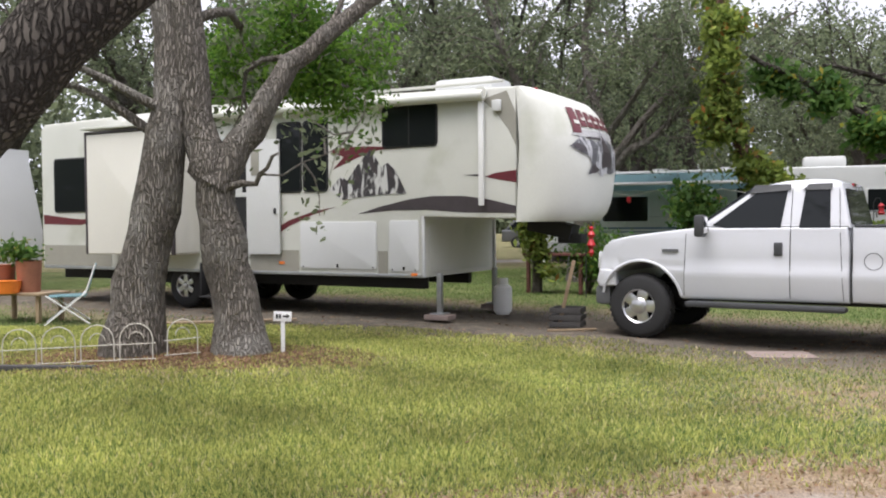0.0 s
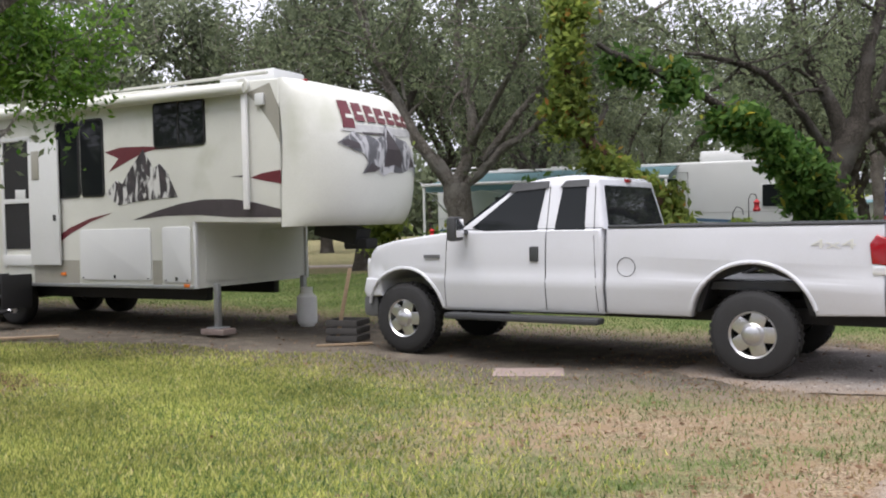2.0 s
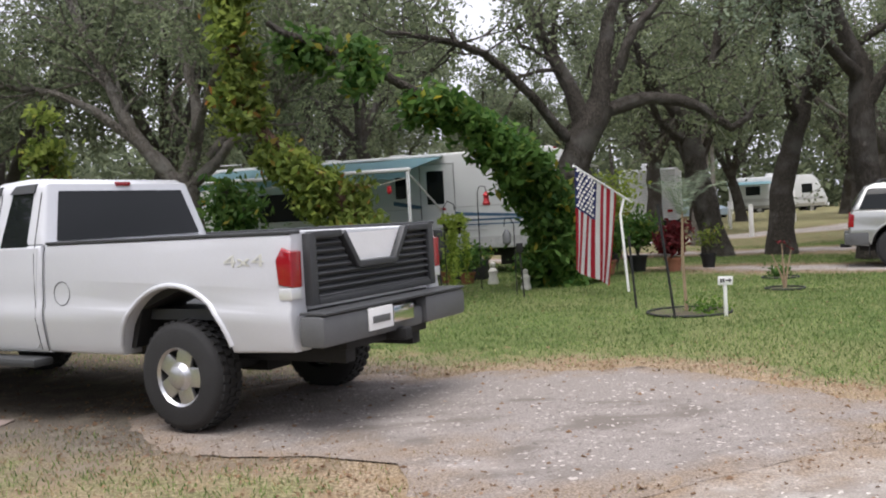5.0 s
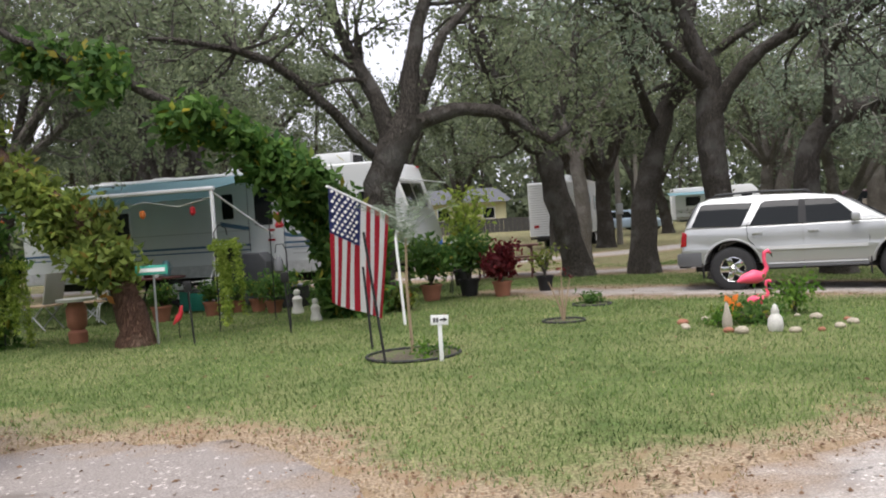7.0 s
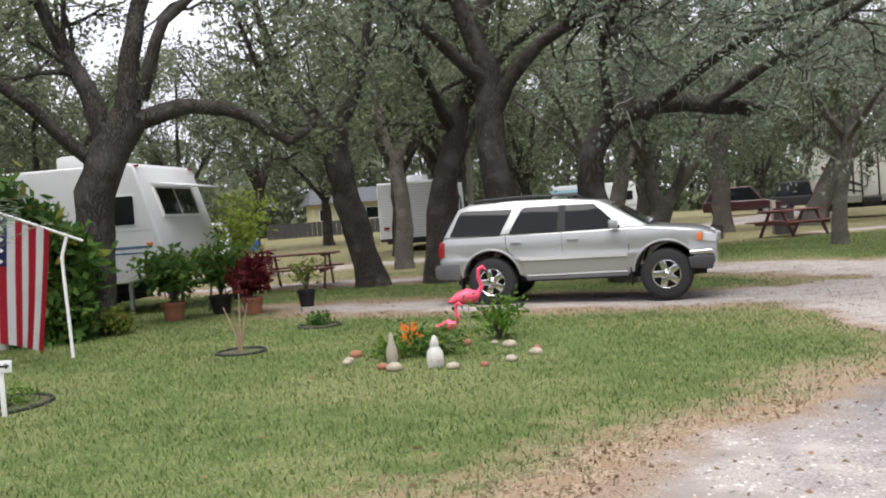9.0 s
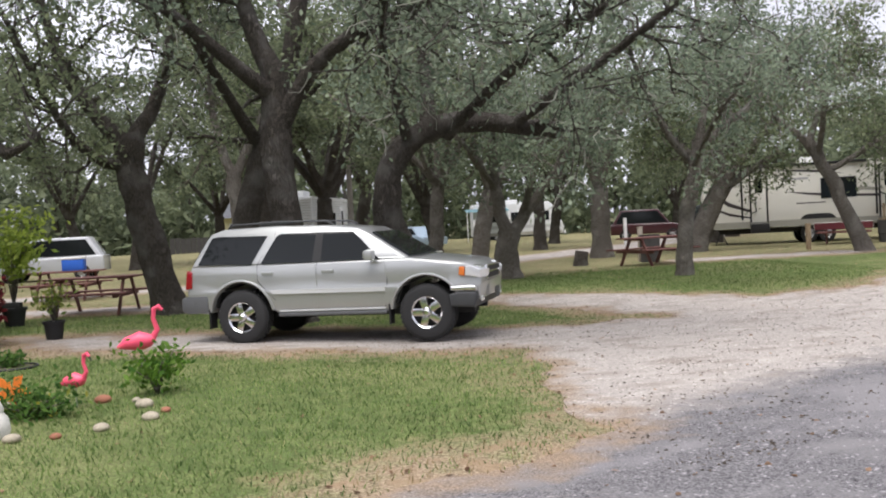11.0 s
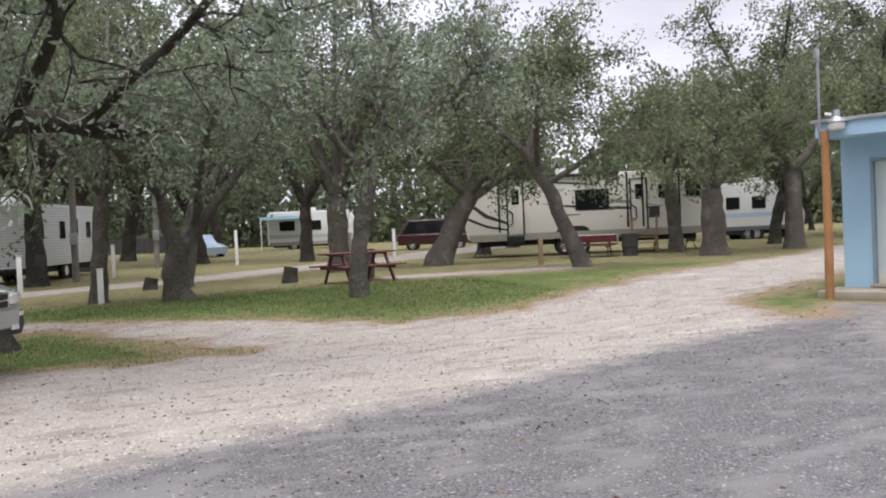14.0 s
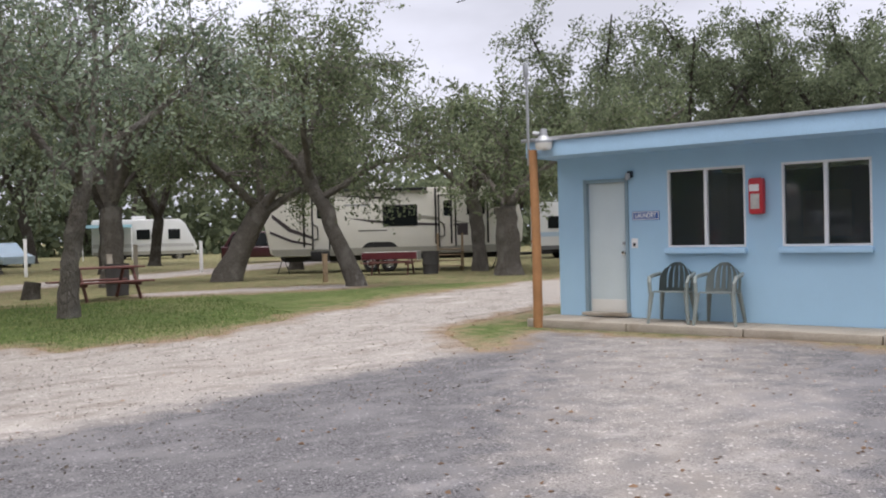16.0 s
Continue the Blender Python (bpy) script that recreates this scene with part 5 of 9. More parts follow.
    plate_ = part("number_plate", boxes(((-1.388, 0.32, 0.78), (0.012, 0.31, 0.16)), bevel=0.004), SIGN_WHITE, g, "pale number plate")
    part("plate_bar", boxes(((-1.397, 0.32, 0.775), (0.004, 0.22, 0.05)), bevel=0.001), GREY_TRIM, plate_)
    # louvred gate with a V-shaped cut
    gate = new("tailgate")
    gate.parent = g
    part("gate_panel", boxes(((-1.115, 0, 1.16), (0.02, 1.62, 0.46))), PLASTIC, gate, "black louvred tailgate")
    part("gate_frame", boxes(((-1.15, 0.79, 1.17), (0.07, 0.08, 0.50)), ((-1.15, -0.79, 1.17), (0.07, 0.08, 0.50)), ((-1.15, 0, 0.945), (0.07, 1.5, 0.05)), ((-1.15, 0.62, 1.405), (0.07, 0.34, 0.05)), ((-1.15, -0.62, 1.405), (0.07, 0.34, 0.05)),
                              ((-1.155, 0.335, 1.29), (0.06, 0.05, 0.30), (-35, 0, 0)), ((-1.155, -0.335, 1.29), (0.06, 0.05, 0.30), (35, 0, 0)), ((-1.155, 0, 1.165), (0.06, 0.52, 0.05)), bevel=0.012), PLASTIC, gate)
    for i in range(8):
        z = 0.985 + i * 0.052
        spans = [(-0.75, 0.75)] if z < 1.15 else [(-0.75, -0.30 - (z - 1.15) * 0.7), (0.30 + (z - 1.15) * 0.7, 0.75)]
        for a, b in spans:
            part("louvre", boxes(((-1.145, (a + b) / 2, z), (0.05, b - a, 0.012), (0, -32, 0)), bevel=0.003), PLASTIC, gate)
    part("gate_insert", prism([(-1.128, 1.19), (-1.122, 1.19), (-1.122, 1.40), (-1.128, 1.40)], -1, 1, (1.3,), lambda x, y, z: (x, y * (0.27 + (z - 1.19) * 0.7), z)), SIGN_WHITE, gate, "white panel in the gate's cut")
    part("chassis", boxes(((1.6, 0.45, 0.55), (5.6, 0.12, 0.16)), ((1.6, -0.45, 0.55), (5.6, 0.12, 0.16)), ((0, 0, 0.42), (0.12, 1.5, 0.12)), ((3.95, 0, 0.42), (0.12, 1.5, 0.12)), ((0, 0, 0.45), (0.3, 0.3, 0.28)), ((2.6, 0.0, 0.6), (1.6, 0.7, 0.2)), bevel=0.02), BLACK, g)
    for x, z in ((0, 1.0), (3.95, 0.96)):
        for s in (1, -1):
            part("wheel_well", prism([(x + a, c) for a, c in [(-0.55, 0.6), (-0.45, 0.95), (0, 1.1), (0.45, 0.95), (0.55, 0.6), (0.5, 0.6), (0.4, 0.9), (0, 1.04), (-0.4, 0.9), (-0.5, 0.6)]], *sorted((s * 0.45, s * 0.9))), BLACK, g)
            wheel(g, x + (0.04 if x > 1 else 0), s * 0.83, 0.405, 0.405, 0.27, 0.225, s, 5, 0.095, ALLOY, 0.148)
    marks = new("off_road_mark", bpy.data.curves.new("off_road_mark", "FONT"))
    marks.data.body, marks.data.size, marks.data.extrude, marks.data.align_x = "4x4", 0.15, 0.0015, "CENTER"
    marks.data.materials.append(FIBRE)
    marks.parent, marks.matrix_basis = g, pose(-0.71, 0.971, 1.21, 90, 0, 180)
    marks.scale = (1.7, 0.8, 1)
    return g


pickup()


def suv():
    g = thing("station_wagon", on(17.16, 19.53, -27.2, dz=0.012), "silver sport utility car parked on a sandy drive", "car")
    low = [(0.36, 0.80), (0.5, 0.835), (0.66, 0.85), (0.72, 0.86), (0.76, 0.845), (0.98, 0.84), (1.05, 0.82), (1.12, 0.80)]
    up = [(1.02, 0.815), (1.1, 0.80), (1.5, 0.655), (1.66, 0.56)]

    def hw(z):
        return lerp(low, z)

    def hu(z):
        return lerp(up, z)

    def warp(x, y, z):
        k = hw(z)
        if x > 2.8:
            k *= 1 - 0.16 * ((x - 2.8) / 0.85) ** 2
        if x < -0.6:
            k *= 1 - 0.05 * ((-0.6 - x) / 0.35) ** 2
        return x, y * k, z

    zs = (0.5, 0.6, 0.66, 0.72, 0.76, 0.88, 0.98)
    body = [(-0.90, 0.45), (-0.52, 0.42)] + arc(0, 0.40, 0.46, 172, 8, 14) + [(0.56, 0.40), (2.12, 0.40)] + arc(2.65, 0.40, 0.46, 176, 6, 14) + [(3.3, 0.44), (3.56, 0.52), (3.60, 0.72), (3.58, 0.86), (3.50, 0.94), (3.2, 1.01), (2.7, 1.07), (2.42, 1.10), (-0.82, 1.10), (-0.90, 0.98), (-0.93, 0.7)]
    part("body", prism(body, -1, 1, zs, warp, 0.04, xcuts=(3.0, 3.2, 3.4)), SILVER, g)
    cab = [(2.46, 1.08), (1.86, 1.50), (1.68, 1.60), (1.2, 1.66), (0.4, 1.69), (-0.35, 1.67), (-0.55, 1.60), (-0.84, 1.08)]
    part("cabin", prism(cab, -1, 1, (1.2, 1.3, 1.4, 1.5, 1.6), lambda x, y, z: (x, y * hu(z), z), 0.05), SILVER, g)
    part("windscreen", prism([(2.40, 1.115), (1.86, 1.49), (1.875, 1.515), (2.425, 1.13)], -1, 1, (1.25, 1.4), lambda x, y, z: (x + 0.01, y * (hu(z) - 0.07), z + 0.01)), TINTED, g)
    part("rear_screen", prism([(-0.83, 1.16), (-0.59, 1.56), (-0.61, 1.57), (-0.85, 1.16)], -1, 1, (1.4,), lambda x, y, z: (x, y * (hu(z) - 0.09), z)), TINTED, g)
    for s in (-1, 1):
        wins = [("cargo_window", [(-0.70, 1.12), (0.16, 1.09), (0.36, 1.54), (-0.40, 1.56), (-0.50, 1.54)]), ("rear_door_window", [(0.30, 1.10), (1.08, 1.095), (1.10, 1.555), (0.56, 1.56), (0.50, 1.53)]), ("front_door_window", [(1.17, 1.10), (2.02, 1.10), (1.76, 1.40), (1.62, 1.54), (1.17, 1.555)])]
        for nm, p in wins:
            part(nm, skin(p, hu, s, 0.006, (1.2, 1.3, 1.4, 1.5)), TINTED, g)
        part("front_door", skin([(1.15, 0.47), (1.14, 1.06), (2.10, 1.06), (2.12, 0.80), (2.06, 0.47)], hw, s, 0.004, zs), SILVER, g)
        part("rear_door", skin([(0.50, 0.62), (0.28, 0.86), (0.26, 1.06), (1.12, 1.06), (1.13, 0.47), (0.56, 0.47)], hw, s, 0.004, zs), SILVER, g)
        for pts in ([(1.138, 0.46), (1.13, 1.08), (1.135, 1.56)], [(2.09, 0.46), (2.13, 0.8), (2.11, 1.07)], [(0.52, 0.6), (0.27, 0.86), (0.25, 1.08), (0.47, 1.57)]):
            part("door_seam", tube(bmesh.new(), [(x, s * ((hw(z) if z < 1.07 else hu(z)) + 0.003), z) for x, z in pts], 0.005, 4), BLACK, g)
        part("side_moulding", skin([(0.50, 0.68), (2.10, 0.67), (2.10, 0.725), (0.44, 0.735)], hw, s, 0.022), FIBRE_CLEAN, g, "pale side moulding")
        part("sill", boxes(((1.33, s * 0.80, 0.395), (1.55, 0.10, 0.05)), bevel=0.015), GREY_TRIM, g, "dark lower sill")
        part("sill_line", boxes(((1.33, s * 0.838, 0.445), (1.52, 0.012, 0.022)), bevel=0.004), FIBRE_CLEAN, g, "pale line along the sill")
        part("centre_pillar", skin([(1.065, 1.10), (1.19, 1.10), (1.19, 1.555), (1.085, 1.555)], hu, s, 0.008, (1.2, 1.3, 1.4, 1.5)), BLACK, g, "black pillar between the side windows")
        for x in (0.42, 1.30):
            part("door_handle", boxes(((x, s * (hw(0.97) + 0.012), 0.965), (0.17, 0.03, 0.045)), bevel=0.012), SILVER, g)
        m = new("mirror")
        m.parent = g
        part("housing", boxes(((1.93, s * 0.93, 1.17), (0.13, 0.18, 0.16)), bevel=0.045), SILVER, m)
        part("mirror_glass", boxes(((1.862, s * 0.93, 1.17), (0.006, 0.14, 0.11))), CHROME, m)
        part("headlight", prism([(3.18, 0.84), (3.50, 0.80), (3.53, 0.90), (3.30, 0.965), (3.20, 0.955)], *sorted((s * 0.50, s * 0.85)), (), lambda x, y, z: (x + 0.07 + 0.10 * (0.85 - abs(y)) / 0.3, y * (1 - 0.25 * max(x - 3.15, 0)), z), 0.015), CLEAR, g)
        part("turn_signal", prism([(3.10, 0.845), (3.235, 0.83), (3.24, 0.95), (3.12, 0.955)], *sorted((s * 0.74, s * 0.842)), (), None, 0.012), AMBER, g)
        part("tail_light", prism([(-0.945, 0.78), (-0.82, 0.79), (-0.80, 1.02), (-0.90, 1.04)], *sorted((s * 0.66, s * 0.838)), (), None, 0.012), RED_LENS, g)
        for x in (2.14, -0.5):
            part("mud_flap", boxes(((x, s * 0.74, 0.36), (0.02, 0.2, 0.28)), bevel=0.004), BLACK, g)
        for cx, a0 in ((0, 172), (2.65, 176)):
            flare = tube(bmesh.new(), [(x, s * (hw(z) + 0.0) * (1 - (0.16 * (max(x - 2.8, 0) / 0.85) ** 2)), z) for x, z in arc(cx, 0.40, 0.475, a0, 8, 18)], 0.018, 8)
            part("fender_flare", flare, SILVER, g)
        part("roof_rail", tube(bmesh.new(), [(-0.3, s * 0.50, 1.68), (-0.25, s * 0.50, 1.735), (0.5, s * 0.5, 1.755), (1.2, s * 0.50, 1.725), (1.28, s * 0.5, 1.67)], 0.017, 8), PLASTIC, g)
    for x in (0.05, 0.85):
        part("roof_bar", boxes(((x, 0, 1.745), (0.05, 1.0, 0.03)), bevel=0.01), PLASTIC, g)
    part("front_bumper", prism([(3.16, 0.44), (3.62, 0.42), (3.70, 0.54), (3.68, 0.63), (3.3, 0.635), (3.14, 0.60)], -0.89, 0.89, (), lambda x, y, z: (x - 0.16 * (abs(y) / 0.86) ** 3, y, z), 0.03), PLASTIC, g)
    part("bumper_chrome", prism([(3.16, 0.645), (3.68, 0.635), (3.69, 0.69), (3.60, 0.71), (3.16, 0.70)], -0.885, 0.885, (), lambda x, y, z: (x - 0.16 * (abs(y) / 0.86) ** 3, y, z), 0.02), CHROME, g, "chrome bumper band")
    part("grille", boxes(((3.61, 0, 0.85), (0.05, 0.86, 0.17)), bevel=0.01), BLACK, g)
    part("grille_frame", boxes(((3.625, 0, 0.935), (0.05, 0.9, 0.025)), ((3.635, 0, 0.85), (0.04, 0.9, 0.022)), ((3.63, 0.45, 0.85), (0.05, 0.03, 0.18)), ((3.63, -0.45, 0.85), (0.05, 0.03, 0.18)), bevel=0.008), CHROME, g)
    for s in (-1, 1):
        part("fog_light", boxes(((3.57, s * 0.62, 0.52), (0.05, 0.16, 0.07)), bevel=0.015), CLEAR, g)
    part("front_plate", boxes(((3.715, 0, 0.56), (0.012, 0.3, 0.15)), bevel=0.003), PLASTIC, g, "dark front plate")
    part("rear_bumper", boxes(((-0.88, 0, 0.56), (0.30, 1.70, 0.22)), bevel=0.05), GREY_TRIM, g)
    for s in (-1, 1):
        part("lower_trim", boxes(((-0.72, s * 0.835, 0.56), (0.42, 0.03, 0.24)), bevel=0.012), GREY_TRIM, g)
    part("chassis", boxes(((1.3, 0.4, 0.38), (4.0, 0.12, 0.12)), ((1.3, -0.4, 0.38), (4.0, 0.12, 0.12)), ((0, 0, 0.36), (0.1, 1.3, 0.1)), ((2.65, 0, 0.36), (0.1, 1.3, 0.1)), ((1.2, 0, 0.42), (1.2, 0.6, 0.12)), bevel=0.02), BLACK, g)
    part("tow_bar", boxes(((-1.0, 0, 0.40), (0.25, 0.07, 0.07)), bevel=0.01), BLACK, g)
    for x in (0.0, 2.65):
        for s in (1, -1):
            part("wheel_well", prism([(x + a, c) for a, c in [(-0.44, 0.5), (-0.36, 0.78), (0, 0.9), (0.36, 0.78), (0.44, 0.5), (0.4, 0.5), (0.32, 0.74), (0, 0.85), (-0.32, 0.74), (-0.4, 0.5)]], *sorted((s * 0.4, s * 0.76))), BLACK, g)
            wheel(g, x, s * 0.715, 0.37, 0.37, 0.25, 0.215, s, 5, 0.06, CHROME, 0.10)
    # low roof, short ends: body squeezed to fit the camera's view
    for ob in [c for c in g.children_recursive if c.type == "MESH" and c.parent.name.split(".")[0] != "wheel"]:
        for v in ob.data.vertices:
            x, y, z = v.co
            if z > 1.08:
                z = 1.08 + (z - 1.08) * 0.87
            if x > 3.11:
                x = 3.11 + (x - 3.11) * 0.55
            elif x < -0.46:
                x = -0.46 + (x + 0.46) * 0.8
            v.co = (x, y, z)
    return g


suv()


def ridge(parent, ox, oz, w, h, seed, place):
    """A stylised mountain range in charcoal and pale grey pieces; place(poly, step) lays one piece on the wall."""
    r = random.Random(seed)
    peaks = [(0.02, 0.18), (0.18, 0.45), (0.26, 0.36), (0.36, 0.62), (0.55, 1.0), (0.68, 0.62), (0.76, 0.70), (0.86, 0.52), (0.98, 0.06)]
    silhouette = [(ox + a * w, oz + b * h) for a, b in peaks] + [(ox + w * 0.8, oz + h * 0.06), (ox + w * 0.5, oz + h * 0.02), (ox + w * 0.2, oz - h * 0.04)]
    place("mountain_decal", silhouette, SIDE_PEAKS, 0)
    # dark lee side of each summit
    for a, b, k in ((0.18, 0.45, 0.26), (0.36, 0.62, 0.4), (0.55, 1.0, 0.62), (0.76, 0.70, 0.4)):
        x, z = ox + a * w, oz + b * h
        p = [(x, z - 0.04 * h)] + [(x + w * (0.022 * i + r.uniform(-0.012, 0.012)), z - h * k * i / 4 * 0.9) for i in range(1, 5)]
        p += [(x + w * (0.02 + r.uniform(-0.02, 0.0)), z - h * k * 0.7), (x - w * 0.004, z - h * k * 0.35)]
        place("mountain_shade", p, CHARCOAL, 1)


def fifth_wheel():
    g = thing("fifth_wheel_trailer", pose(0.565, 12.52, 0, 0, 0, -28.6), "dirty white fifth-wheel camper with burgundy swooshes, door open", "camper")
    W = 2.44
    body = [(-9.25, 0.66), (-1.0, 0.62), (-1.0, 1.50), (0.50, 1.46), (0.50, 3.27), (-2.0, 3.33), (-6.0, 3.36), (-9.15, 3.30), (-9.25, 3.2)]
    part("body", prism(body, 0, W, (), None, 0.03), FIBRE, g)
    # rounded front cap
    nose = [(1.42, 0.56), (1.50, 0.68), (1.65, 0.76), (2.0, 0.82), (2.4, 0.79), (2.75, 0.69), (3.0, 0.56), (3.18, 0.38), (3.27, 0.16)]
    bm = bmesh.new()
    rows, n = [], 28
    zs = [1.42, 1.46, 1.55, 1.7, 1.9, 2.1, 2.3, 2.5, 2.7, 2.9, 3.05, 3.18, 3.27]
    for z in zs:
        row = []
        for i in range(n + 1):
            s = -1 + 2 * i / n
            s = math.copysign(1 - (1 - abs(s)) ** 1.6, s)
            c = max(0.0, 1 - abs(s) ** 2.8) ** (1 / 2.3)
            u0 = lerp([(1.42, 0.50), (2.5, 0.55), (3.27, 0.50)], z)
            row.append(bm.verts.new((u0 + max(lerp(nose, z), 0.02) * c, W / 2 + s * (W / 2 + 0.012), z)))
        rows.append(row)
    for a, b in zip(rows, rows[1:]):
        for i in range(n):
            bm.faces.new((a[i], a[i + 1], b[i + 1], b[i]))
    bm.faces.new(rows[0][::-1])
    bm.faces.new(rows[-1])
    bmesh.ops.recalc_face_normals(bm, faces=bm.faces[:])
    part("front_cap", bm, FIBRE, g, "rounded white fibreglass nose cap", 60)

    def flat(name, poly, material, step=0, label=""):
        return part(name, prism(poly, -0.004 - 0.003 * step, 0.004), material, g, label, 0)

    def place(name, poly, material, step):
        flat(name, poly, material, step + 1)

    # windows, door, hatches
    def window(x0, z0, x1, z1, nm="window"):
        w = new(nm)
        w.parent = g
        part("frame", prism(rounded(x0 - 0.03, z0 - 0.03, x1 + 0.03, z1 + 0.03, 0.07), -0.016, 0.01, (), None, 0.006), BLACK, w)
        part("pane", prism(rounded(x0, z0, x1, z1, 0.05), -0.020, 0.0), TINTED, w)
        return w

    window(-1.63, 2.54, -0.75, 3.10)
    part("sliding_rail", boxes(((-1.19, -0.021, 2.82), (0.02, 0.01, 0.54))), BLACK, g)
    window(-3.60, 1.93, -3.17, 2.98, "tall_window")
    window(-3.09, 1.93, -2.67, 2.98, "tall_window")
    window(-8.86, 1.68, -7.66, 2.62, "rear_window")
    d = new("screen_door")
    d.parent = g
    part("door_frame", boxes(((-4.86, -0.012, 1.86), (0.06, 0.03, 1.95)), ((-4.22, -0.012, 1.86), (0.06, 0.03, 1.95)), ((-4.54, -0.012, 2.82), (0.70, 0.03, 0.06)), ((-4.54, -0.014, 1.0), (0.70, 0.04, 0.16)), bevel=0.008), FIBRE_CLEAN, d)
    part("screen", boxes(((-4.54, 0.0, 2.35), (0.58, 0.02, 0.86)), ((-4.54, 0.0, 1.52), (0.58, 0.02, 0.7))), BLACK, d)
    part("cross_rail", boxes(((-4.54, -0.014, 1.89), (0.6, 0.02, 0.07)), ((-4.45, -0.016, 1.99), (0.22, 0.02, 0.14)), bevel=0.005), FIBRE_CLEAN, d)
    o = new("open_door")
    o.parent = g
    part("door_leaf", boxes(((-3.86, -0.055, 1.84), (0.64, 0.04, 1.82)), bevel=0.015), FIBRE_CLEAN, o, "white entry door folded open against the side")
    part("door_window", boxes(((-4.02, -0.078, 2.4), (0.16, 0.012, 0.42)), bevel=0.004), TAUPE, o)
    part("latch", boxes(((-3.62, -0.085, 1.62), (0.04, 0.03, 0.09)), bevel=0.008), BLACK, o)
    for x0, z0, x1, z1 in ((-3.18, 0.72, -1.77, 1.44), (-1.55, 0.70, -1.04, 1.45)):
        h = new("storage_hatch")
        h.parent = g
        part("hatch_panel", prism(rounded(x0, z0, x1, z1, 0.05), -0.018, 0.004, (), None, 0.008), FIBRE_CLEAN, h)
        part("hatch_latch", boxes((((x0 + x1) / 2, -0.024, z0 + 0.05), (0.03, 0.015, 0.05)), ((x0 + 0.06, -0.022, z0 + 0.03), (0.02, 0.01, 0.02)), ((x1 - 0.06, -0.022, z0 + 0.03), (0.02, 0.01, 0.02)), bevel=0.003), BLACK, h)
    flat("lower_band", [(-4.2, 0.66), (-3.22, 0.655), (-3.22, 1.0), (-4.2, 1.0)], TAUPE)
    flat("lower_band", [(-1.75, 0.64), (-1.58, 0.64), (-1.58, 1.0), (-1.75, 1.0)], TAUPE)
    flat("lower_band", [(-9.2, 0.68), (-7.4, 0.67), (-7.4, 1.05), (-9.2, 1.05)], TAUPE)
    part("skirt_rail", boxes(((-5.1, 0.0, 0.64), (8.2, 0.03, 0.05)), bevel=0.008), STEEL, g)
    # swooshes
    flat("swoosh", [(-2.10, 1.555), (-1.7, 1.66), (-1.2, 1.76), (-0.8, 1.80), (-0.3, 1.79), (0.1, 1.73), (0.49, 1.64), (0.49, 1.54), (-0.3, 1.555), (-0.9, 1.60), (-1.5, 1.60)], CHARCOAL, 0, "dark swoosh stripe")
    flat("swoosh", [(-3.86, 1.26), (-3.4, 1.47), (-2.95, 1.60), (-2.52, 1.665), (-2.95, 1.55), (-3.4, 1.38), (-3.86, 1.14)], BURGUNDY, 0, "burgundy swoosh stripe")
    flat("dart", [(-0.31, 2.08), (-0.05, 2.09), (-0.05, 2.055)], CHARCOAL)
    flat("dart", [(0.02, 2.05), (0.2, 2.10), (0.50, 2.13), (0.50, 1.96), (0.25, 2.0)], BURGUNDY, 0, "burgundy dart stripe")
    flat("swoosh", [(-2.62, 2.52), (-2.3, 2.57), (-1.9, 2.56), (-1.15, 2.51), (-1.7, 2.50), (-1.9, 2.46), (-2.15, 2.38), (-2.55, 2.24), (-2.35, 2.42)], BURGUNDY, 0, "burgundy peak stripe")
    ridge(g, -2.66, 1.80, 1.44, 0.72, 3, place)
    flat("corner_panel", [(-0.02, 3.12), (0.36, 3.22), (0.50, 2.9), (0.50, 2.46), (0.38, 2.7), (0.18, 2.95)], TAUPE, 0, "taupe corner panel")
    flat("stripe", [(-9.2, 1.62), (-8.2, 1.52), (-7.4, 1.56), (-8.2, 1.42), (-9.2, 1.44)], BURGUNDY, 0, "burgundy rear stripe")
    flat("stripe", [(-7.5, 1.75), (-7.25, 2.3), (-6.9, 2.6), (-7.15, 2.3), (-7.35, 1.75)], BURGUNDY, 0, "burgundy rear stripe")
    # awning
    aw = new("awning")
    aw.parent = g
    part("roller", tube(bmesh.new(), [(-6.9, -0.10, 3.21), (0.06, -0.10, 3.17)], 0.075, 14), FIBRE, aw)
    part("awning_cover", tube(bmesh.new(), [(-6.9, -0.02, 3.26), (0.0, -0.02, 3.22)], 0.05, 8), FIBRE, aw)
    for x in (0.0, -6.85):
        part("arm", boxes(((x, -0.07, 2.42), (0.075, 0.05, 1.54)), bevel=0.01), SIGN_WHITE, aw)
        part("end_cap", lathe(bmesh.new(), [(0.001, -0.03), (0.095, -0.03), (0.095, 0.03), (0.001, 0.03)], 18, "y", (x + 0.02, -0.1, 3.19)), FIBRE, aw)
    part("scare_light", boxes(((0.22, -0.03, 3.02), (0.14, 0.05, 0.16)), bevel=0.03), FIBRE_CLEAN, g)
    part("marker_light", boxes(((0.62, 0.36, 3.265), (0.10, 0.05, 0.035)), bevel=0.01), RED_LENS, g)
    for x, z in ((-3.55, 0.80), (-1.12, 0.66)):
        part("reflector", boxes(((x, -0.012, z), (0.10, 0.02, 0.045)), bevel=0.005), AMBER, g)
    # roof fittings
    part("roof_air_conditioner", boxes(((-0.75, 1.2, 3.47), (1.0, 0.72, 0.26)), bevel=0.08), FIBRE_CLEAN, g)
    part("roof_vent", boxes(((-3.4, 1.0, 3.42), (0.42, 0.42, 0.14)), bevel=0.04), FIBRE_CLEAN, g)
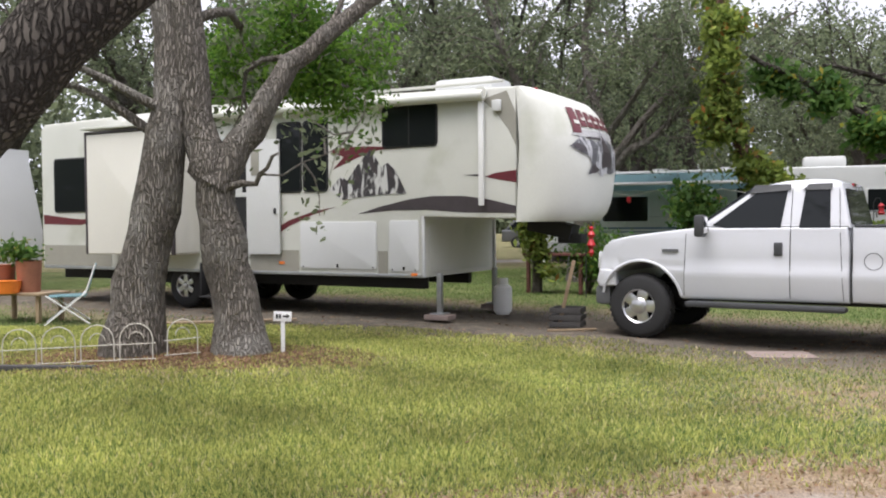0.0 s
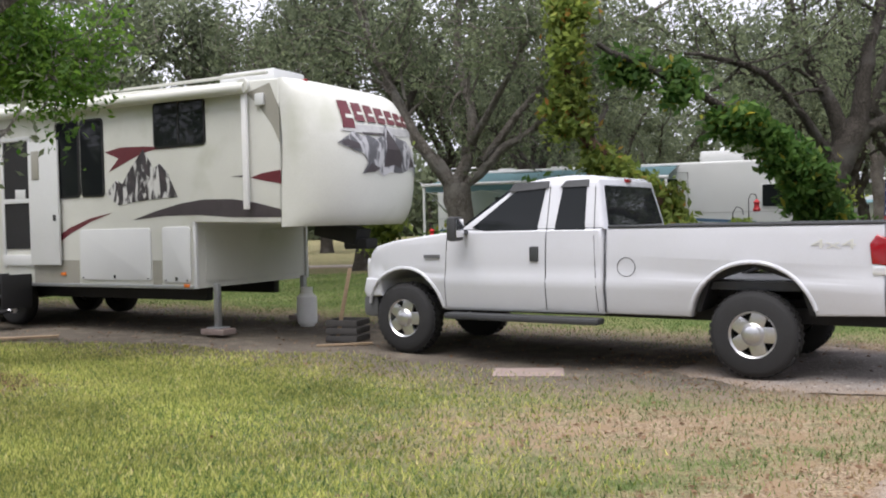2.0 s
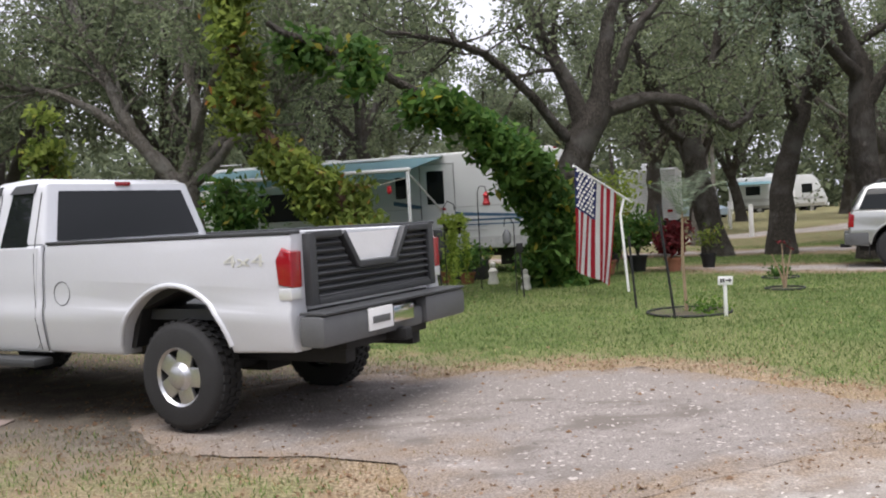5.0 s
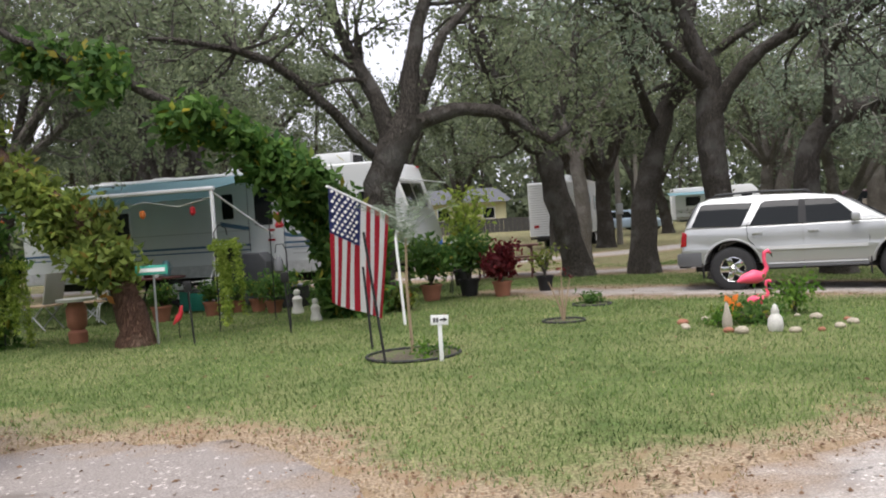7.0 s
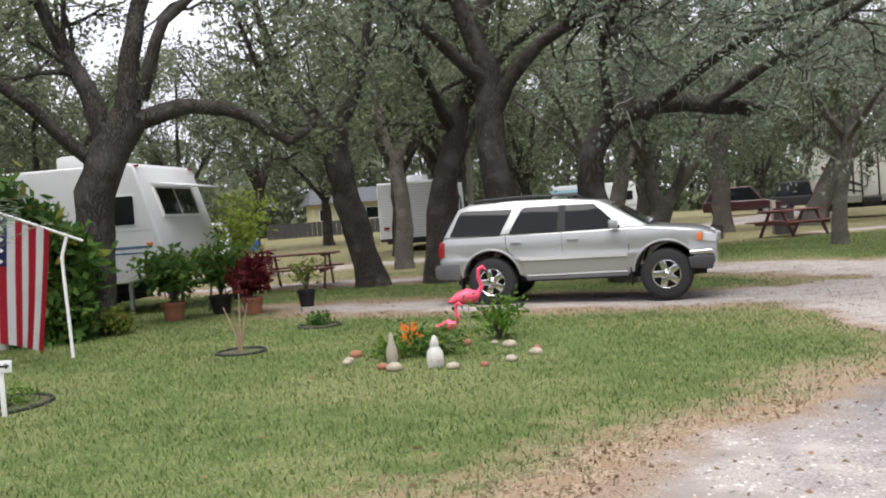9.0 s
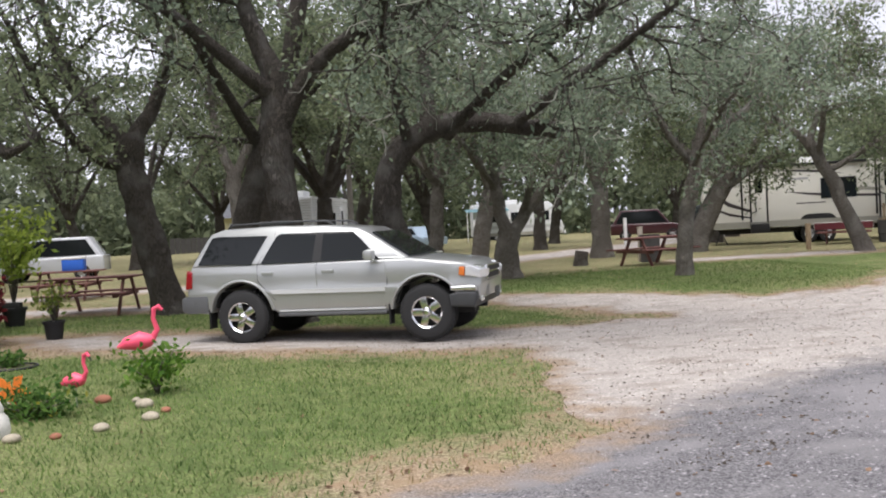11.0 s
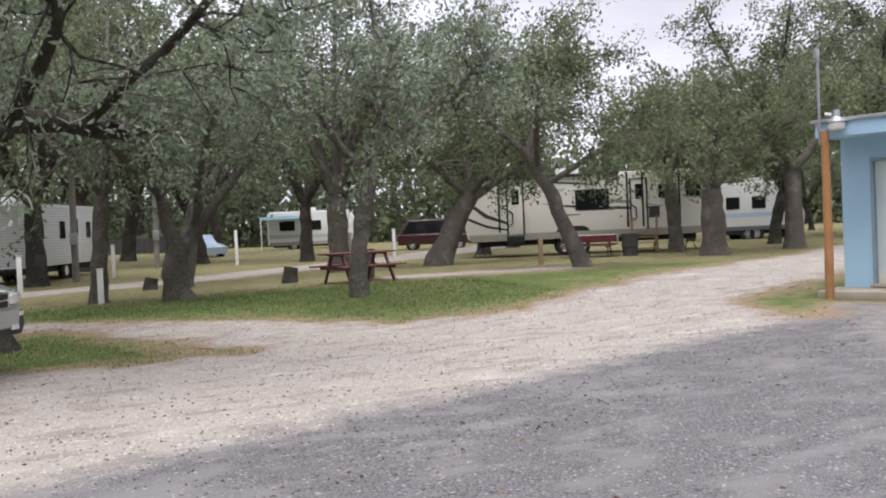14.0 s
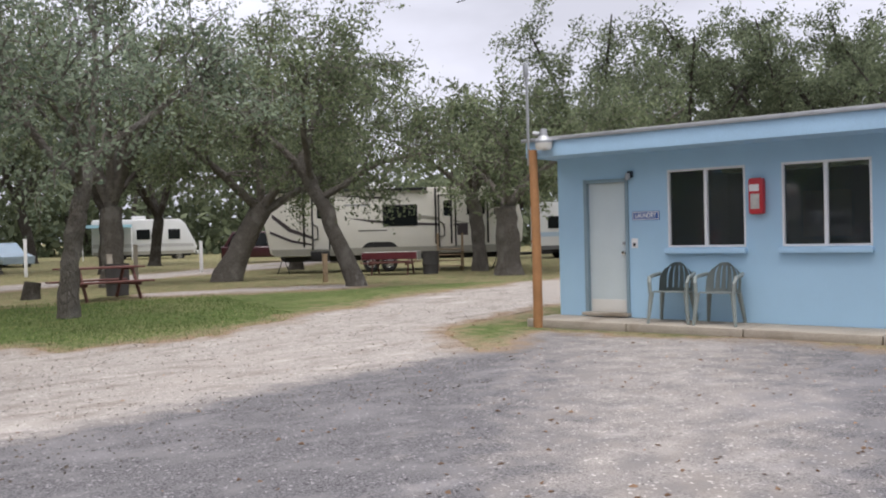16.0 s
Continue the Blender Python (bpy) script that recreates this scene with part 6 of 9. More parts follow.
    part("roof_edge", boxes(((-3.0, 0.03, 3.36), (6.6, 0.05, 0.04)), bevel=0.01), FIBRE, g)
    # slide-out room
    sl = new("slide_out")
    sl.parent = g
    part("room_box", prism(rounded(-7.30, 0.92, -5.28, 2.98, 0.05), -0.62, 0.0, (), None, 0.02), CREAM, sl, "pale ribbed slide-out room")
    part("rim", boxes(((-5.29, -0.60, 1.95), (0.05, 0.06, 2.06)), ((-7.29, -0.60, 1.95), (0.05, 0.06, 2.06)), ((-6.29, -0.60, 2.98), (2.05, 0.06, 0.05)), bevel=0.01), CHARCOAL, sl)
    part("slide_awning", boxes(((-6.29, -0.36, 3.06), (2.1, 0.66, 0.05)), bevel=0.015), FIBRE, sl)
    # nose underside, legs, pin box
    part("front_wall_trim", boxes(((-0.985, 1.22, 1.49), (0.05, 2.44, 0.05)), ((-0.985, 0.03, 1.05), (0.05, 0.05, 0.86)), ((-0.985, W - 0.03, 1.05), (0.05, 0.05, 0.86)), bevel=0.01), FIBRE_CLEAN, g)
    part("front_wall_panel", boxes(((-0.992, 1.22, 1.04), (0.012, 2.0, 0.68)), bevel=0.004), FIBRE, g)
    for y in (0.28, W - 0.28):
        leg = new("landing_leg")
        leg.parent = g
        part("post", boxes(((-0.86, y, 0.38), (0.075, 0.075, 0.58)), bevel=0.01), STEEL, leg)
        part("foot", boxes(((-0.86, y, 0.08), (0.22, 0.22, 0.02)), bevel=0.004), STEEL, leg)
        part("block", boxes(((-0.86, y, 0.03), (0.40, 0.26, 0.075)), bevel=0.01), BRICK_RED, leg, "red-brown paver under the leg")
    part("pin_box", boxes(((0.55, 1.22, 1.33), (0.7, 0.34, 0.22), (0, 12, 0)), ((0.85, 1.22, 1.17), (0.36, 0.28, 0.14)), bevel=0.02), BLACK, g)
    part("under_frame", boxes(((-5.2, 0.5, 0.52), (8.0, 0.12, 0.2)), ((-5.2, 1.94, 0.52), (8.0, 0.12, 0.2)), ((-6.0, 1.2, 0.45), (2.0, 1.2, 0.16)), bevel=0.01), BLACK, g)
    for x in (-5.75, -4.9):
        for s, y in ((-1, 0.22), (1, W - 0.22)):
            wheel(g, x, y, 0.37, 0.36, 0.22, 0.2, s, 6, 0.06, ALLOY, 0.09)
    st = new("entry_steps")
    st.parent = g
    part("step_frame", boxes(((-4.8, -0.26, 0.55), (0.03, 0.5, 0.5), (0, 0, 0)), ((-4.28, -0.26, 0.55), (0.03, 0.5, 0.5)), bevel=0.006), BLACK, st)
    for i in range(3):
        part("tread", boxes(((-4.54, -0.12 - 0.16 * i, 0.68 - 0.21 * i), (0.54, 0.22, 0.03)), bevel=0.008), BLACK, st)
    # the front cap's faded lettering and range, as bars and shards that follow the cap
    def cap_point(v, z, off):
        s = (v - W / 2) / (W / 2 + 0.012)
        c = max(0.0, 1 - abs(s) ** 2.8) ** (1 / 2.3)
        u0 = lerp([(1.42, 0.50), (2.5, 0.55), (3.27, 0.50)], z)
        return Vector((u0 + max(lerp(nose, z), 0.02) * c + off, v - off * 0.6 * (1 if s < 0 else -1), z + off * 0.25))

    def on_cap(name, poly, material, off, label=""):
        bm = bmesh.new()
        vs = [bm.verts.new((v, z, 0)) for v, z in poly]
        bm.faces.new(vs)
        lo, hi = min(p[0] for p in poly), max(p[0] for p in poly)
        zl, zh = min(p[1] for p in poly), max(p[1] for p in poly)
        for k in range(1, int((hi - lo) / 0.06) + 1):
            bmesh.ops.bisect_plane(bm, geom=bm.verts[:] + bm.edges[:] + bm.faces[:], plane_co=(lo + k * 0.06, 0, 0), plane_no=(1, 0, 0))
        for k in range(1, int((zh - zl) / 0.08) + 1):
            bmesh.ops.bisect_plane(bm, geom=bm.verts[:] + bm.edges[:] + bm.faces[:], plane_co=(0, zl + k * 0.08, 0), plane_no=(0, 1, 0))
        for v in bm.verts:
            v.co = cap_point(v.co.x, v.co.y, off)
        bmesh.ops.solidify(bm, geom=bm.faces[:], thickness=0.003)
        part(name, bm, material, g, label, 0)

    # a row of slanted burgundy blocks, the first one taller, with a pale bar across each
    v0 = 0.42
    for i in range(7):
        a, wide, rise = v0 + i * 0.235, 0.185, 0.012 * i
        zb, zt = (2.64 if i == 0 else 2.74) + rise * 0.3, 3.0 - 0.012 * i
        on_cap("lettering_block", [(a, zb), (a + wide, zb), (a + wide + 0.05, zt), (a + 0.06, zt)], BURGUNDY, 0.012)
        on_cap("lettering_gap", [(a + 0.085, zb + (zt - zb) * 0.36), (a + wide + 0.03, zb + (zt - zb) * 0.36), (a + wide + 0.04, zb + (zt - zb) * 0.50), (a + 0.095, zb + (zt - zb) * 0.50)], FIBRE, 0.016)
    on_cap("pale_halo", [(0.36, 2.60), (0.5, 2.68), (2.05, 2.72), (2.12, 2.66), (1.7, 2.6), (0.9, 2.58)], SILVER_VINYL, 0.009, "pale grey band under the blocks")
    on_cap("peak_decal", [(0.30, 2.44), (0.42, 2.52), (0.55, 2.60), (0.66, 2.54), (0.80, 2.56), (0.95, 2.52), (1.14, 2.58), (1.26, 2.74), (1.38, 2.62), (1.52, 2.56), (1.7, 2.54), (1.86, 2.44), (2.0, 2.26), (2.04, 2.04), (1.92, 2.14), (1.7, 2.16), (1.5, 2.10), (1.2, 2.10), (1.04, 2.04), (0.92, 2.12), (0.62, 2.06), (0.74, 2.2), (0.66, 2.32), (0.5, 2.36)], CAP_PEAKS, 0.012, "grey and silver printed mountain range")
    for p in ([(0.33, 2.45), (0.44, 2.49), (0.6, 2.44), (0.62, 2.38), (0.48, 2.38)], [(1.06, 2.16), (1.18, 2.5), (1.26, 2.68), (1.38, 2.52), (1.52, 2.3), (1.46, 2.16), (1.3, 2.2)], [(0.66, 2.08), (0.8, 2.2), (0.98, 2.14), (0.85, 2.09)], [(1.7, 2.18), (1.8, 2.34), (2.0, 2.12), (1.9, 2.2)], [(0.7, 2.59), (1.2, 2.61), (1.2, 2.585), (0.7, 2.57)]):
        on_cap("peak_shade", p, CHARCOAL, 0.016)
    return g


fifth_wheel()


# ---- laundry house ----
def laundry():
    m = pose(32.73, 17.87, 0.03, 0, 0, -68.95)  # local x along the front wall, y into the house
    L, D, H, T = 11.0, 6.5, 2.50, 0.2
    g = thing("laundry_house", m, "light blue painted block laundry house with flat roof", "house")
    holes = [(0.46, 1.20, 0.10, 2.14), (1.81, 2.94, 1.11, 2.22), (3.42, 4.53, 1.11, 2.22)]
    # front wall built round its openings
    prev = 0.0
    bm = bmesh.new()
    for x0, x1, z0, z1 in holes:
        box(bm, ((prev + x0) / 2, T / 2, H / 2), (x0 - prev, T, H))
        box(bm, ((x0 + x1) / 2, T / 2, z0 / 2), (x1 - x0, T, z0))
        box(bm, ((x0 + x1) / 2, T / 2, (z1 + H) / 2), (x1 - x0, T, H - z1))
        prev = x1
    box(bm, ((prev + L) / 2, T / 2, H / 2), (L - prev, T, H))
    bmesh.ops.remove_doubles(bm, verts=bm.verts[:], dist=0.0005)
    part("front_wall", bm, BLUE_WALL, g, smooth=0)
    part("side_wall", boxes(((T / 2, D / 2 + T / 2, H / 2), (T, D - T, H))), BLUE_WALL, g, smooth=0)
    part("side_wall", boxes(((L - T / 2, D / 2 + T / 2, H / 2), (T, D - T, H))), BLUE_WALL, g, smooth=0)
    part("back_wall", boxes(((L / 2, D + T / 2, H / 2), (L, T, H))), BLUE_WALL, g, smooth=0)
    part("inner_floor", boxes(((L / 2, D / 2, 0.05), (L - 0.5, D - 0.3, 0.1))), CONCRETE, g, smooth=0)
    part("soffit", boxes(((L / 2, -0.38, 2.515), (L + 0.06, 0.76, 0.03))), BLUE_TRIM, g, smooth=0)
    part("fascia", boxes(((L / 2, -0.77, 2.60), (L + 0.12, 0.04, 0.235)), bevel=0.006), BLUE_TRIM, g)
    part("side_fascia", boxes(((-0.042, D / 2 - 0.26, 2.60), (0.04, D + 0.97, 0.235)), bevel=0.006), BLUE_TRIM, g)
    part("roof", boxes(((L / 2, D / 2 - 0.27, 2.745), (L + 0.24, D + 1.1, 0.045)), bevel=0.012), ROOFING, g, "grey flat roof with a metal edge")
    part("drip_edge", boxes(((L / 2, -0.825, 2.732), (L + 0.24, 0.02, 0.05)), bevel=0.004), STEEL, g)
    d = new("door")
    d.parent = g
    part("door_frame", boxes(((0.485, 0.03, 1.12), (0.05, 0.12, 2.06)), ((1.175, 0.03, 1.12), (0.05, 0.12, 2.06)), ((0.83, 0.03, 2.115), (0.74, 0.12, 0.05)), bevel=0.006), FRAME_PAINT, d, "grey-blue painted frame")
    part("door_leaf", boxes(((0.83, 0.075, 1.11), (0.64, 0.045, 1.96)), bevel=0.006), DOOR_PAINT, d)
    part("kick_plate", boxes(((0.83, 0.049, 0.24), (0.60, 0.006, 0.20)), bevel=0.002), CREAM, d, "scuffed cream kick plate")
    part("door_knob", lathe(bmesh.new(), [(0.001, -0.02), (0.03, -0.015), (0.034, 0.005), (0.015, 0.02), (0.015, 0.05)], 16, "y", (1.10, 0.01, 1.04)), CHROME, d)
    part("deadbolt", lathe(bmesh.new(), [(0.001, 0.0), (0.022, 0.0), (0.024, 0.05)], 16, "y", (1.10, 0.01, 1.18)), STEEL, d)
    part("threshold", boxes(((0.83, -0.02, 0.125), (0.76, 0.24, 0.05)), bevel=0.01), CONCRETE, d)
    for x0, x1, z0, z1 in holes[1:]:
        w = new("window")
        w.parent = g
        c = (x0 + x1) / 2
        part("window_frame", boxes(((x0 + 0.015, 0.05, (z0 + z1) / 2), (0.03, 0.09, z1 - z0)), ((x1 - 0.015, 0.05, (z0 + z1) / 2), (0.03, 0.09, z1 - z0)), ((c, 0.05, z0 + 0.015), (x1 - x0, 0.09, 0.03)), ((c, 0.05, z1 - 0.015), (x1 - x0, 0.09, 0.03)), bevel=0.004), SIGN_WHITE, w)
        part("mullion", boxes(((c, 0.04, (z0 + z1) / 2), (0.05, 0.06, z1 - z0 - 0.06)), bevel=0.004), SIGN_WHITE, w)
        for k in (-1, 1):
            part("pane", boxes(((c + k * (x1 - x0) / 4, 0.06, (z0 + z1) / 2), ((x1 - x0) / 2 - 0.05, 0.006, z1 - z0 - 0.07))), SEE_THROUGH, w, smooth=0)
        part("window_sill", boxes(((c, -0.05, z0 - 0.045), (x1 - x0 + 0.04, 0.10, 0.075)), bevel=0.012), BLUE_TRIM, w)
    # what shows dimly inside
    part("inner_window", boxes(((2.2, D - 0.03, 1.6), (0.9, 0.04, 0.9)), bevel=0.005), SIGN_WHITE, g)
    part("machine_row", boxes(((3.9, 1.6, 0.62), (0.7, 0.7, 1.0)), ((4.7, 1.6, 0.62), (0.7, 0.7, 1.0)), bevel=0.03), SIGN_WHITE, g, "white washing machines")
    lamp = new("wall_lamp")
    lamp.parent = g
    part("lamp_base", boxes(((1.245, -0.03, 2.19), (0.08, 0.06, 0.10)), bevel=0.015), BLACK, lamp)
    part("lamp_head", lathe(bmesh.new(), [(0.001, 0.05), (0.03, 0.045), (0.042, 0.0), (0.038, -0.05)], 16, "z", (1.24, -0.095, 2.16)), STEEL, lamp)
    sw = new("switch_plate")
    sw.parent = g
    part("plate", boxes(((1.29, -0.006, 1.18), (0.10, 0.012, 0.14)), bevel=0.003), SIGN_WHITE, sw)
    part("lever", boxes(((1.29, -0.02, 1.16), (0.03, 0.03, 0.05)), bevel=0.004), BLACK, sw)
    s = new("wall_sign")
    s.parent = g
    s["label"] = "blue sign with the white word LAUNDRY"
    part("sign_plate", boxes(((1.475, -0.008, 1.58), (0.43, 0.012, 0.13)), bevel=0.003), SIGN_BLUE, s)
    part("sign_border", boxes(((1.475, -0.015, 1.632), (0.40, 0.004, 0.011)), ((1.475, -0.015, 1.528), (0.40, 0.004, 0.011)), ((1.275, -0.015, 1.58), (0.011, 0.004, 0.115)), ((1.675, -0.015, 1.58), (0.011, 0.004, 0.115))), SIGN_WHITE, s, smooth=0)
    t = new("lettering", bpy.data.curves.new("lettering", "FONT"))
    t.data.body, t.data.size, t.data.align_x, t.data.align_y, t.data.extrude = "LAUNDRY", 0.094, "CENTER", "CENTER", 0.001
    t.data.offset = 0.0028
    t.data.materials.append(SIGN_WHITE)
    t.parent, t.matrix_basis = s, pose(1.475, -0.0165, 1.58, 90, 0, 0)
    t.scale = (0.76, 1, 1)
    e = new("extinguisher_cabinet")
    e.parent = g
    e["label"] = "red fire extinguisher cover with white labels"
    part("cover", boxes(((3.12, -0.07, 1.79), (0.21, 0.13, 0.49)), bevel=0.05), RED_PAINT, e)
    part("cover_label", boxes(((3.105, -0.138, 1.90), (0.13, 0.006, 0.09)), bevel=0.002), SIGN_WHITE, e)
    part("cover_label", boxes(((3.115, -0.138, 1.72), (0.12, 0.006, 0.20)), bevel=0.002), PLASTER, e)
    # slab
    s2 = thing("concrete_slab", m, "worn concrete walkway slab along the laundry wall", "walkway", "", "structure")
    n = 7
    for i in range(n):
        part("slab", boxes(((-0.12 + 0.82 + i * 1.64, -0.40, 0.02), (1.63, 0.78, 0.13)), bevel=0.02), CONCRETE, s2)
    return m


LAUNDRY = laundry()


def plastic_chair(m):
    g = thing("plastic_chair", m, "grey-green moulded plastic garden armchair against the blue wall", "chair", "chairs by the laundry")
    part("seat", prism([(-0.20, 0.40), (0.22, 0.425), (0.22, 0.445), (-0.20, 0.42)], -0.22, 0.22, (), None, 0.008), CHAIR_PLASTIC, g)
    back = bmesh.new()
    rows = []
    for j in range(9):
        f = j / 8
        row = []
        for i in range(25):
            a = -1 + 2 * i / 24
            w = 0.235 * math.sqrt(max(0.05, 1 - max(0, f - 0.45) ** 2 * 2.6))
            row.append(back.verts.new((-0.20 - 0.10 * f + 0.05 * a * a, a * w, 0.42 + 0.40 * f - 0.05 * abs(a) ** 3 * f)))
        rows.append(row)
    for j in range(8):
        for i in range(24):
            if 1 <= j <= 6 and i % 4 == 1 and 2 < i < 22:
                continue
            back.faces.new((rows[j][i], rows[j][i + 1], rows[j + 1][i + 1], rows[j + 1][i]))
    bmesh.ops.solidify(back, geom=back.faces[:], thickness=0.012)
    part("backrest", back, CHAIR_PLASTIC, g)
    for s in (-1, 1):
        part("armrest", tube(bmesh.new(), [(-0.24, s * 0.24, 0.66), (0.0, s * 0.28, 0.645), (0.20, s * 0.27, 0.63), (0.26, s * 0.255, 0.56), (0.25, s * 0.245, 0.41)], 0.027, 8), CHAIR_PLASTIC, g)
        part("front_leg", tube(bmesh.new(), [(0.23, s * 0.235, 0.43), (0.29, s * 0.275, 0.0)], [0.036, 0.022], 8), CHAIR_PLASTIC, g)
        part("back_leg", tube(bmesh.new(), [(-0.20, s * 0.20, 0.42), (-0.31, s * 0.25, 0.0)], [0.036, 0.022], 8), CHAIR_PLASTIC, g)
    return g


chair = plastic_chair(LAUNDRY @ pose(2.03, -0.36, 0.086, 0, 0, -80))
copy_thing(chair, LAUNDRY @ pose(2.70, -0.36, 0.086, 0, 0, -84))


def utility_pole():
    g = thing("utility_pole", pose(32.02, 17.5, lie(32, 17.5)), "weathered orange-brown wooden pole with conduit and floodlight", "pole")
    part("post", tube(bmesh.new(), [(0, 0, -0.1), (-0.02, -0.03, 1.2), (-0.10, -0.10, 2.62)], [0.072, 0.068, 0.06], 12), POLE_WOOD, g)
    part("conduit", tube(bmesh.new(), [(-0.12, -0.02, 2.4), (-0.13, -0.03, 3.0), (-0.15, -0.05, 3.85)], 0.022, 8), STEEL, g)
    part("meter_cap", boxes(((-0.16, -0.05, 3.78), (0.07, 0.06, 0.2)), bevel=0.015), STEEL, g)
    f = new("floodlight")
    f.parent = g
    part("lamp_neck", tube(bmesh.new(), [(-0.10, -0.12, 2.86), (-0.05, -0.2, 2.84)], 0.035, 8), STEEL, f)
    part("lamp_cap", lathe(bmesh.new(), [(0.001, 0.16), (0.05, 0.15), (0.06, 0.05), (0.13, -0.02), (0.13, -0.05)], 18, "z", (-0.02, -0.26, 2.76)), STEEL, f)
    part("lamp_globe", lathe(bmesh.new(), [(0.125, -0.05), (0.12, -0.12), (0.10, -0.15), (0.001, -0.16)], 18, "z", (-0.02, -0.26, 2.76)), CREAM, f)
    return g


utility_pole()


# ---- awning trailer on the planted lot ----
def camper_window(parent, x0, z0, x1, z1, y=0.0, nm="window", frame_mat=FIBRE_CLEAN):
    w = new(nm)
    w.parent = parent
    part("frame", prism(rounded(x0 - 0.03, z0 - 0.03, x1 + 0.03, z1 + 0.03, 0.05), y - 0.016, y + 0.01, (), None, 0.005), frame_mat, w)
    part("pane", prism(rounded(x0, z0, x1, z1, 0.035), y - 0.020, y), TINTED, w)
    return w


def awning_trailer():
    g = thing("travel_trailer", pose(11.5, 21.9, 0, 0, 0, -20), "white travel trailer with teal awning put out", "camper")
    g.scale = (1, 1, 0.94)
    W = 2.4
    body = [(-9.2, 0.62), (-0.75, 0.62), (-0.45, 0.70), (0.0, 1.15), (0.0, 1.28), (-0.46, 2.84), (-0.56, 2.93), (-9.1, 2.93), (-9.2, 2.8)]
    part("body", prism(body, 0, W, (), None, 0.04), FIBRE_CLEAN, g)
    part("lower_band", prism([(-9.18, 0.64), (-0.78, 0.64), (-0.42, 0.9), (-9.18, 0.9)], -0.005, 0.004), SILVER_VINYL, g)
    for z, h, mt in ((1.28, 0.05, BLUE_VINYL), (1.18, 0.03, BLUE_VINYL), (1.62, 0.02, SILVER_VINYL)):
        part("stripe", prism([(-9.15, z), (-0.22, z), (-0.2, z + h), (-9.15, z + h)], -0.006, 0.004), mt, g)
    part("swoosh", prism([(-4.2, 1.75), (-2.6, 1.42), (-1.2, 1.34), (-1.2, 1.40), (-2.6, 1.50), (-4.2, 1.85)], -0.006, 0.004), BLUE_VINYL, g)
    part("vent_lines", boxes(*[((-2.3, -0.006, 1.06 + 0.09 * i), (0.56, 0.012, 0.02)) for i in range(4)]), SILVER_VINYL, g, smooth=0)
    camper_window(g, -3.38, 1.72, -2.98, 2.52, nm="door_window")
    camper_window(g, -4.13, 1.90, -3.87, 2.46)
    part("door_panel", prism(rounded(-3.52, 0.8, -2.76, 2.66, 0.06), -0.012, 0.0), FIBRE_CLEAN, g)
    part("red_marker", boxes(((-3.03, -0.02, 1.38), (0.16, 0.02, 0.05)), bevel=0.005), RED_LENS, g)
    part("red_marker", boxes(((-3.03, -0.02, 1.60), (0.16, 0.02, 0.05)), bevel=0.005), RED_LENS, g)
    camper_window(g, -1.05, 1.75, -0.5, 2.3, nm="front_side_window")
    camper_window(g, -7.6, 1.5, -6.4, 2.2)
    part("door_seam", tube(bmesh.new(), [(-3.54, -0.008, 0.78), (-3.54, -0.008, 2.68), (-2.74, -0.008, 2.68), (-2.74, -0.008, 0.78)], 0.008, 4), GREY_TRIM, g)
    # front: window under its flap
    f = new("front_window")
    f.parent = g
    part("pane", boxes(((-0.265, 1.2, 2.18), (0.04, 1.5, 0.55), (0, -16.5, 0)), bevel=0.01), TINTED, f)
    part("frame", boxes(((-0.255, 0.45, 2.18), (0.06, 0.06, 0.62), (0, -16.5, 0)), ((-0.255, 1.2, 2.18), (0.05, 0.04, 0.58), (0, -16.5, 0)), ((-0.255, 1.95, 2.18), (0.06, 0.06, 0.62), (0, -16.5, 0)), ((-0.17, 1.2, 1.88), (0.06, 1.56, 0.05)), bevel=0.008), SIGN_WHITE, f)
    part("stone_guard", boxes(((-0.05, 1.2, 2.50), (0.62, 1.6, 0.03), (0, 10, 0)), bevel=0.01), FIBRE_CLEAN, f, "white stone guard flap lifted over the window")
    for x, y in ((-0.42, 0.12), (-0.42, W - 0.12)):
        part("marker_light", boxes(((-0.46, y, 2.88), (0.08, 0.06, 0.04)), bevel=0.01), RED_LENS, g)
    part("side_marker", boxes(((-0.25, -0.01, 1.36), (0.12, 0.02, 0.06)), bevel=0.005), AMBER, g)
    ac = new("roof_air_conditioner")
    ac.parent = g
    part("ac_shell", boxes(((-2.0, 1.2, 3.10), (1.05, 0.75, 0.32)), bevel=0.1), FIBRE_CLEAN, ac)
    part("ac_grille", boxes(*[((-1.46, 1.2 - 0.24 + 0.12 * i, 3.1), (0.02, 0.05, 0.18)) for i in range(5)]), BLACK, ac, smooth=0)
    for x in (-4.4, -6.2, -7.6):
        part("roof_vent", boxes(((x, 1.2, 2.98), (0.42, 0.42, 0.12)), bevel=0.04), FIBRE_CLEAN, g)
    part("ladder_rail", tube(bmesh.new(), [(-8.9, 0.3, 2.93), (-8.9, 0.3, 3.05), (-8.2, 0.3, 3.05), (-8.2, 0.3, 2.93)], 0.015, 6), STEEL, g)
    # awning
    a = new("awning")
    a.parent = g
    bm = prism([(-8.6, 2.84), (-3.0, 2.84), (-3.0, 2.855), (-8.6, 2.855)], -2.4, 0.0, (), lambda x, y, z: (x, y, z + 0.16 * y + 0.018 * math.sin(x * 3) * (1 + y / 2.4)), 0, xcuts=[-8.6 + 0.3 * i for i in range(1, 19)])
    part("fabric", bm, TEAL_FABRIC, a, "faded teal awning cloth")
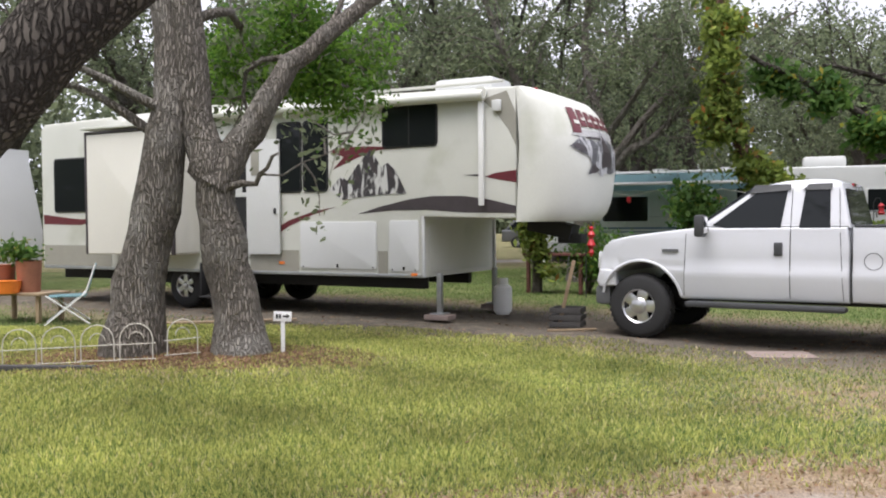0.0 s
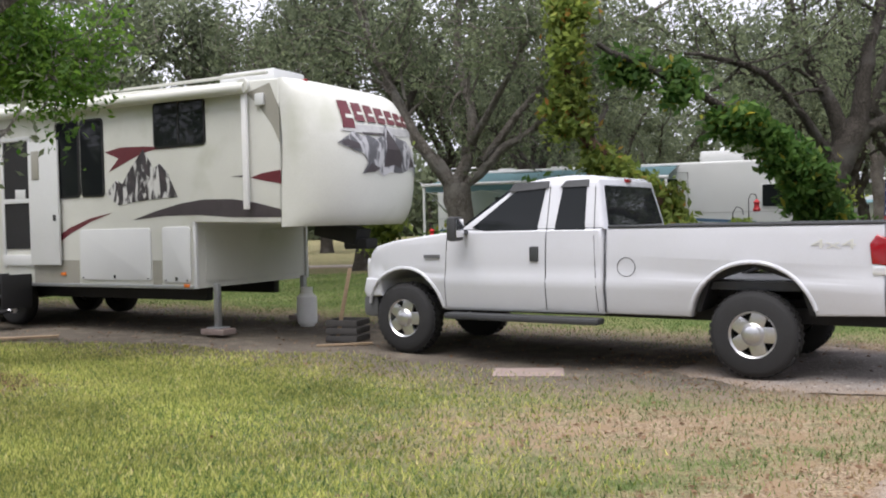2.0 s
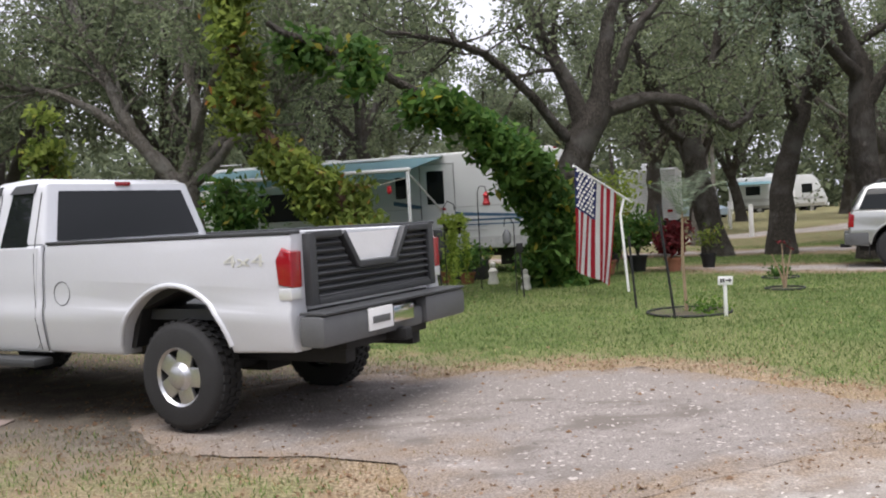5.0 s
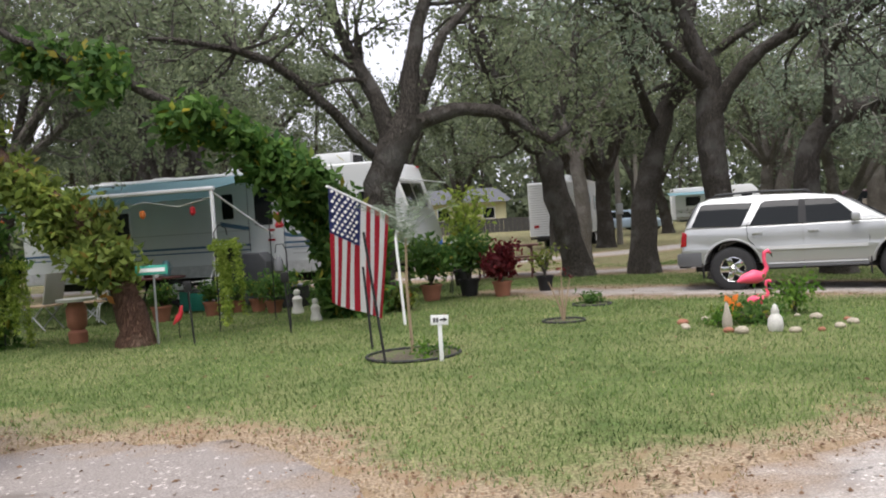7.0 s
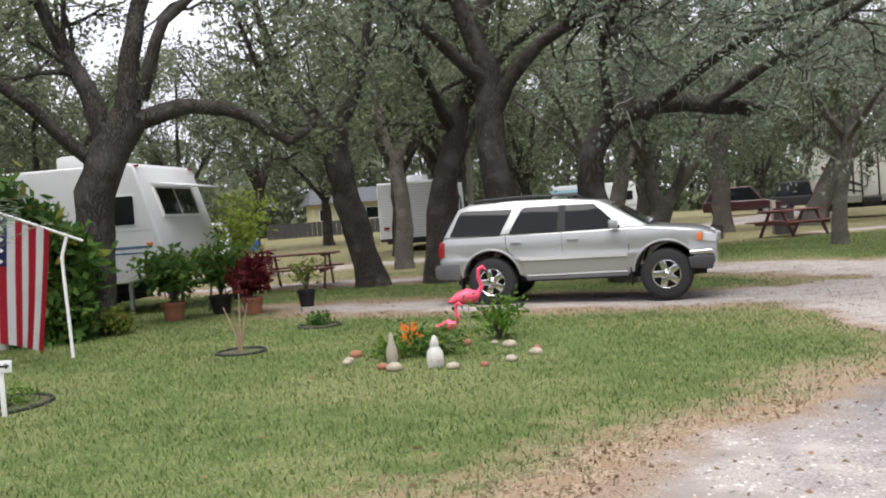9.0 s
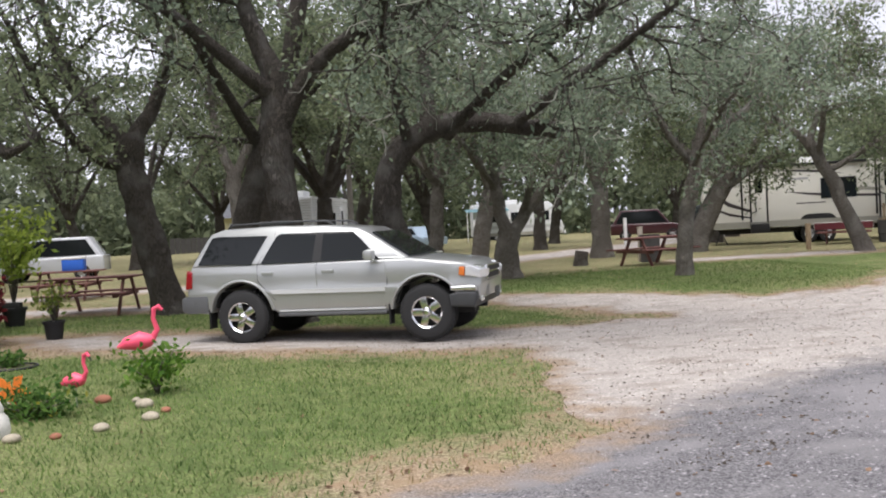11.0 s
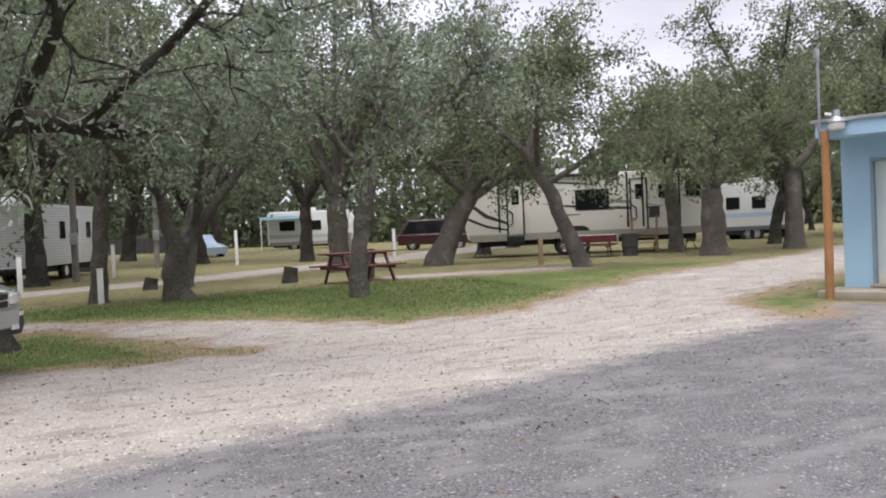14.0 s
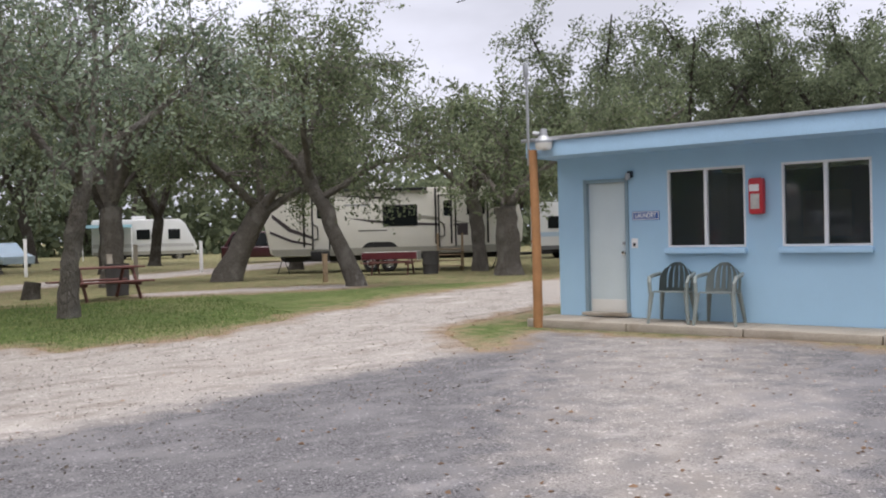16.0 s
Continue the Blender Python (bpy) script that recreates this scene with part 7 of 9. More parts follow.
    part("valance", prism([(-8.6, 2.28)] + [(-8.6 + 0.2 * i, 2.28 + (0.03 if i % 2 else 0)) for i in range(1, 29)] + [(-3.0, 2.46), (-8.6, 2.46)], -2.415, -2.40), TEAL_FABRIC, a)
    part("roller", tube(bmesh.new(), [(-8.7, -2.40, 2.47), (-2.95, -2.40, 2.47)], 0.045, 10), SIGN_WHITE, a)
    part("white_edge", boxes(((-5.8, -0.06, 2.88), (5.7, 0.10, 0.06)), bevel=0.01), SIGN_WHITE, a)
    for x in (-8.65, -3.0):
        part("post", boxes(((x, -2.40, 1.24), (0.06, 0.05, 2.46)), bevel=0.008), SIGN_WHITE, a)
        part("brace", tube(bmesh.new(), [(x, -2.38, 2.40), (x, -0.03, 1.5)], 0.02, 6), SIGN_WHITE, a)
    part("light_string", tube(bmesh.new(), [(-8.6, -2.42, 2.3)] + [(-8.6 + 0.7 * i, -2.42, 2.30 - 0.14 * (i % 2)) for i in range(1, 9)], 0.008, 4), CREAM, a)
    for i, mt in enumerate((AMBER, RED_PAINT, LEAF_LIME, AMBER, RED_PAINT)):
        part("hanging_ornament", lathe(bmesh.new(), [(0.001, 0.09), (0.05, 0.06), (0.055, -0.04), (0.02, -0.09)], 10, "z", (-7.6 + 1.05 * i, -2.42, 2.06)), mt, a)
    part("under_frame", boxes(((-4.8, 0.5, 0.52), (8.4, 0.12, 0.2)), ((-4.8, 1.9, 0.52), (8.4, 0.12, 0.2)), ((-1.6, 1.2, 0.4), (0.5, 1.6, 0.4)), ((0.5, 1.2, 0.5), (1.6, 0.12, 0.1)), bevel=0.01), BLACK, g)
    for x in (-5.4, -4.6):
        for s, y in ((-1, 0.2), (1, W - 0.2)):
            wheel(g, x, y, 0.33, 0.33, 0.2, 0.19, s, 5, 0.05, FIBRE_CLEAN, 0.1)
    for y in (0.2, W - 0.2):
        for x in (-0.8, -8.6):
            part("jack", boxes(((x, y, 0.32), (0.07, 0.07, 0.62)), bevel=0.008), STEEL, g)
    for y in (1.05, 1.4):
        part("gas_bottle", lathe(bmesh.new(), [(0.001, 0.55), (0.1, 0.53), (0.15, 0.45), (0.15, 0.05), (0.11, 0.0), (0.001, 0.0)], 16, "z", (0.55, y, 0.55)), PROPANE, g)
    return g


awning_trailer()


def big_trailer():
    g = thing("travel_trailer", pose(35.5, 39.1, 0, 0, 0, -27), "cream travel trailer with dark swooshes and black trim", "camper")
    W, L = 2.45, 10.6
    g.scale = (0.9, 1, 1.06)
    body = [(0.0, 0.75), (0.25, 0.62), (L - 0.5, 0.62), (L, 1.0), (L + 0.05, 1.7), (L - 0.25, 2.85), (L - 0.5, 2.98), (0.15, 2.98), (0.0, 2.6), (-0.25, 1.9)]
    part("body", prism(body, 0, W, (), None, 0.04), CREAM, g)
    part("lower_band", prism([(0.15, 0.64), (L - 0.5, 0.64), (L - 0.2, 0.88), (0.05, 0.88)], -0.006, 0.004), TAUPE, g)
    part("roof_trim", boxes(((3.3, -0.05, 2.93), (6.6, 0.12, 0.10)), bevel=0.015), BLACK, g, "black awning case along the roof")
    for x in (1.42, 6.95, 7.6, 9.15):
        part("trim_post", boxes(((x, -0.012, 1.95), (0.08, 0.04, 2.0)), bevel=0.005), BLACK, g)

    def flat(nm, p, mt, k=0):
        part(nm, prism(p, -0.005 - 0.003 * k, 0.004), mt, g, "", 0)

    flat("swoosh", [(0.1, 2.0), (0.8, 1.5), (2.2, 1.1), (2.2, 1.18), (0.9, 1.62), (0.1, 2.15)], CHARCOAL)
    flat("swoosh", [(0.0, 1.45), (0.9, 1.12), (1.9, 0.98), (1.9, 1.03), (0.9, 1.22), (0.0, 1.55)], CHARCOAL)
    flat("swoosh", [(3.2, 1.95), (4.2, 1.78), (5.6, 1.66), (7.6, 1.58), (8.6, 1.68), (7.6, 1.66), (5.6, 1.76), (4.2, 1.86)], CHARCOAL)
    flat("swoosh", [(2.6, 2.75), (3.6, 2.74), (4.9, 2.66), (5.7, 2.5), (4.9, 2.58), (3.6, 2.68)], CHARCOAL)
    flat("swoosh", [(5.7, 1.72), (6.3, 2.0), (7.2, 1.9), (8.4, 1.66), (7.2, 1.78), (6.4, 1.86)], TAUPE)
    flat("swoosh", [(8.2, 2.0), (8.6, 2.06), (8.85, 2.22), (8.75, 2.0), (8.5, 1.92)], CHARCOAL)
    flat("lettering_bar", [(3.1, 2.36), (4.2, 2.36), (4.25, 2.44), (3.15, 2.44)], SILVER_VINYL)
    flat("stripe", [(3.7, 1.46), (4.9, 1.46), (4.9, 1.50), (3.7, 1.50)], CHARCOAL)
    for x0 in (1.78, 7.08):
        d = new("entry_door")
        d.parent = g
        part("door_leaf", prism(rounded(x0, 0.85, x0 + 0.72 + (0.0 if x0 < 3 else -0.1), 2.72, 0.08), -0.02, 0.0, (), None, 0.008), CREAM, d)
        part("door_trim", tube(bmesh.new(), [(x0, -0.02, 0.85), (x0, -0.02, 2.70), (x0 + 0.7, -0.02, 2.72), (x0 + 0.7, -0.02, 0.85)], 0.04, 6), BLACK, d)
        part("door_window", prism(rounded(x0 + 0.2, 1.95, x0 + 0.52, 2.5, 0.05), -0.03, 0.0), TINTED, d)
        part("grab_handle", tube(bmesh.new(), [(x0 + 0.02, -0.03, 1.75), (x0 + 0.22, -0.06, 1.65), (x0 + 0.22, -0.06, 1.25), (x0 + 0.05, -0.03, 1.2)], 0.026, 6), BLACK, d)
    camper_window(g, 4.75, 1.65, 6.15, 2.35, nm="window", frame_mat=BLACK)
    camper_window(g, 8.3, 2.0, 9.0, 2.45, nm="window", frame_mat=BLACK)
    camper_window(g, 9.45, 1.98, 10.05, 2.5, nm="window", frame_mat=BLACK)
    flat("service_door", [(7.85, 1.25), (8.3, 1.25), (8.3, 1.65), (7.85, 1.65)], CHARCOAL)
    flat("wheel_arch", arc(4.2, 0.62, 0.45, 180, 0, 10)[:6] + arc(4.95, 0.62, 0.45, 90, 0, 6), BLACK)
    part("roof_air_conditioner", boxes(((4.5, 1.2, 3.1), (1.0, 0.8, 0.28)), bevel=0.08), FIBRE_CLEAN, g)
    part("antenna", tube(bmesh.new(), [(2.6, 0.8, 2.98), (3.1, 0.8, 3.2)], 0.03, 6), GREY_TRIM, g)
    part("under_frame", boxes(((5.2, 0.5, 0.52), (9.4, 0.12, 0.2)), ((5.2, 1.9, 0.52), (9.4, 0.12, 0.2)), ((L + 0.7, 1.2, 0.5), (1.6, 0.12, 0.1)), bevel=0.01), BLACK, g)
    for x in (4.2, 4.95):
        for s, y in ((-1, 0.2), (1, W - 0.2)):
            wheel(g, x, y, 0.34, 0.34, 0.2, 0.19, s, 5, 0.05, ALLOY, 0.1)
    for x in (0.5, 9.6):
        part("stabiliser_jack", tube(bmesh.new(), [(x - 0.25, 0.3, 0.02), (x, 0.3, 0.6), (x + 0.25, 0.3, 0.02)], 0.025, 6), BLACK, g)
    part("door_step", boxes(((2.1, -0.35, 0.62), (0.75, 0.5, 0.35)), bevel=0.02), BLACK, g)
    st = thing("wooden_steps", pose(35.5, 39.1, 0, 0, 0, -27) @ pose(6.7, -0.05, 0.0), "weathered wooden entry steps with a rail", "steps")
    for i in range(4):
        part("tread", boxes(((0, -0.25 - 0.26 * i, 0.80 - 0.2 * i), (0.9, 0.28, 0.04)), bevel=0.008), WOOD, st)
    for x in (-0.45, 0.45):
        part("stringer", boxes(((x, -0.65, 0.42), (0.04, 1.3, 0.2), (-37, 0, 0)), bevel=0.006), WOOD, st)
        part("rail_post", boxes(((x, -1.1, 0.7), (0.08, 0.08, 1.4)), bevel=0.008), WOOD, st)
    return g


big_trailer()


# ---- picnic tables, signs, flag and garden things ----
def picnic_table(m, wood=REDWOOD, label="dark red stained wooden picnic table on the grass"):
    g = thing("picnic_table", m, label, "picnic table", "picnic tables")
    for i in range(5):
        part("top_board", boxes(((0, -0.30 + 0.15 * i, 0.74), (1.83, 0.142, 0.038)), bevel=0.006), wood, g)
    for s in (-1, 1):
        for k in (0, 1):
            part("bench_board", boxes(((0, s * (0.62 + 0.15 * k), 0.43), (1.83, 0.14, 0.038)), bevel=0.006), wood, g)
    for x in (-0.62, 0.62):
        part("top_cleat", boxes(((x, 0, 0.70), (0.09, 0.70, 0.04)), bevel=0.005), wood, g)
        part("bench_bearer", boxes(((x, 0, 0.385), (0.04, 1.52, 0.09)), bevel=0.005), wood, g)
        for s in (-1, 1):
            part("leg", boxes(((x + 0.045, s * 0.44, 0.355), (0.04, 0.09, 0.84), (s * 30, 0, 0)), bevel=0.005), wood, g)
    return g


picnic_table(on(13.9, 25.6, -12), label="red-brown wooden picnic table beside the potted plants")
picnic_table(on(27.65, 28.3, 14))
picnic_table(on(12.4, 31.2, -12), label="red wooden picnic table with a blue cooler on it")
t3 = picnic_table(on(38.3, 34.6, -38), label="picnic table covered with a pale flowered cloth")
t3b = thing("tablecloth", on(38.3, 34.6, -38), "pale flowered cloth draped over a picnic table", "tablecloth")
part("cloth", prism([(-0.98, 0.50), (-0.96, 0.77), (0.96, 0.77), (0.98, 0.50), (0.99, 0.50), (0.97, 0.785), (-0.97, 0.785), (-0.99, 0.50)], -0.42, 0.42), PLASTER, t3b)
part("cloth_side", boxes(((0, -0.425, 0.66), (1.92, 0.01, 0.24)), ((0, 0.425, 0.66), (1.92, 0.01, 0.24))), BURGUNDY, t3b, "faded red printed border")
cool = thing("cooler", on(12.6, 31.2, -5, 0.76), "blue plastic cooler box on a picnic table", "cooler")
part("box", boxes(((0, 0, 0.15), (0.55, 0.34, 0.3)), bevel=0.03), BLUE_PLASTIC, cool)
part("lid", boxes(((0, 0, 0.325), (0.57, 0.36, 0.06)), bevel=0.02), SIGN_WHITE, cool)


def site_sign(x, y, top):
    g = thing("site_sign", on(x, y, 4), "small white site marker sign with a black arrow", "sign", "site signs")
    part("post", boxes(((0, 0, (top - 0.04) / 2), (0.04, 0.02, top - 0.04)), bevel=0.004), SIGN_WHITE, g)
    b = part("board", boxes(((0, -0.014, top - 0.045), (0.18, 0.012, 0.10), (0, 3, 0)), bevel=0.003), SIGN_WHITE, g)
    part("number_bar", boxes(((-0.055, -0.0215, top - 0.043), (0.022, 0.003, 0.045)), ((-0.025, -0.0215, top - 0.043), (0.022, 0.003, 0.045))), INK, b, smooth=0)
    part("arrow", prism([(0.0, top - 0.052), (0.04, top - 0.052), (0.04, top - 0.068), (0.075, top - 0.044), (0.04, top - 0.02), (0.04, top - 0.036), (0.0, top - 0.036)], -0.0235, -0.020), INK, b, smooth=0)


site_sign(-1.63, 9.06, 0.42)
site_sign(11.31, 12.97, 0.46)


def flag():
    g = thing("flag_on_stand", on(11.08, 16.4), "striped flag with starred canton on a white pipe stand", "flag")
    p0, p1 = Vector((-0.92, -0.72, 1.95)), Vector((0.17, 0.26, 1.38))
    part("staff", tube(bmesh.new(), [p0, p1], 0.017, 8), SIGN_WHITE, g)
    part("pole", tube(bmesh.new(), [(0.02, 0.13, 1.45), (-0.05, 0.11, 1.2), (0.0, 0.02, 0.0)], 0.02, 8), SIGN_WHITE, g)
    ax = (p1 - p0).normalized()
    n, rows = 13, 26
    H, F = 1.12, 1.5

    def point(a, f):
        """a along the hoist, f down the fly"""
        p = p0 + ax * (a * H + 0.02)
        sway = 0.026 * math.sin(a * 9 + f * 2.0) * (0.2 + f) + 0.010 * math.sin(a * 21 + 1)
        return p + Vector((-0.10 * f + sway * 0.9 - ax.x * H * 0.10 * f * (a - 0.3), -sway * 0.7 - ax.y * H * 0.10 * f * (a - 0.3), -F * f * (1 + 0.03 * a) + ax.z * 0.0 + 0.12 * a * f))

    for i in range(n):
        for nm, mt, f0, f1 in (("stripe", FLAG_RED if i % 2 == 0 else FLAG_WHITE, 0.4 if i < 7 else 0.0, 1.0),) + ((("canton_strip", FLAG_BLUE, 0.0, 0.4),) if i < 7 else ()):
            bm = bmesh.new()
            grid = [[bm.verts.new(point((i + k / 3) / n, f0 + (f1 - f0) * j / 14)) for k in range(4)] for j in range(15)]
            for a, b in zip(grid, grid[1:]):
                for k in range(3):
                    bm.faces.new((a[k], a[k + 1], b[k + 1], b[k]))
            bmesh.ops.solidify(bm, geom=bm.faces[:], thickness=0.004)
            part(nm, bm, mt, g, smooth=60)
    st = bmesh.new()
    for r in range(9):
        for c in range(6 if r % 2 == 0 else 5):
            a, f = (7 / 13) * (0.07 + (c + (0 if r % 2 == 0 else 0.5)) * 0.16 + 0.03), 0.4 * (0.07 + r * 0.105)
            c0 = point(a, f) + Vector((0, -0.012, 0))
            box(st, c0, (0.036, 0.012, 0.036), (0, 45, 0))
    part("stars", st, FLAG_WHITE, g, smooth=0)["kind"] = "stuff"


flag()


LITTER_SOIL = mat("dark_soil", (0.075, 0.06, 0.04), 0.95, vary=0.4, bump=0.5, spots=(0.09, 0.12, 0.03), spot_scale=9, spot_edge=0.5)


def ring(x, y, r, label, seed, plant=None):
    g = thing("edging_ring", on(x, y), label, "planter ring")
    part("rim", tube(bmesh.new(), [(r * math.cos(a), r * math.sin(a), 0.018) for a in [2 * math.pi * i / 28 for i in range(29)]], 0.016, 6), BLACK, g)
    part("mulch", lathe(bmesh.new(), [(0.001, 0.022), (r * 0.6, 0.018), (r, 0.008)], 20), BRICK_RED if plant == "brick" else LITTER_SOIL, g)
    return g


ring(11.05, 13.5, 0.5, "black edging ring round a staked young palm", 1)
ring(13.09, 15.38, 0.27, "black edging ring round a bare sapling", 2)
ring(14.04, 17.69, 0.3, "black edging ring with low leaves in the lawn", 3)


def bush(name, x, y, label, leaf, n, size, spread, h, seed, stems=5, pot=None, z=0.0, category="plant"):
    r = np.random.default_rng(seed)
    g = thing(name, on(x, y, 0, z), label, category)
    bm, tips = bmesh.new(), []
    base = 0.0
    if pot:
        pm, pr, ph = pot
        part("pot", lathe(bmesh.new(), [(0.001, 0.0), (pr * 0.72, 0.0), (pr * 0.95, ph * 0.86), (pr * 1.06, ph * 0.86), (pr * 1.06, ph), (pr * 0.9, ph), (pr * 0.88, ph * 0.9), (0.001, ph * 0.9)], 20), pm, g)
        base = ph * 0.9
    for i in range(stems):
        a = r.uniform(0, 6.28)
        q = r.uniform(0.1, 1) * spread
        top = np.array([math.cos(a) * q, math.sin(a) * q, base + h * r.uniform(0.6, 1.1)])
        pts = [np.array([0, 0, base]), np.array([top[0] * 0.4, top[1] * 0.4, base + (top[2] - base) * 0.6]), top]
        tube(bm, pts, [0.012, 0.009, 0.004], 5, cap=False)
        tips += [pts[1] * 0.5 + pts[2] * 0.5, pts[2], pts[1]]
    part("stem", bm, BARK, g, smooth=80)
    quads_mesh("leaves", *leaves_at(r, np.array(tips), n, spread * 0.32, size), leaf, g)
    return g


def stakes():
    for x, y, top, lean in ((10.75, 13.1, 1.35, -0.14), (10.62, 14.3, 0.95, -0.05)):
        g = thing("tree_stake", on(x, y), "dark steel stake beside the young palm", "stake", "tree stakes")
        part("rod", tube(bmesh.new(), [(0, 0, -0.05), (lean, 0.05, top)], 0.016, 6), BLACK, g)
    g = thing("young_palm", on(11.05, 13.6), "thin young palm with feathery green fronds", "palm")
    part("stem", tube(bmesh.new(), [(0, 0, 0), (-0.02, 0, 0.7), (0.0, 0, 1.25)], [0.02, 0.018, 0.012], 6), WOOD, g)
    r = np.random.default_rng(8)
    for i in range(13):
        a = i * 2.4 + 0.2
        C, Lv, Wv = [], [], []
        ln, out = r.uniform(0.45, 0.75), r.uniform(0.35, 0.75)
        for k in range(30):
            f = k / 29
            q = ln * out * f * (1 + 0.4 * f)
            p = np.array([math.cos(a) * q, math.sin(a) * q, 1.2 + ln * (1.25 * f - 0.75 * f * f * out)])
            for s in (-1, 1):
                d = np.array([-math.sin(a) * s * 0.7 + math.cos(a) * 0.3, math.cos(a) * s * 0.7 + math.sin(a) * 0.3, 0.35 - 0.5 * f]) + r.normal(0, 0.12, 3)
                C.append(p + d * 0.06)
                Lv.append(d * 0.07)
                Wv.append(np.array([0.002, 0.002, 0.0035]))
        quads_mesh("frond", np.array(C), np.array(Lv), np.array(Wv), np.zeros((len(C), 3)), LEAF_GREY, g)
    g = thing("bare_sapling", on(13.09, 15.38), "bare forked sapling with a few reddish leaves", "sapling")
    bm = bmesh.new()
    for e in ((-0.16, 0.05, 0.52), (0.12, 0, 0.60), (0.02, 0.1, 0.66), (-0.05, -0.05, 0.45)):
        tube(bm, [(0, 0, 0), (e[0] * 0.3, e[1] * 0.3, 0.22), e], [0.018, 0.013, 0.006], 6)
    part("stem", bm, WOOD, g, smooth=80)
    quads_mesh("leaves", *leaves_at(r, np.array([(0.02, 0.1, 0.66), (0.12, 0, 0.6)]), 8, 0.04, 0.03), LEAF_RED, g)


stakes()


def flamingo(x, y, rz, s=1.0, stake=0.36):
    g = thing("plastic_flamingo", on(x, y, rz), "bright pink plastic flamingo on a thin stake", "ornament", "flamingos")
    part("stake", tube(bmesh.new(), [(0, 0, -0.03), (0, 0, stake)], 0.006, 6), STEEL, g)
    bm = bmesh.new()
    tube(bm, [(-0.20 * s, 0, stake + 0.0), (-0.12 * s, 0, stake + 0.03 * s), (0.0, 0, stake + 0.05 * s), (0.08 * s, 0, stake + 0.05 * s), (0.12 * s, 0, stake + 0.07 * s)], [0.01 * s, 0.055 * s, 0.085 * s, 0.06 * s, 0.03 * s], 12)
    part("body", bm, PINK, g)
    part("neck", tube(bmesh.new(), [(0.10 * s, 0, stake + 0.06 * s), (0.15 * s, 0, stake + 0.14 * s), (0.12 * s, 0, stake + 0.24 * s), (0.13 * s, 0, stake + 0.32 * s), (0.17 * s, 0, stake + 0.34 * s), (0.20 * s, 0, stake + 0.31 * s)], [0.03 * s, 0.024 * s, 0.02 * s, 0.024 * s, 0.026 * s, 0.014 * s], 10), PINK, g)
    part("beak", tube(bmesh.new(), [(0.20 * s, 0, stake + 0.31 * s), (0.225 * s, 0, stake + 0.26 * s)], [0.014 * s, 0.003], 8), INK, g)


def garden_bed():
    flamingo(15.75, 15.6, -5, 1.15, 0.38)
    flamingo(15.3, 14.5, -30, 0.8, 0.2)
    g = thing("garden_gnome", on(14.95, 13.3, -100), "small black and white painted garden figure by stones", "ornament")
    part("figure", lathe(bmesh.new(), [(0.001, 0.30), (0.02, 0.28), (0.045, 0.22), (0.04, 0.19), (0.075, 0.14), (0.085, 0.06), (0.07, 0.0), (0.001, 0.0)], 14), PLASTER, g)
    g = thing("garden_ornament", on(14.6, 13.75, 20), "grey weathered garden ornament among stones", "ornament")
    part("figure", lathe(bmesh.new(), [(0.001, 0.30), (0.02, 0.27), (0.03, 0.2), (0.05, 0.14), (0.06, 0.05), (0.05, 0.0), (0.001, 0.0)], 12), CONCRETE, g)
    g = thing("pinwheel", on(14.85, 14.2, 10), "orange plastic leaf-shaped garden spinner", "ornament")
    part("rod", tube(bmesh.new(), [(0, 0, 0), (0, 0, 0.22)], 0.005, 5), STEEL, g)
    for i in range(5):
        a = 72 * i + 18
        part("blade", plate([(0, 0), (0.10, 0.05), (0.15, 0), (0.07, -0.035)], -0.006, 0.012), ORANGE, g).matrix_basis = pose(0, 0, 0.22, 0, a, 0)
    r = random.Random(9)
    for i in range(15):
        a = i / 15 * 6.28
        x, y, s = 15.15 + 0.95 * math.cos(a) + r.uniform(-0.12, 0.12), 13.95 + 0.75 * math.sin(a) + r.uniform(-0.12, 0.12), r.uniform(0.04, 0.085)
        st = thing("stone", on(x, y, r.uniform(0, 360), s * 0.35), "rounded pale stone edging the flower bed", "stone", "bed stones")
        bm = bmesh.new()
        bmesh.ops.create_icosphere(bm, subdivisions=2, radius=s)
        for v in bm.verts:
            v.co *= 1 + 0.25 * noise.noise(v.co * 9 + Vector((i, 0, 0)))
            v.co.z *= 0.62
        part("stone_body", bm, STONE if i % 3 else TERRACOTTA, st, smooth=80)
    bush("flowering_shrub", 15.95, 14.9, "spiky green shrub in the flower bed", LEAF_BRIGHT, 13, 0.04, 0.3, 0.42, 51, 12)
    bush("bed_plants", 15.0, 14.1, "low green plants in the flower bed", LEAF_VINE, 22, 0.035, 0.4, 0.16, 52, 12)
    bush("bed_plants", 14.6, 14.0, "low green plants in the flower bed", LEAF_BRIGHT, 16, 0.03, 0.22, 0.16, 53, 8)
    bush("weeds", 14.04, 17.7, "low weeds in a ring in the lawn", LEAF_VINE, 14, 0.04, 0.2, 0.14, 54, 6)
    bush("weeds", 11.2, 13.4, "low green weeds in the palm's ring", LEAF_BRIGHT, 12, 0.03, 0.25, 0.12, 55, 6)


garden_bed()


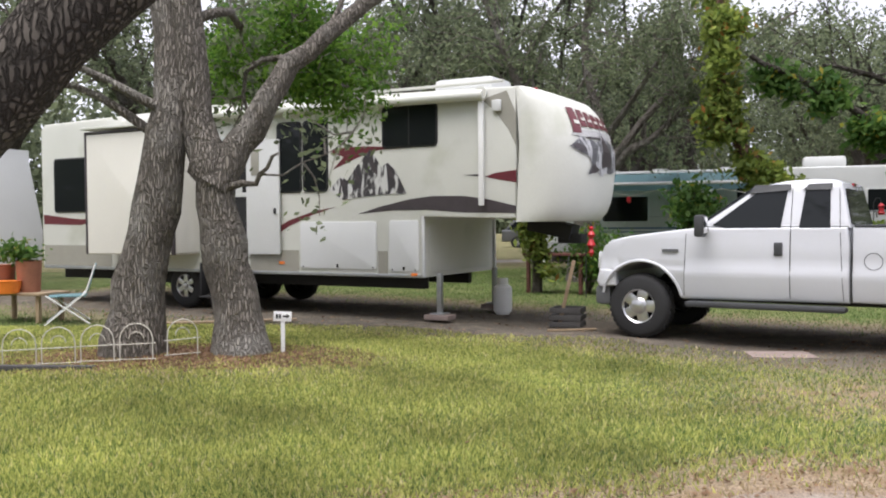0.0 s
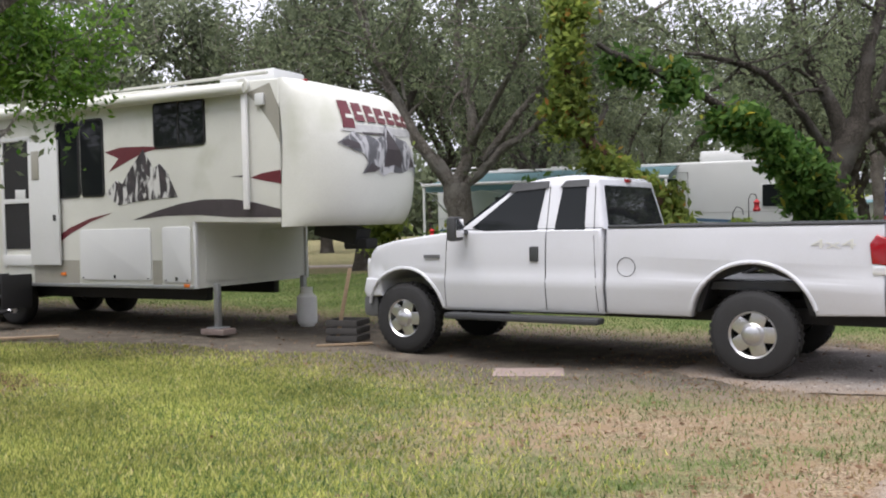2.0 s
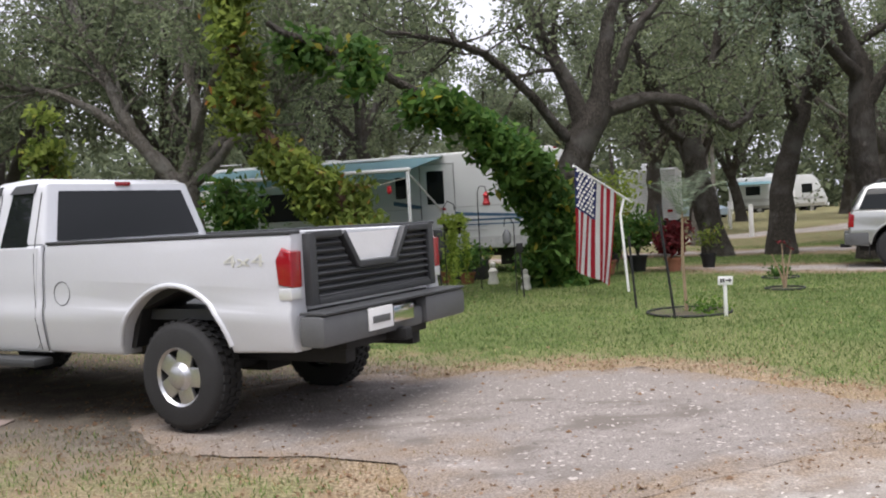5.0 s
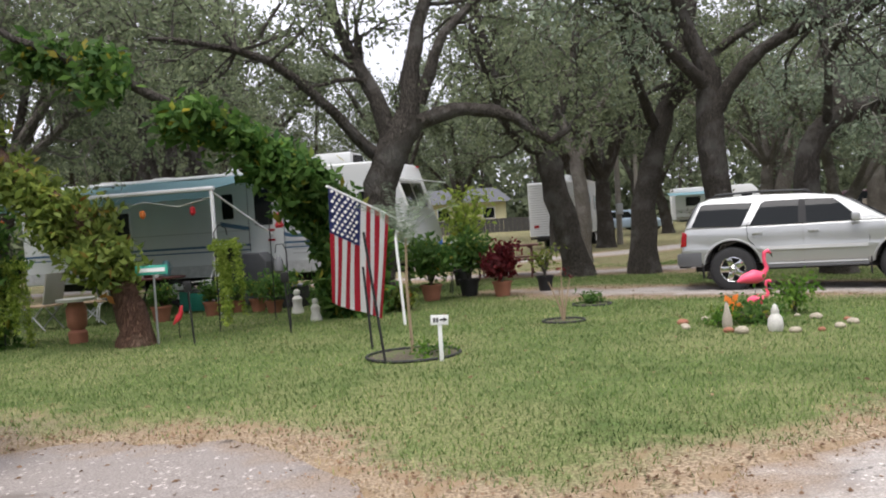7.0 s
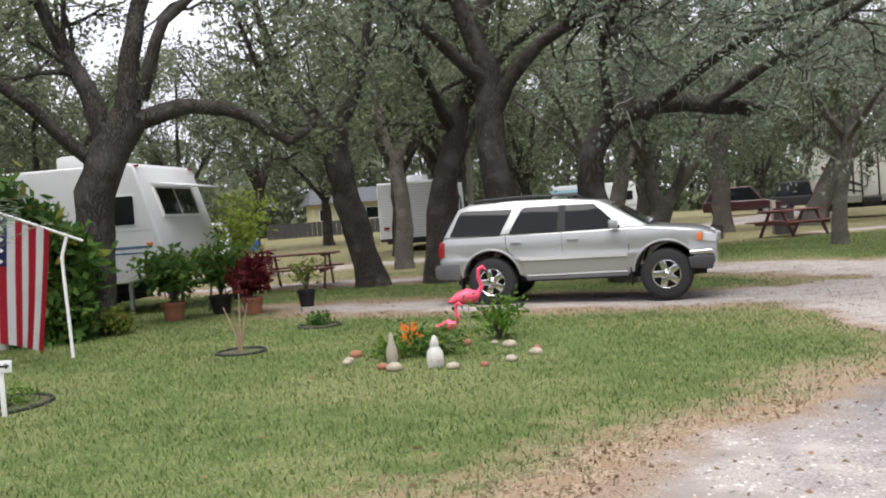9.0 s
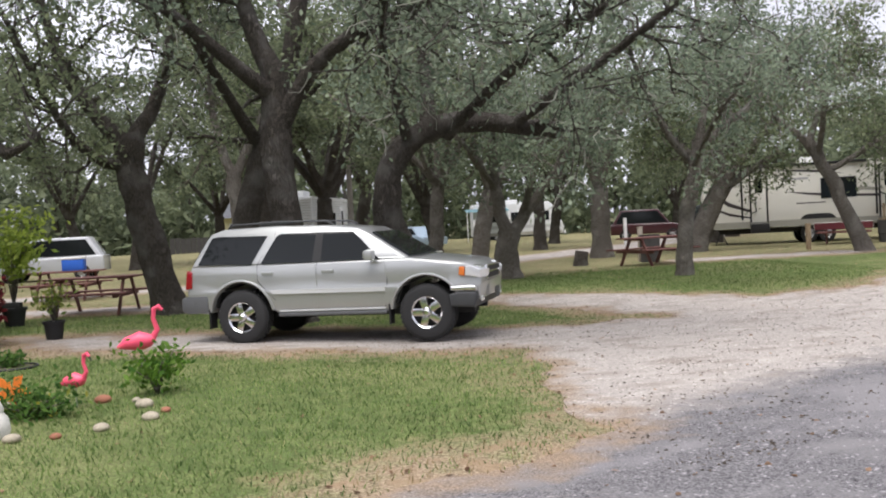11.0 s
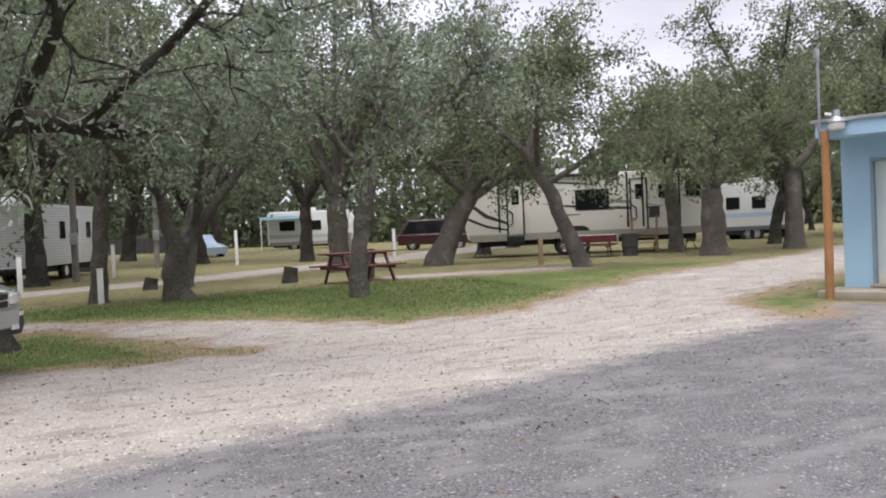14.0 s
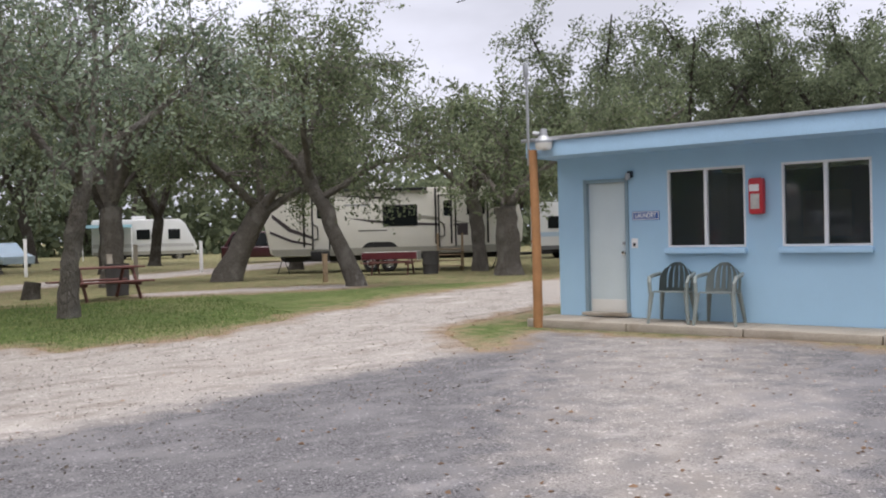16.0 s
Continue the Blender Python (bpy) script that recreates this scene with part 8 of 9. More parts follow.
def hanging_basket(x, y, seed, top=1.25):
    g = thing("trailing_planter", on(x, y), "tall planter with trailing lime green vines on a hook", "planter", "trailing planters")
    part("hook", tube(bmesh.new(), [(0, 0, 0), (0, 0, top + 0.25), (0.08, 0, top + 0.36), (0.18, 0, top + 0.3), (0.19, 0, top + 0.2)], 0.01, 6), BLACK, g)
    part("basket", lathe(bmesh.new(), [(0.001, top - 0.2), (0.12, top - 0.2), (0.18, top), (0.17, top), (0.001, top - 0.03)], 18, "z", (0.15, 0, 0)), BLACK, g)
    r = np.random.default_rng(seed)
    P = [np.array([0.15 + 0.22 * math.cos(a), 0.22 * math.sin(a), top + 0.03]) for a in np.linspace(0, 6, 22)] + [np.array([0.15 + 0.15 * math.cos(a), 0.15 * math.sin(a), top + 0.1]) for a in np.linspace(0, 6, 12)]
    for k in range(13):
        a, ln = r.uniform(0, 6.28), r.uniform(0.25, 1.15)
        for j in range(14):
            f = j / 13
            P.append(np.array([0.15 + math.cos(a) * (0.19 + 0.05 * f) + r.normal() * 0.012, math.sin(a) * (0.19 + 0.05 * f), top - ln * f]))
    quads_mesh("vines", *leaves_at(r, np.array(P), 13, 0.03, 0.032), LEAF_LIME, g)


hanging_basket(8.35, 17.7, 61)
hanging_basket(5.3, 17.5, 62, 1.15)


def yard():
    for x, y in ((8.21, 16.4), (9.49, 16.65)):
        g = thing("garden_stake", on(x, y), "black solar garden light on a metal stake", "garden light", "garden stakes")
        part("rod", tube(bmesh.new(), [(0, 0, 0), (-0.04, 0, 0.72)], 0.014, 6), BLACK, g)
        part("lamp_head", boxes(((-0.04, 0, 0.78), (0.11, 0.06, 0.15), (8, 0, 0)), bevel=0.02), BLACK, g)
    g = thing("bird_feeder", on(9.45, 17.2), "black wire bird feeder on a shepherd's hook", "bird feeder")
    part("hook", tube(bmesh.new(), [(0, 0, 0), (0, 0, 1.15), (-0.05, 0, 1.25), (-0.14, 0, 1.24), (-0.16, 0, 1.12)], 0.009, 6), BLACK, g)
    part("cage", lathe(bmesh.new(), [(0.02, 1.08), (0.07, 1.0), (0.07, 0.86), (0.03, 0.82)], 10, "z", (-0.12, 0, 0)), GREY_TRIM, g)
    g = thing("street_name_sign", on(7.65, 16.75, -6), "teal green sign with a line of white writing", "sign")
    part("post", tube(bmesh.new(), [(0, 0, 0), (0, 0, 1.0)], 0.016, 6), STEEL, g)
    b = part("board", boxes(((-0.02, -0.02, 1.04), (0.46, 0.015, 0.13)), bevel=0.004), GREEN_SIGN, g)
    part("writing_bar", boxes(((-0.02, -0.031, 1.04), (0.38, 0.005, 0.055))), SIGN_WHITE, b, smooth=0)
    g = thing("red_bird_ornament", on(7.85, 17.2, 30), "red painted bird ornament on a stake", "ornament")
    part("stake", tube(bmesh.new(), [(0, 0, 0), (0, 0, 0.3)], 0.008, 6), BLACK, g)
    part("bird", tube(bmesh.new(), [(-0.08, 0, 0.22), (0.0, 0, 0.31), (0.04, 0, 0.38), (0.045, 0, 0.46), (0.07, 0, 0.48)], [0.012, 0.048, 0.032, 0.022, 0.006], 10), RED_PAINT, g)
    g = thing("clay_urn_table", on(6.3, 17.6), "terracotta urn carrying a round slab as table", "planter")
    part("urn", lathe(bmesh.new(), [(0.001, 0), (0.13, 0), (0.14, 0.16), (0.10, 0.2), (0.14, 0.26), (0.15, 0.5), (0.10, 0.62), (0.001, 0.62)], 18), TERRACOTTA, g)
    part("slab", lathe(bmesh.new(), [(0.001, 0.62), (0.27, 0.62), (0.28, 0.66), (0.001, 0.66)], 22), PLASTER, g)
    for i, (x, y, rz) in enumerate(((5.6, 20.6, 200), (4.9, 20.2, 160))):
        c = thing("folding_chair", on(x, y, rz), "brown fabric folding chair under the awning", "chair", "awning chairs")
        part("seat", boxes(((0, 0, 0.42), (0.5, 0.5, 0.03)), bevel=0.01), WOOD, c)
        part("backrest", boxes(((-0.27, 0, 0.72), (0.03, 0.5, 0.55), (0, -12, 0)), bevel=0.01), TAUPE, c)
        for sx in (-0.2, 0.2):
            for sy in (-0.24, 0.24):
                part("leg", tube(bmesh.new(), [(sx, sy, 0.42), (-sx * 1.1, sy, 0)], 0.012, 6), STEEL, c)
    for x, y, lab, sc in ((9.35, 19.7, "white stone garden statue before the trailer", 0.42), (10.15, 18.7, "pale weathered cherub statue in the planted bed", 0.38), (9.75, 18.2, "pale stone garden statue by the vines", 0.36), (11.1, 19.6, "small white rabbit figure by the planted bed", 0.25)):
        g = thing("garden_statue", on(x, y), lab, "statue", "garden statues")
        part("figure", lathe(bmesh.new(), [(0.001, sc), (0.06 * sc * 2, 0.95 * sc), (0.07 * sc * 2, 0.82 * sc), (0.05 * sc * 2, 0.74 * sc), (0.11 * sc * 2, 0.6 * sc), (0.09 * sc * 2, 0.35 * sc), (0.13 * sc * 2, 0.1 * sc), (0.13 * sc * 2, 0), (0.001, 0)], 14), PLASTER, g)
    bush("potted_shrub", 11.75, 20.6, "large leafy green shrub in a clay pot", LEAF_VINE, 30, 0.075, 0.5, 0.75, 71, 14, (TERRACOTTA, 0.2, 0.3))
    bush("potted_shrub", 12.5, 21.0, "tall leafy green potted shrub", LEAF_VINE, 30, 0.07, 0.42, 0.85, 72, 12, (BLACK, 0.2, 0.32))
    bush("red_leaf_plant", 13.05, 20.4, "dark red leafy plant in a terracotta pot", LEAF_RED, 30, 0.07, 0.32, 0.6, 73, 12, (TERRACOTTA, 0.18, 0.28))
    bush("potted_shrub", 13.95, 20.9, "thin twiggy plant in a dark pot", LEAF_VINE_AUTUMN, 8, 0.05, 0.3, 0.5, 74, 9, (BLACK, 0.16, 0.3))
    bush("potted_tree", 12.7, 24.0, "small yellow-green potted tree by the trailer", LEAF_LIME, 22, 0.07, 0.55, 1.6, 75, 14, (BLACK, 0.22, 0.35))
    bush("border_plants", 10.4, 18.6, "low leafy border plants along the trailer", LEAF_VINE, 30, 0.06, 0.5, 0.4, 76, 14)
    bush("border_plants", 10.1, 19.3, "low leafy border plants along the trailer", LEAF_VINE, 30, 0.07, 0.5, 0.5, 77, 14)
    bush("border_plants", 11.2, 18.9, "low leafy border plants along the trailer", LEAF_VINE_AUTUMN, 22, 0.05, 0.3, 0.3, 78, 10)
    bush("yard_shrubs", 8.9, 20.2, "mixed potted plants beside the awning", LEAF_VINE, 24, 0.05, 0.4, 0.4, 79, 12, (TERRACOTTA, 0.16, 0.22))
    for x, y, r_, h, lab in ((7.75, 20.6, 0.17, 0.26, "clay flower pot beside the awning"), (8.15, 20.9, 0.14, 0.22, "small clay flower pot beside the awning"), (8.55, 20.75, 0.16, 0.24, "clay flower pot beside the awning"), (6.9, 20.3, 0.18, 0.28, "clay flower pot under the awning")):
        bush("potted_plant", x, y, lab, LEAF_VINE, 20, 0.045, 0.24, 0.34, int(x * 100), 9, (TERRACOTTA, r_, h))
    g = thing("patio_table", on(6.6, 21.5), "round dark patio table covered with odds and ends", "table")
    part("tabletop", lathe(bmesh.new(), [(0.001, 0.70), (0.50, 0.70), (0.52, 0.715), (0.52, 0.735), (0.001, 0.74)], 26), REDWOOD, g)
    for i in range(4):
        a = i * math.pi / 2 + 0.4
        part("leg", tube(bmesh.new(), [(0.16 * math.cos(a), 0.16 * math.sin(a), 0.70), (0.40 * math.cos(a), 0.40 * math.sin(a), 0)], 0.018, 6), BLACK, g)
    for x, y, r_, h, mt, nm, lab in ((6.45, 21.4, 0.10, 0.24, MAROON, "lidded_jar", "dark red lidded jar on the patio table"), (6.75, 21.6, 0.08, 0.30, TEAL_FABRIC, "watering_jug", "teal plastic jug on the patio table"), (6.62, 21.25, 0.06, 0.14, SIGN_WHITE, "mug", "white mug on the patio table")):
        g = thing(nm, on(x, y, 0, 0.742), lab, "container")
        part("vessel", lathe(bmesh.new(), [(0.001, 0), (r_ * 0.85, 0), (r_, h * 0.4), (r_ * 0.9, h * 0.85), (r_ * 0.6, h), (r_ * 0.5, h * 0.97), (0.001, h * 0.9)], 16), mt, g)
        part("handle", tube(bmesh.new(), [(r_ * 0.9, 0, h * 0.8), (r_ * 1.5, 0, h * 0.6), (r_ * 0.95, 0, h * 0.3)], 0.008, 6), mt, g)
    for x, y, rz in ((7.5, 21.6, 160), (5.8, 21.3, 20)):
        c = thing("lawn_chair", on(x, y, rz), "white tubular lawn chair with dark webbing under the awning", "chair", "lawn chairs")
        part("seat", boxes(((0, 0, 0.40), (0.48, 0.50, 0.02)), bevel=0.006), PLASTIC, c)
        part("backrest", boxes(((-0.30, 0, 0.70), (0.02, 0.50, 0.52), (0, -14, 0)), bevel=0.006), PLASTIC, c)
        for k in (-1, 1):
            part("side_frame", tube(bmesh.new(), [(0.26, k * 0.27, 0.0), (0.24, k * 0.27, 0.60), (-0.22, k * 0.27, 0.62), (-0.40, k * 0.27, 1.02)], 0.014, 6), SIGN_WHITE, c)
            part("back_leg", tube(bmesh.new(), [(-0.30, k * 0.27, 0.0), (-0.22, k * 0.27, 0.62)], 0.014, 6), SIGN_WHITE, c)
    g = thing("covered_grill", on(8.3, 22.0, -20), "gas grill under a dark cloth cover beside the trailer", "grill")
    part("cover", prism([(-0.5, 0.08), (-0.46, 0.9), (-0.3, 1.08), (0.3, 1.08), (0.46, 0.9), (0.5, 0.08)], -0.3, 0.3, (0.4, 0.7), lambda x, y, z: (x + 0.02 * math.sin(z * 9 + y * 5), y * (1 - 0.16 * z) + 0.02 * math.sin(x * 11), z), 0.03), PLASTIC, g)
    for x in (-0.38, 0.38):
        part("wheel", lathe(bmesh.new(), [(0.001, -0.33), (0.09, -0.33), (0.09, -0.29), (0.001, -0.29)], 16, "y", (x, 0, 0.09)), RUBBER, g)
    for x, y, mt, lab in ((7.2, 22.2, GREEN_SIGN, "green plastic storage box by the trailer"), (9.1, 21.3, BLACK, "black plastic storage box by the trailer")):
        g = thing("storage_box", on(x, y, -20), lab, "box", "storage boxes")
        part("bin", boxes(((0, 0, 0.2), (0.62, 0.42, 0.40)), bevel=0.03), mt, g)
        part("lid", boxes(((0, 0, 0.415), (0.66, 0.46, 0.04)), bevel=0.012), GREY_TRIM, g)
    g = thing("hanging_lantern", on(9.05, 18.9), "red hanging lantern on a black shepherd's hook", "lantern")
    part("hook", tube(bmesh.new(), [(0, 0, 0), (0, 0, 1.75), (0.05, 0, 1.85), (0.14, 0, 1.84), (0.16, 0, 1.75)], 0.01, 6), BLACK, g)
    part("lantern_body", lathe(bmesh.new(), [(0.001, 1.50), (0.06, 1.50), (0.075, 1.54), (0.05, 1.58), (0.05, 1.66), (0.07, 1.68), (0.02, 1.74), (0.001, 1.75)], 14, "z", (0.16, 0, 0)), RED_PAINT, g)
    g = thing("pedestal_grill", on(12.35, 21.9), "black kettle grill on a stand by the plants", "grill")
    part("bowl", lathe(bmesh.new(), [(0.001, 0.62), (0.15, 0.66), (0.24, 0.8), (0.24, 0.82), (0.15, 0.98), (0.001, 1.02)], 18), BLACK, g)
    for i in range(3):
        a = i * 2.1
        part("leg", tube(bmesh.new(), [(0.1 * math.cos(a), 0.1 * math.sin(a), 0.66), (0.24 * math.cos(a), 0.24 * math.sin(a), 0)], 0.012, 6), BLACK, g)
    g = thing("propane_tank", on(0.95, 14.45), "white propane bottle standing by the camper", "gas bottle")
    part("bottle", lathe(bmesh.new(), [(0.001, 0.50), (0.08, 0.5), (0.145, 0.44), (0.152, 0.38), (0.152, 0.10), (0.14, 0.04), (0.11, 0.03), (0.11, 0.0), (0.001, 0.0)], 22), PROPANE, g)
    part("collar", lathe(bmesh.new(), [(0.09, 0.48), (0.09, 0.58), (0.082, 0.58), (0.082, 0.48)], 18, cap=False), PROPANE, g)
    part("valve", boxes(((0, 0, 0.53), (0.05, 0.05, 0.07)), bevel=0.01), STEEL, g)
    # things by the truck's nose
    g = thing("wooden_crate", on(1.75, 12.65, -20), "dark slatted wooden crate on the ground", "crate")
    for z in (0.06, 0.16, 0.26):
        for s in (-1, 1):
            part("slat", boxes(((0, s * 0.19, z), (0.44, 0.016, 0.075)), bevel=0.004), FENCE_DARK, g)
            part("end_slat", boxes(((s * 0.21, 0, z), (0.016, 0.36, 0.075)), bevel=0.004), FENCE_DARK, g)
    g = thing("leaning_plank", on(1.62, 12.45, 0), "pale wooden plank leaning on the crate", "plank")
    part("plank", boxes(((0.09, 0.08, 0.47), (0.05, 0.025, 1.0), (6, 12, 0)), bevel=0.004), WOOD, g)
    g = thing("loose_board", on(1.75, 12.25, 12), "grey board lying on the grass", "plank")
    part("board", boxes(((0, 0, 0.02), (0.7, 0.06, 0.025)), bevel=0.004), WOOD, g)
    g = thing("concrete_paver", on(3.85, 10.25, -6), "pinkish flat paver sunk in the dirt", "paver")
    part("paver_slab", boxes(((0, 0, 0.006), (0.72, 0.5, 0.02)), bevel=0.008), BRICK_RED, g)
    g = thing("work_table", on(2.3, 18.0, -28), "cluttered dark wooden table behind the pickup", "table")
    part("tabletop", boxes(((0, 0, 0.78), (1.3, 0.6, 0.05)), bevel=0.008), REDWOOD, g)
    for sx in (-0.55, 0.55):
        for sy in (-0.22, 0.22):
            part("leg", boxes(((sx, sy, 0.38), (0.07, 0.07, 0.76)), bevel=0.006), REDWOOD, g)
    g = thing("red_windsock", on(2.7, 17.0), "bright red cloth ornament hanging from a hook", "ornament")
    part("hook", tube(bmesh.new(), [(0, 0, 0), (0, 0, 1.35), (0.06, 0, 1.42), (0.12, 0, 1.36)], 0.01, 6), BLACK, g)
    part("cloth", lathe(bmesh.new(), [(0.001, 1.36), (0.05, 1.33), (0.03, 1.27), (0.075, 1.20), (0.035, 1.12), (0.085, 1.0), (0.025, 0.94), (0.055, 0.86), (0.015, 0.79)], 12, "z", (0.1, 0, 0)), RED_PAINT, g)
    bush("shrub", 2.9, 17.8, "dense green shrub behind the pickup", LEAF_VINE, 30, 0.06, 0.55, 1.1, 81, 16)
    bush("shrub", 3.4, 17.4, "dense green shrub behind the pickup", LEAF_BRIGHT, 26, 0.06, 0.5, 0.9, 82, 14)
    # table of odds and ends beside the fifth wheel
    g = thing("potting_table", on(-6.2, 13.3, -20), "wooden table with terracotta tubs and a green cloth", "table")
    part("tabletop", boxes(((0, 0, 0.42), (1.1, 0.6, 0.04)), bevel=0.008), WOOD, g)
    for sx in (-0.45, 0.45):
        for sy in (-0.22, 0.22):
            part("leg", boxes(((sx, sy, 0.2), (0.06, 0.06, 0.42)), bevel=0.006), WOOD, g)
    for x, y, r_, h, mt, nm, lab in ((-6.55, 13.35, 0.17, 0.40, TERRACOTTA, "plastic_tub", "brown plastic tub on the potting table"), (-6.1, 13.2, 0.18, 0.46, TERRACOTTA, "plastic_tub", "brown plastic tub on the potting table"), (-6.35, 13.0, 0.22, 0.18, ORANGE, "storage_tray", "orange plastic tray on the potting table")):
        g = thing(nm, on(x, y, 0, 0.44), lab, "tub")
        part("tub", lathe(bmesh.new(), [(0.001, 0), (r_ * 0.85, 0), (r_, h), (r_ * 1.05, h), (r_ * 0.95, h), (0.001, h * 0.9)], 16), mt, g)
    bush("green_cloth_bundle", -6.2, 13.25, "dark green foliage bundle on the tubs", LEAF_VINE, 24, 0.05, 0.3, 0.25, 83, 8, None, 0.85)
    g = thing("camp_chair", on(-5.45, 13.0, 200), "white-framed folding lawn chair by the camper", "chair")
    for s in (-1, 1):
        part("frame", tube(bmesh.new(), [(0.3, s * 0.27, 0), (-0.25, s * 0.27, 0.45), (-0.38, s * 0.27, 0.85)], 0.013, 6), SIGN_WHITE, g)
        part("frame", tube(bmesh.new(), [(-0.3, s * 0.27, 0), (0.28, s * 0.27, 0.42)], 0.013, 6), SIGN_WHITE, g)
    part("seat", boxes(((0.0, 0, 0.40), (0.5, 0.52, 0.015)), bevel=0.005), TEAL_FABRIC, g)
    part("backrest", boxes(((-0.33, 0, 0.66), (0.015, 0.52, 0.40), (0, -16, 0)), bevel=0.005), TEAL_FABRIC, g)
    # hooped wire edging round the oak's bed
    for i in range(6):
        x = -4.35 + 0.36 * i
        y = 8.38 + 0.02 * i + (0.25 if i == 5 else 0.0)
        g = thing("wire_edging", on(x, y, 8 if i < 5 else 35), "arched old white wire lawn edging", "garden edging", "wire edging")
        part("arch", tube(bmesh.new(), [(-0.15, 0, 0.0), (-0.15, 0, 0.22)] + [(0.15 * math.cos(a), 0, 0.22 + 0.15 * math.sin(a)) for a in np.linspace(math.pi, 0, 9)] + [(0.15, 0, 0)], 0.006, 5), FENCE_WHITE, g)
        part("inner_arch", tube(bmesh.new(), [(0.07 * math.cos(a), 0, 0.22 + 0.07 * math.sin(a)) for a in np.linspace(math.pi, 0, 7)], 0.005, 5), FENCE_WHITE, g)
        part("rail", tube(bmesh.new(), [(-0.18, 0, 0.17), (0.18, 0, 0.18)], 0.005, 5), FENCE_WHITE, g)
        part("low_rail", tube(bmesh.new(), [(-0.18, 0, 0.03), (0.18, 0, 0.03)], 0.005, 5), FENCE_WHITE, g)
    g = thing("edging_timber", on(-4.0, 8.25, -4), "dark rotten timber edging the bed", "timber")
    part("timber", boxes(((0, 0, 0.03), (1.6, 0.08, 0.06)), bevel=0.015), FENCE_DARK, g)
    g = thing("long_board", on(-3.3, 12.7, 14), "pale board lying by the camper", "plank")
    part("board", boxes(((0, 0, 0.03), (2.4, 0.12, 0.03)), bevel=0.005), WOOD, g)


yard()


# ---- far campsites ----
def far_camper(m, length, label, band, kind="camper", name="parked_camper", height=2.9):
    g = thing(name, m, label, kind, "far campers")
    W = 2.4
    f = 0.35
    body = [(0, 0.6), (length, 0.6), (length + 0.05, 1.3), (length - f, height - 0.25), (length - f, height), (0.15, height), (0, height - 0.2)]
    part("body", prism(body, 0, W, (), None, 0.05), FIBRE_CLEAN, g)
    part("band", prism([(0.05, 1.2), (length - 0.1, 1.2), (length - 0.1, 1.42), (0.05, 1.42)], -0.006, W + 0.006), band, g)
    part("skirt", prism([(0.05, 0.55), (length - 0.1, 0.55), (length - 0.1, 0.75), (0.05, 0.75)], -0.004, W + 0.004), GREY_TRIM, g)
    for k in range(3):
        x0 = length * (0.1 + 0.3 * k)
        camper_window(g, x0, 1.6, x0 + length * 0.16, 2.2)
    part("end_window", boxes(((-0.005, W / 2, 1.8), (0.03, 1.0, 0.5)), bevel=0.01), TINTED, g)
    for y in (0.25, W - 0.25):
        part("tail_light", boxes(((-0.012, y, 0.95), (0.03, 0.16, 0.10)), bevel=0.01), RED_LENS, g)
    part("roof_air_conditioner", boxes(((length * 0.5, W / 2, height + 0.13), (0.9, 0.7, 0.26)), bevel=0.07), FIBRE_CLEAN, g)
    part("under_frame", boxes(((length / 2, W / 2, 0.45), (length * 0.9, W * 0.7, 0.2))), BLACK, g, smooth=0)
    for x in (length * 0.35, length * 0.45):
        for s, y in ((-1, 0.18), (1, W - 0.18)):
            wheel(g, x, y, 0.36, 0.36, 0.22, 0.19, s, 5, 0.05, ALLOY, 0.1)
    return g


far_camper(pose(-17.5, 21.0, 0, 0, 0, -28), 9.0, "white camper with blue trim behind the fifth wheel", BLUE_VINYL, height=3.0)
far_camper(pose(50.6, 42.6, -0.1, 0, 0, -25), 4.2, "white camper with pale blue band beyond the oaks", CAR_BLUE, height=2.9)


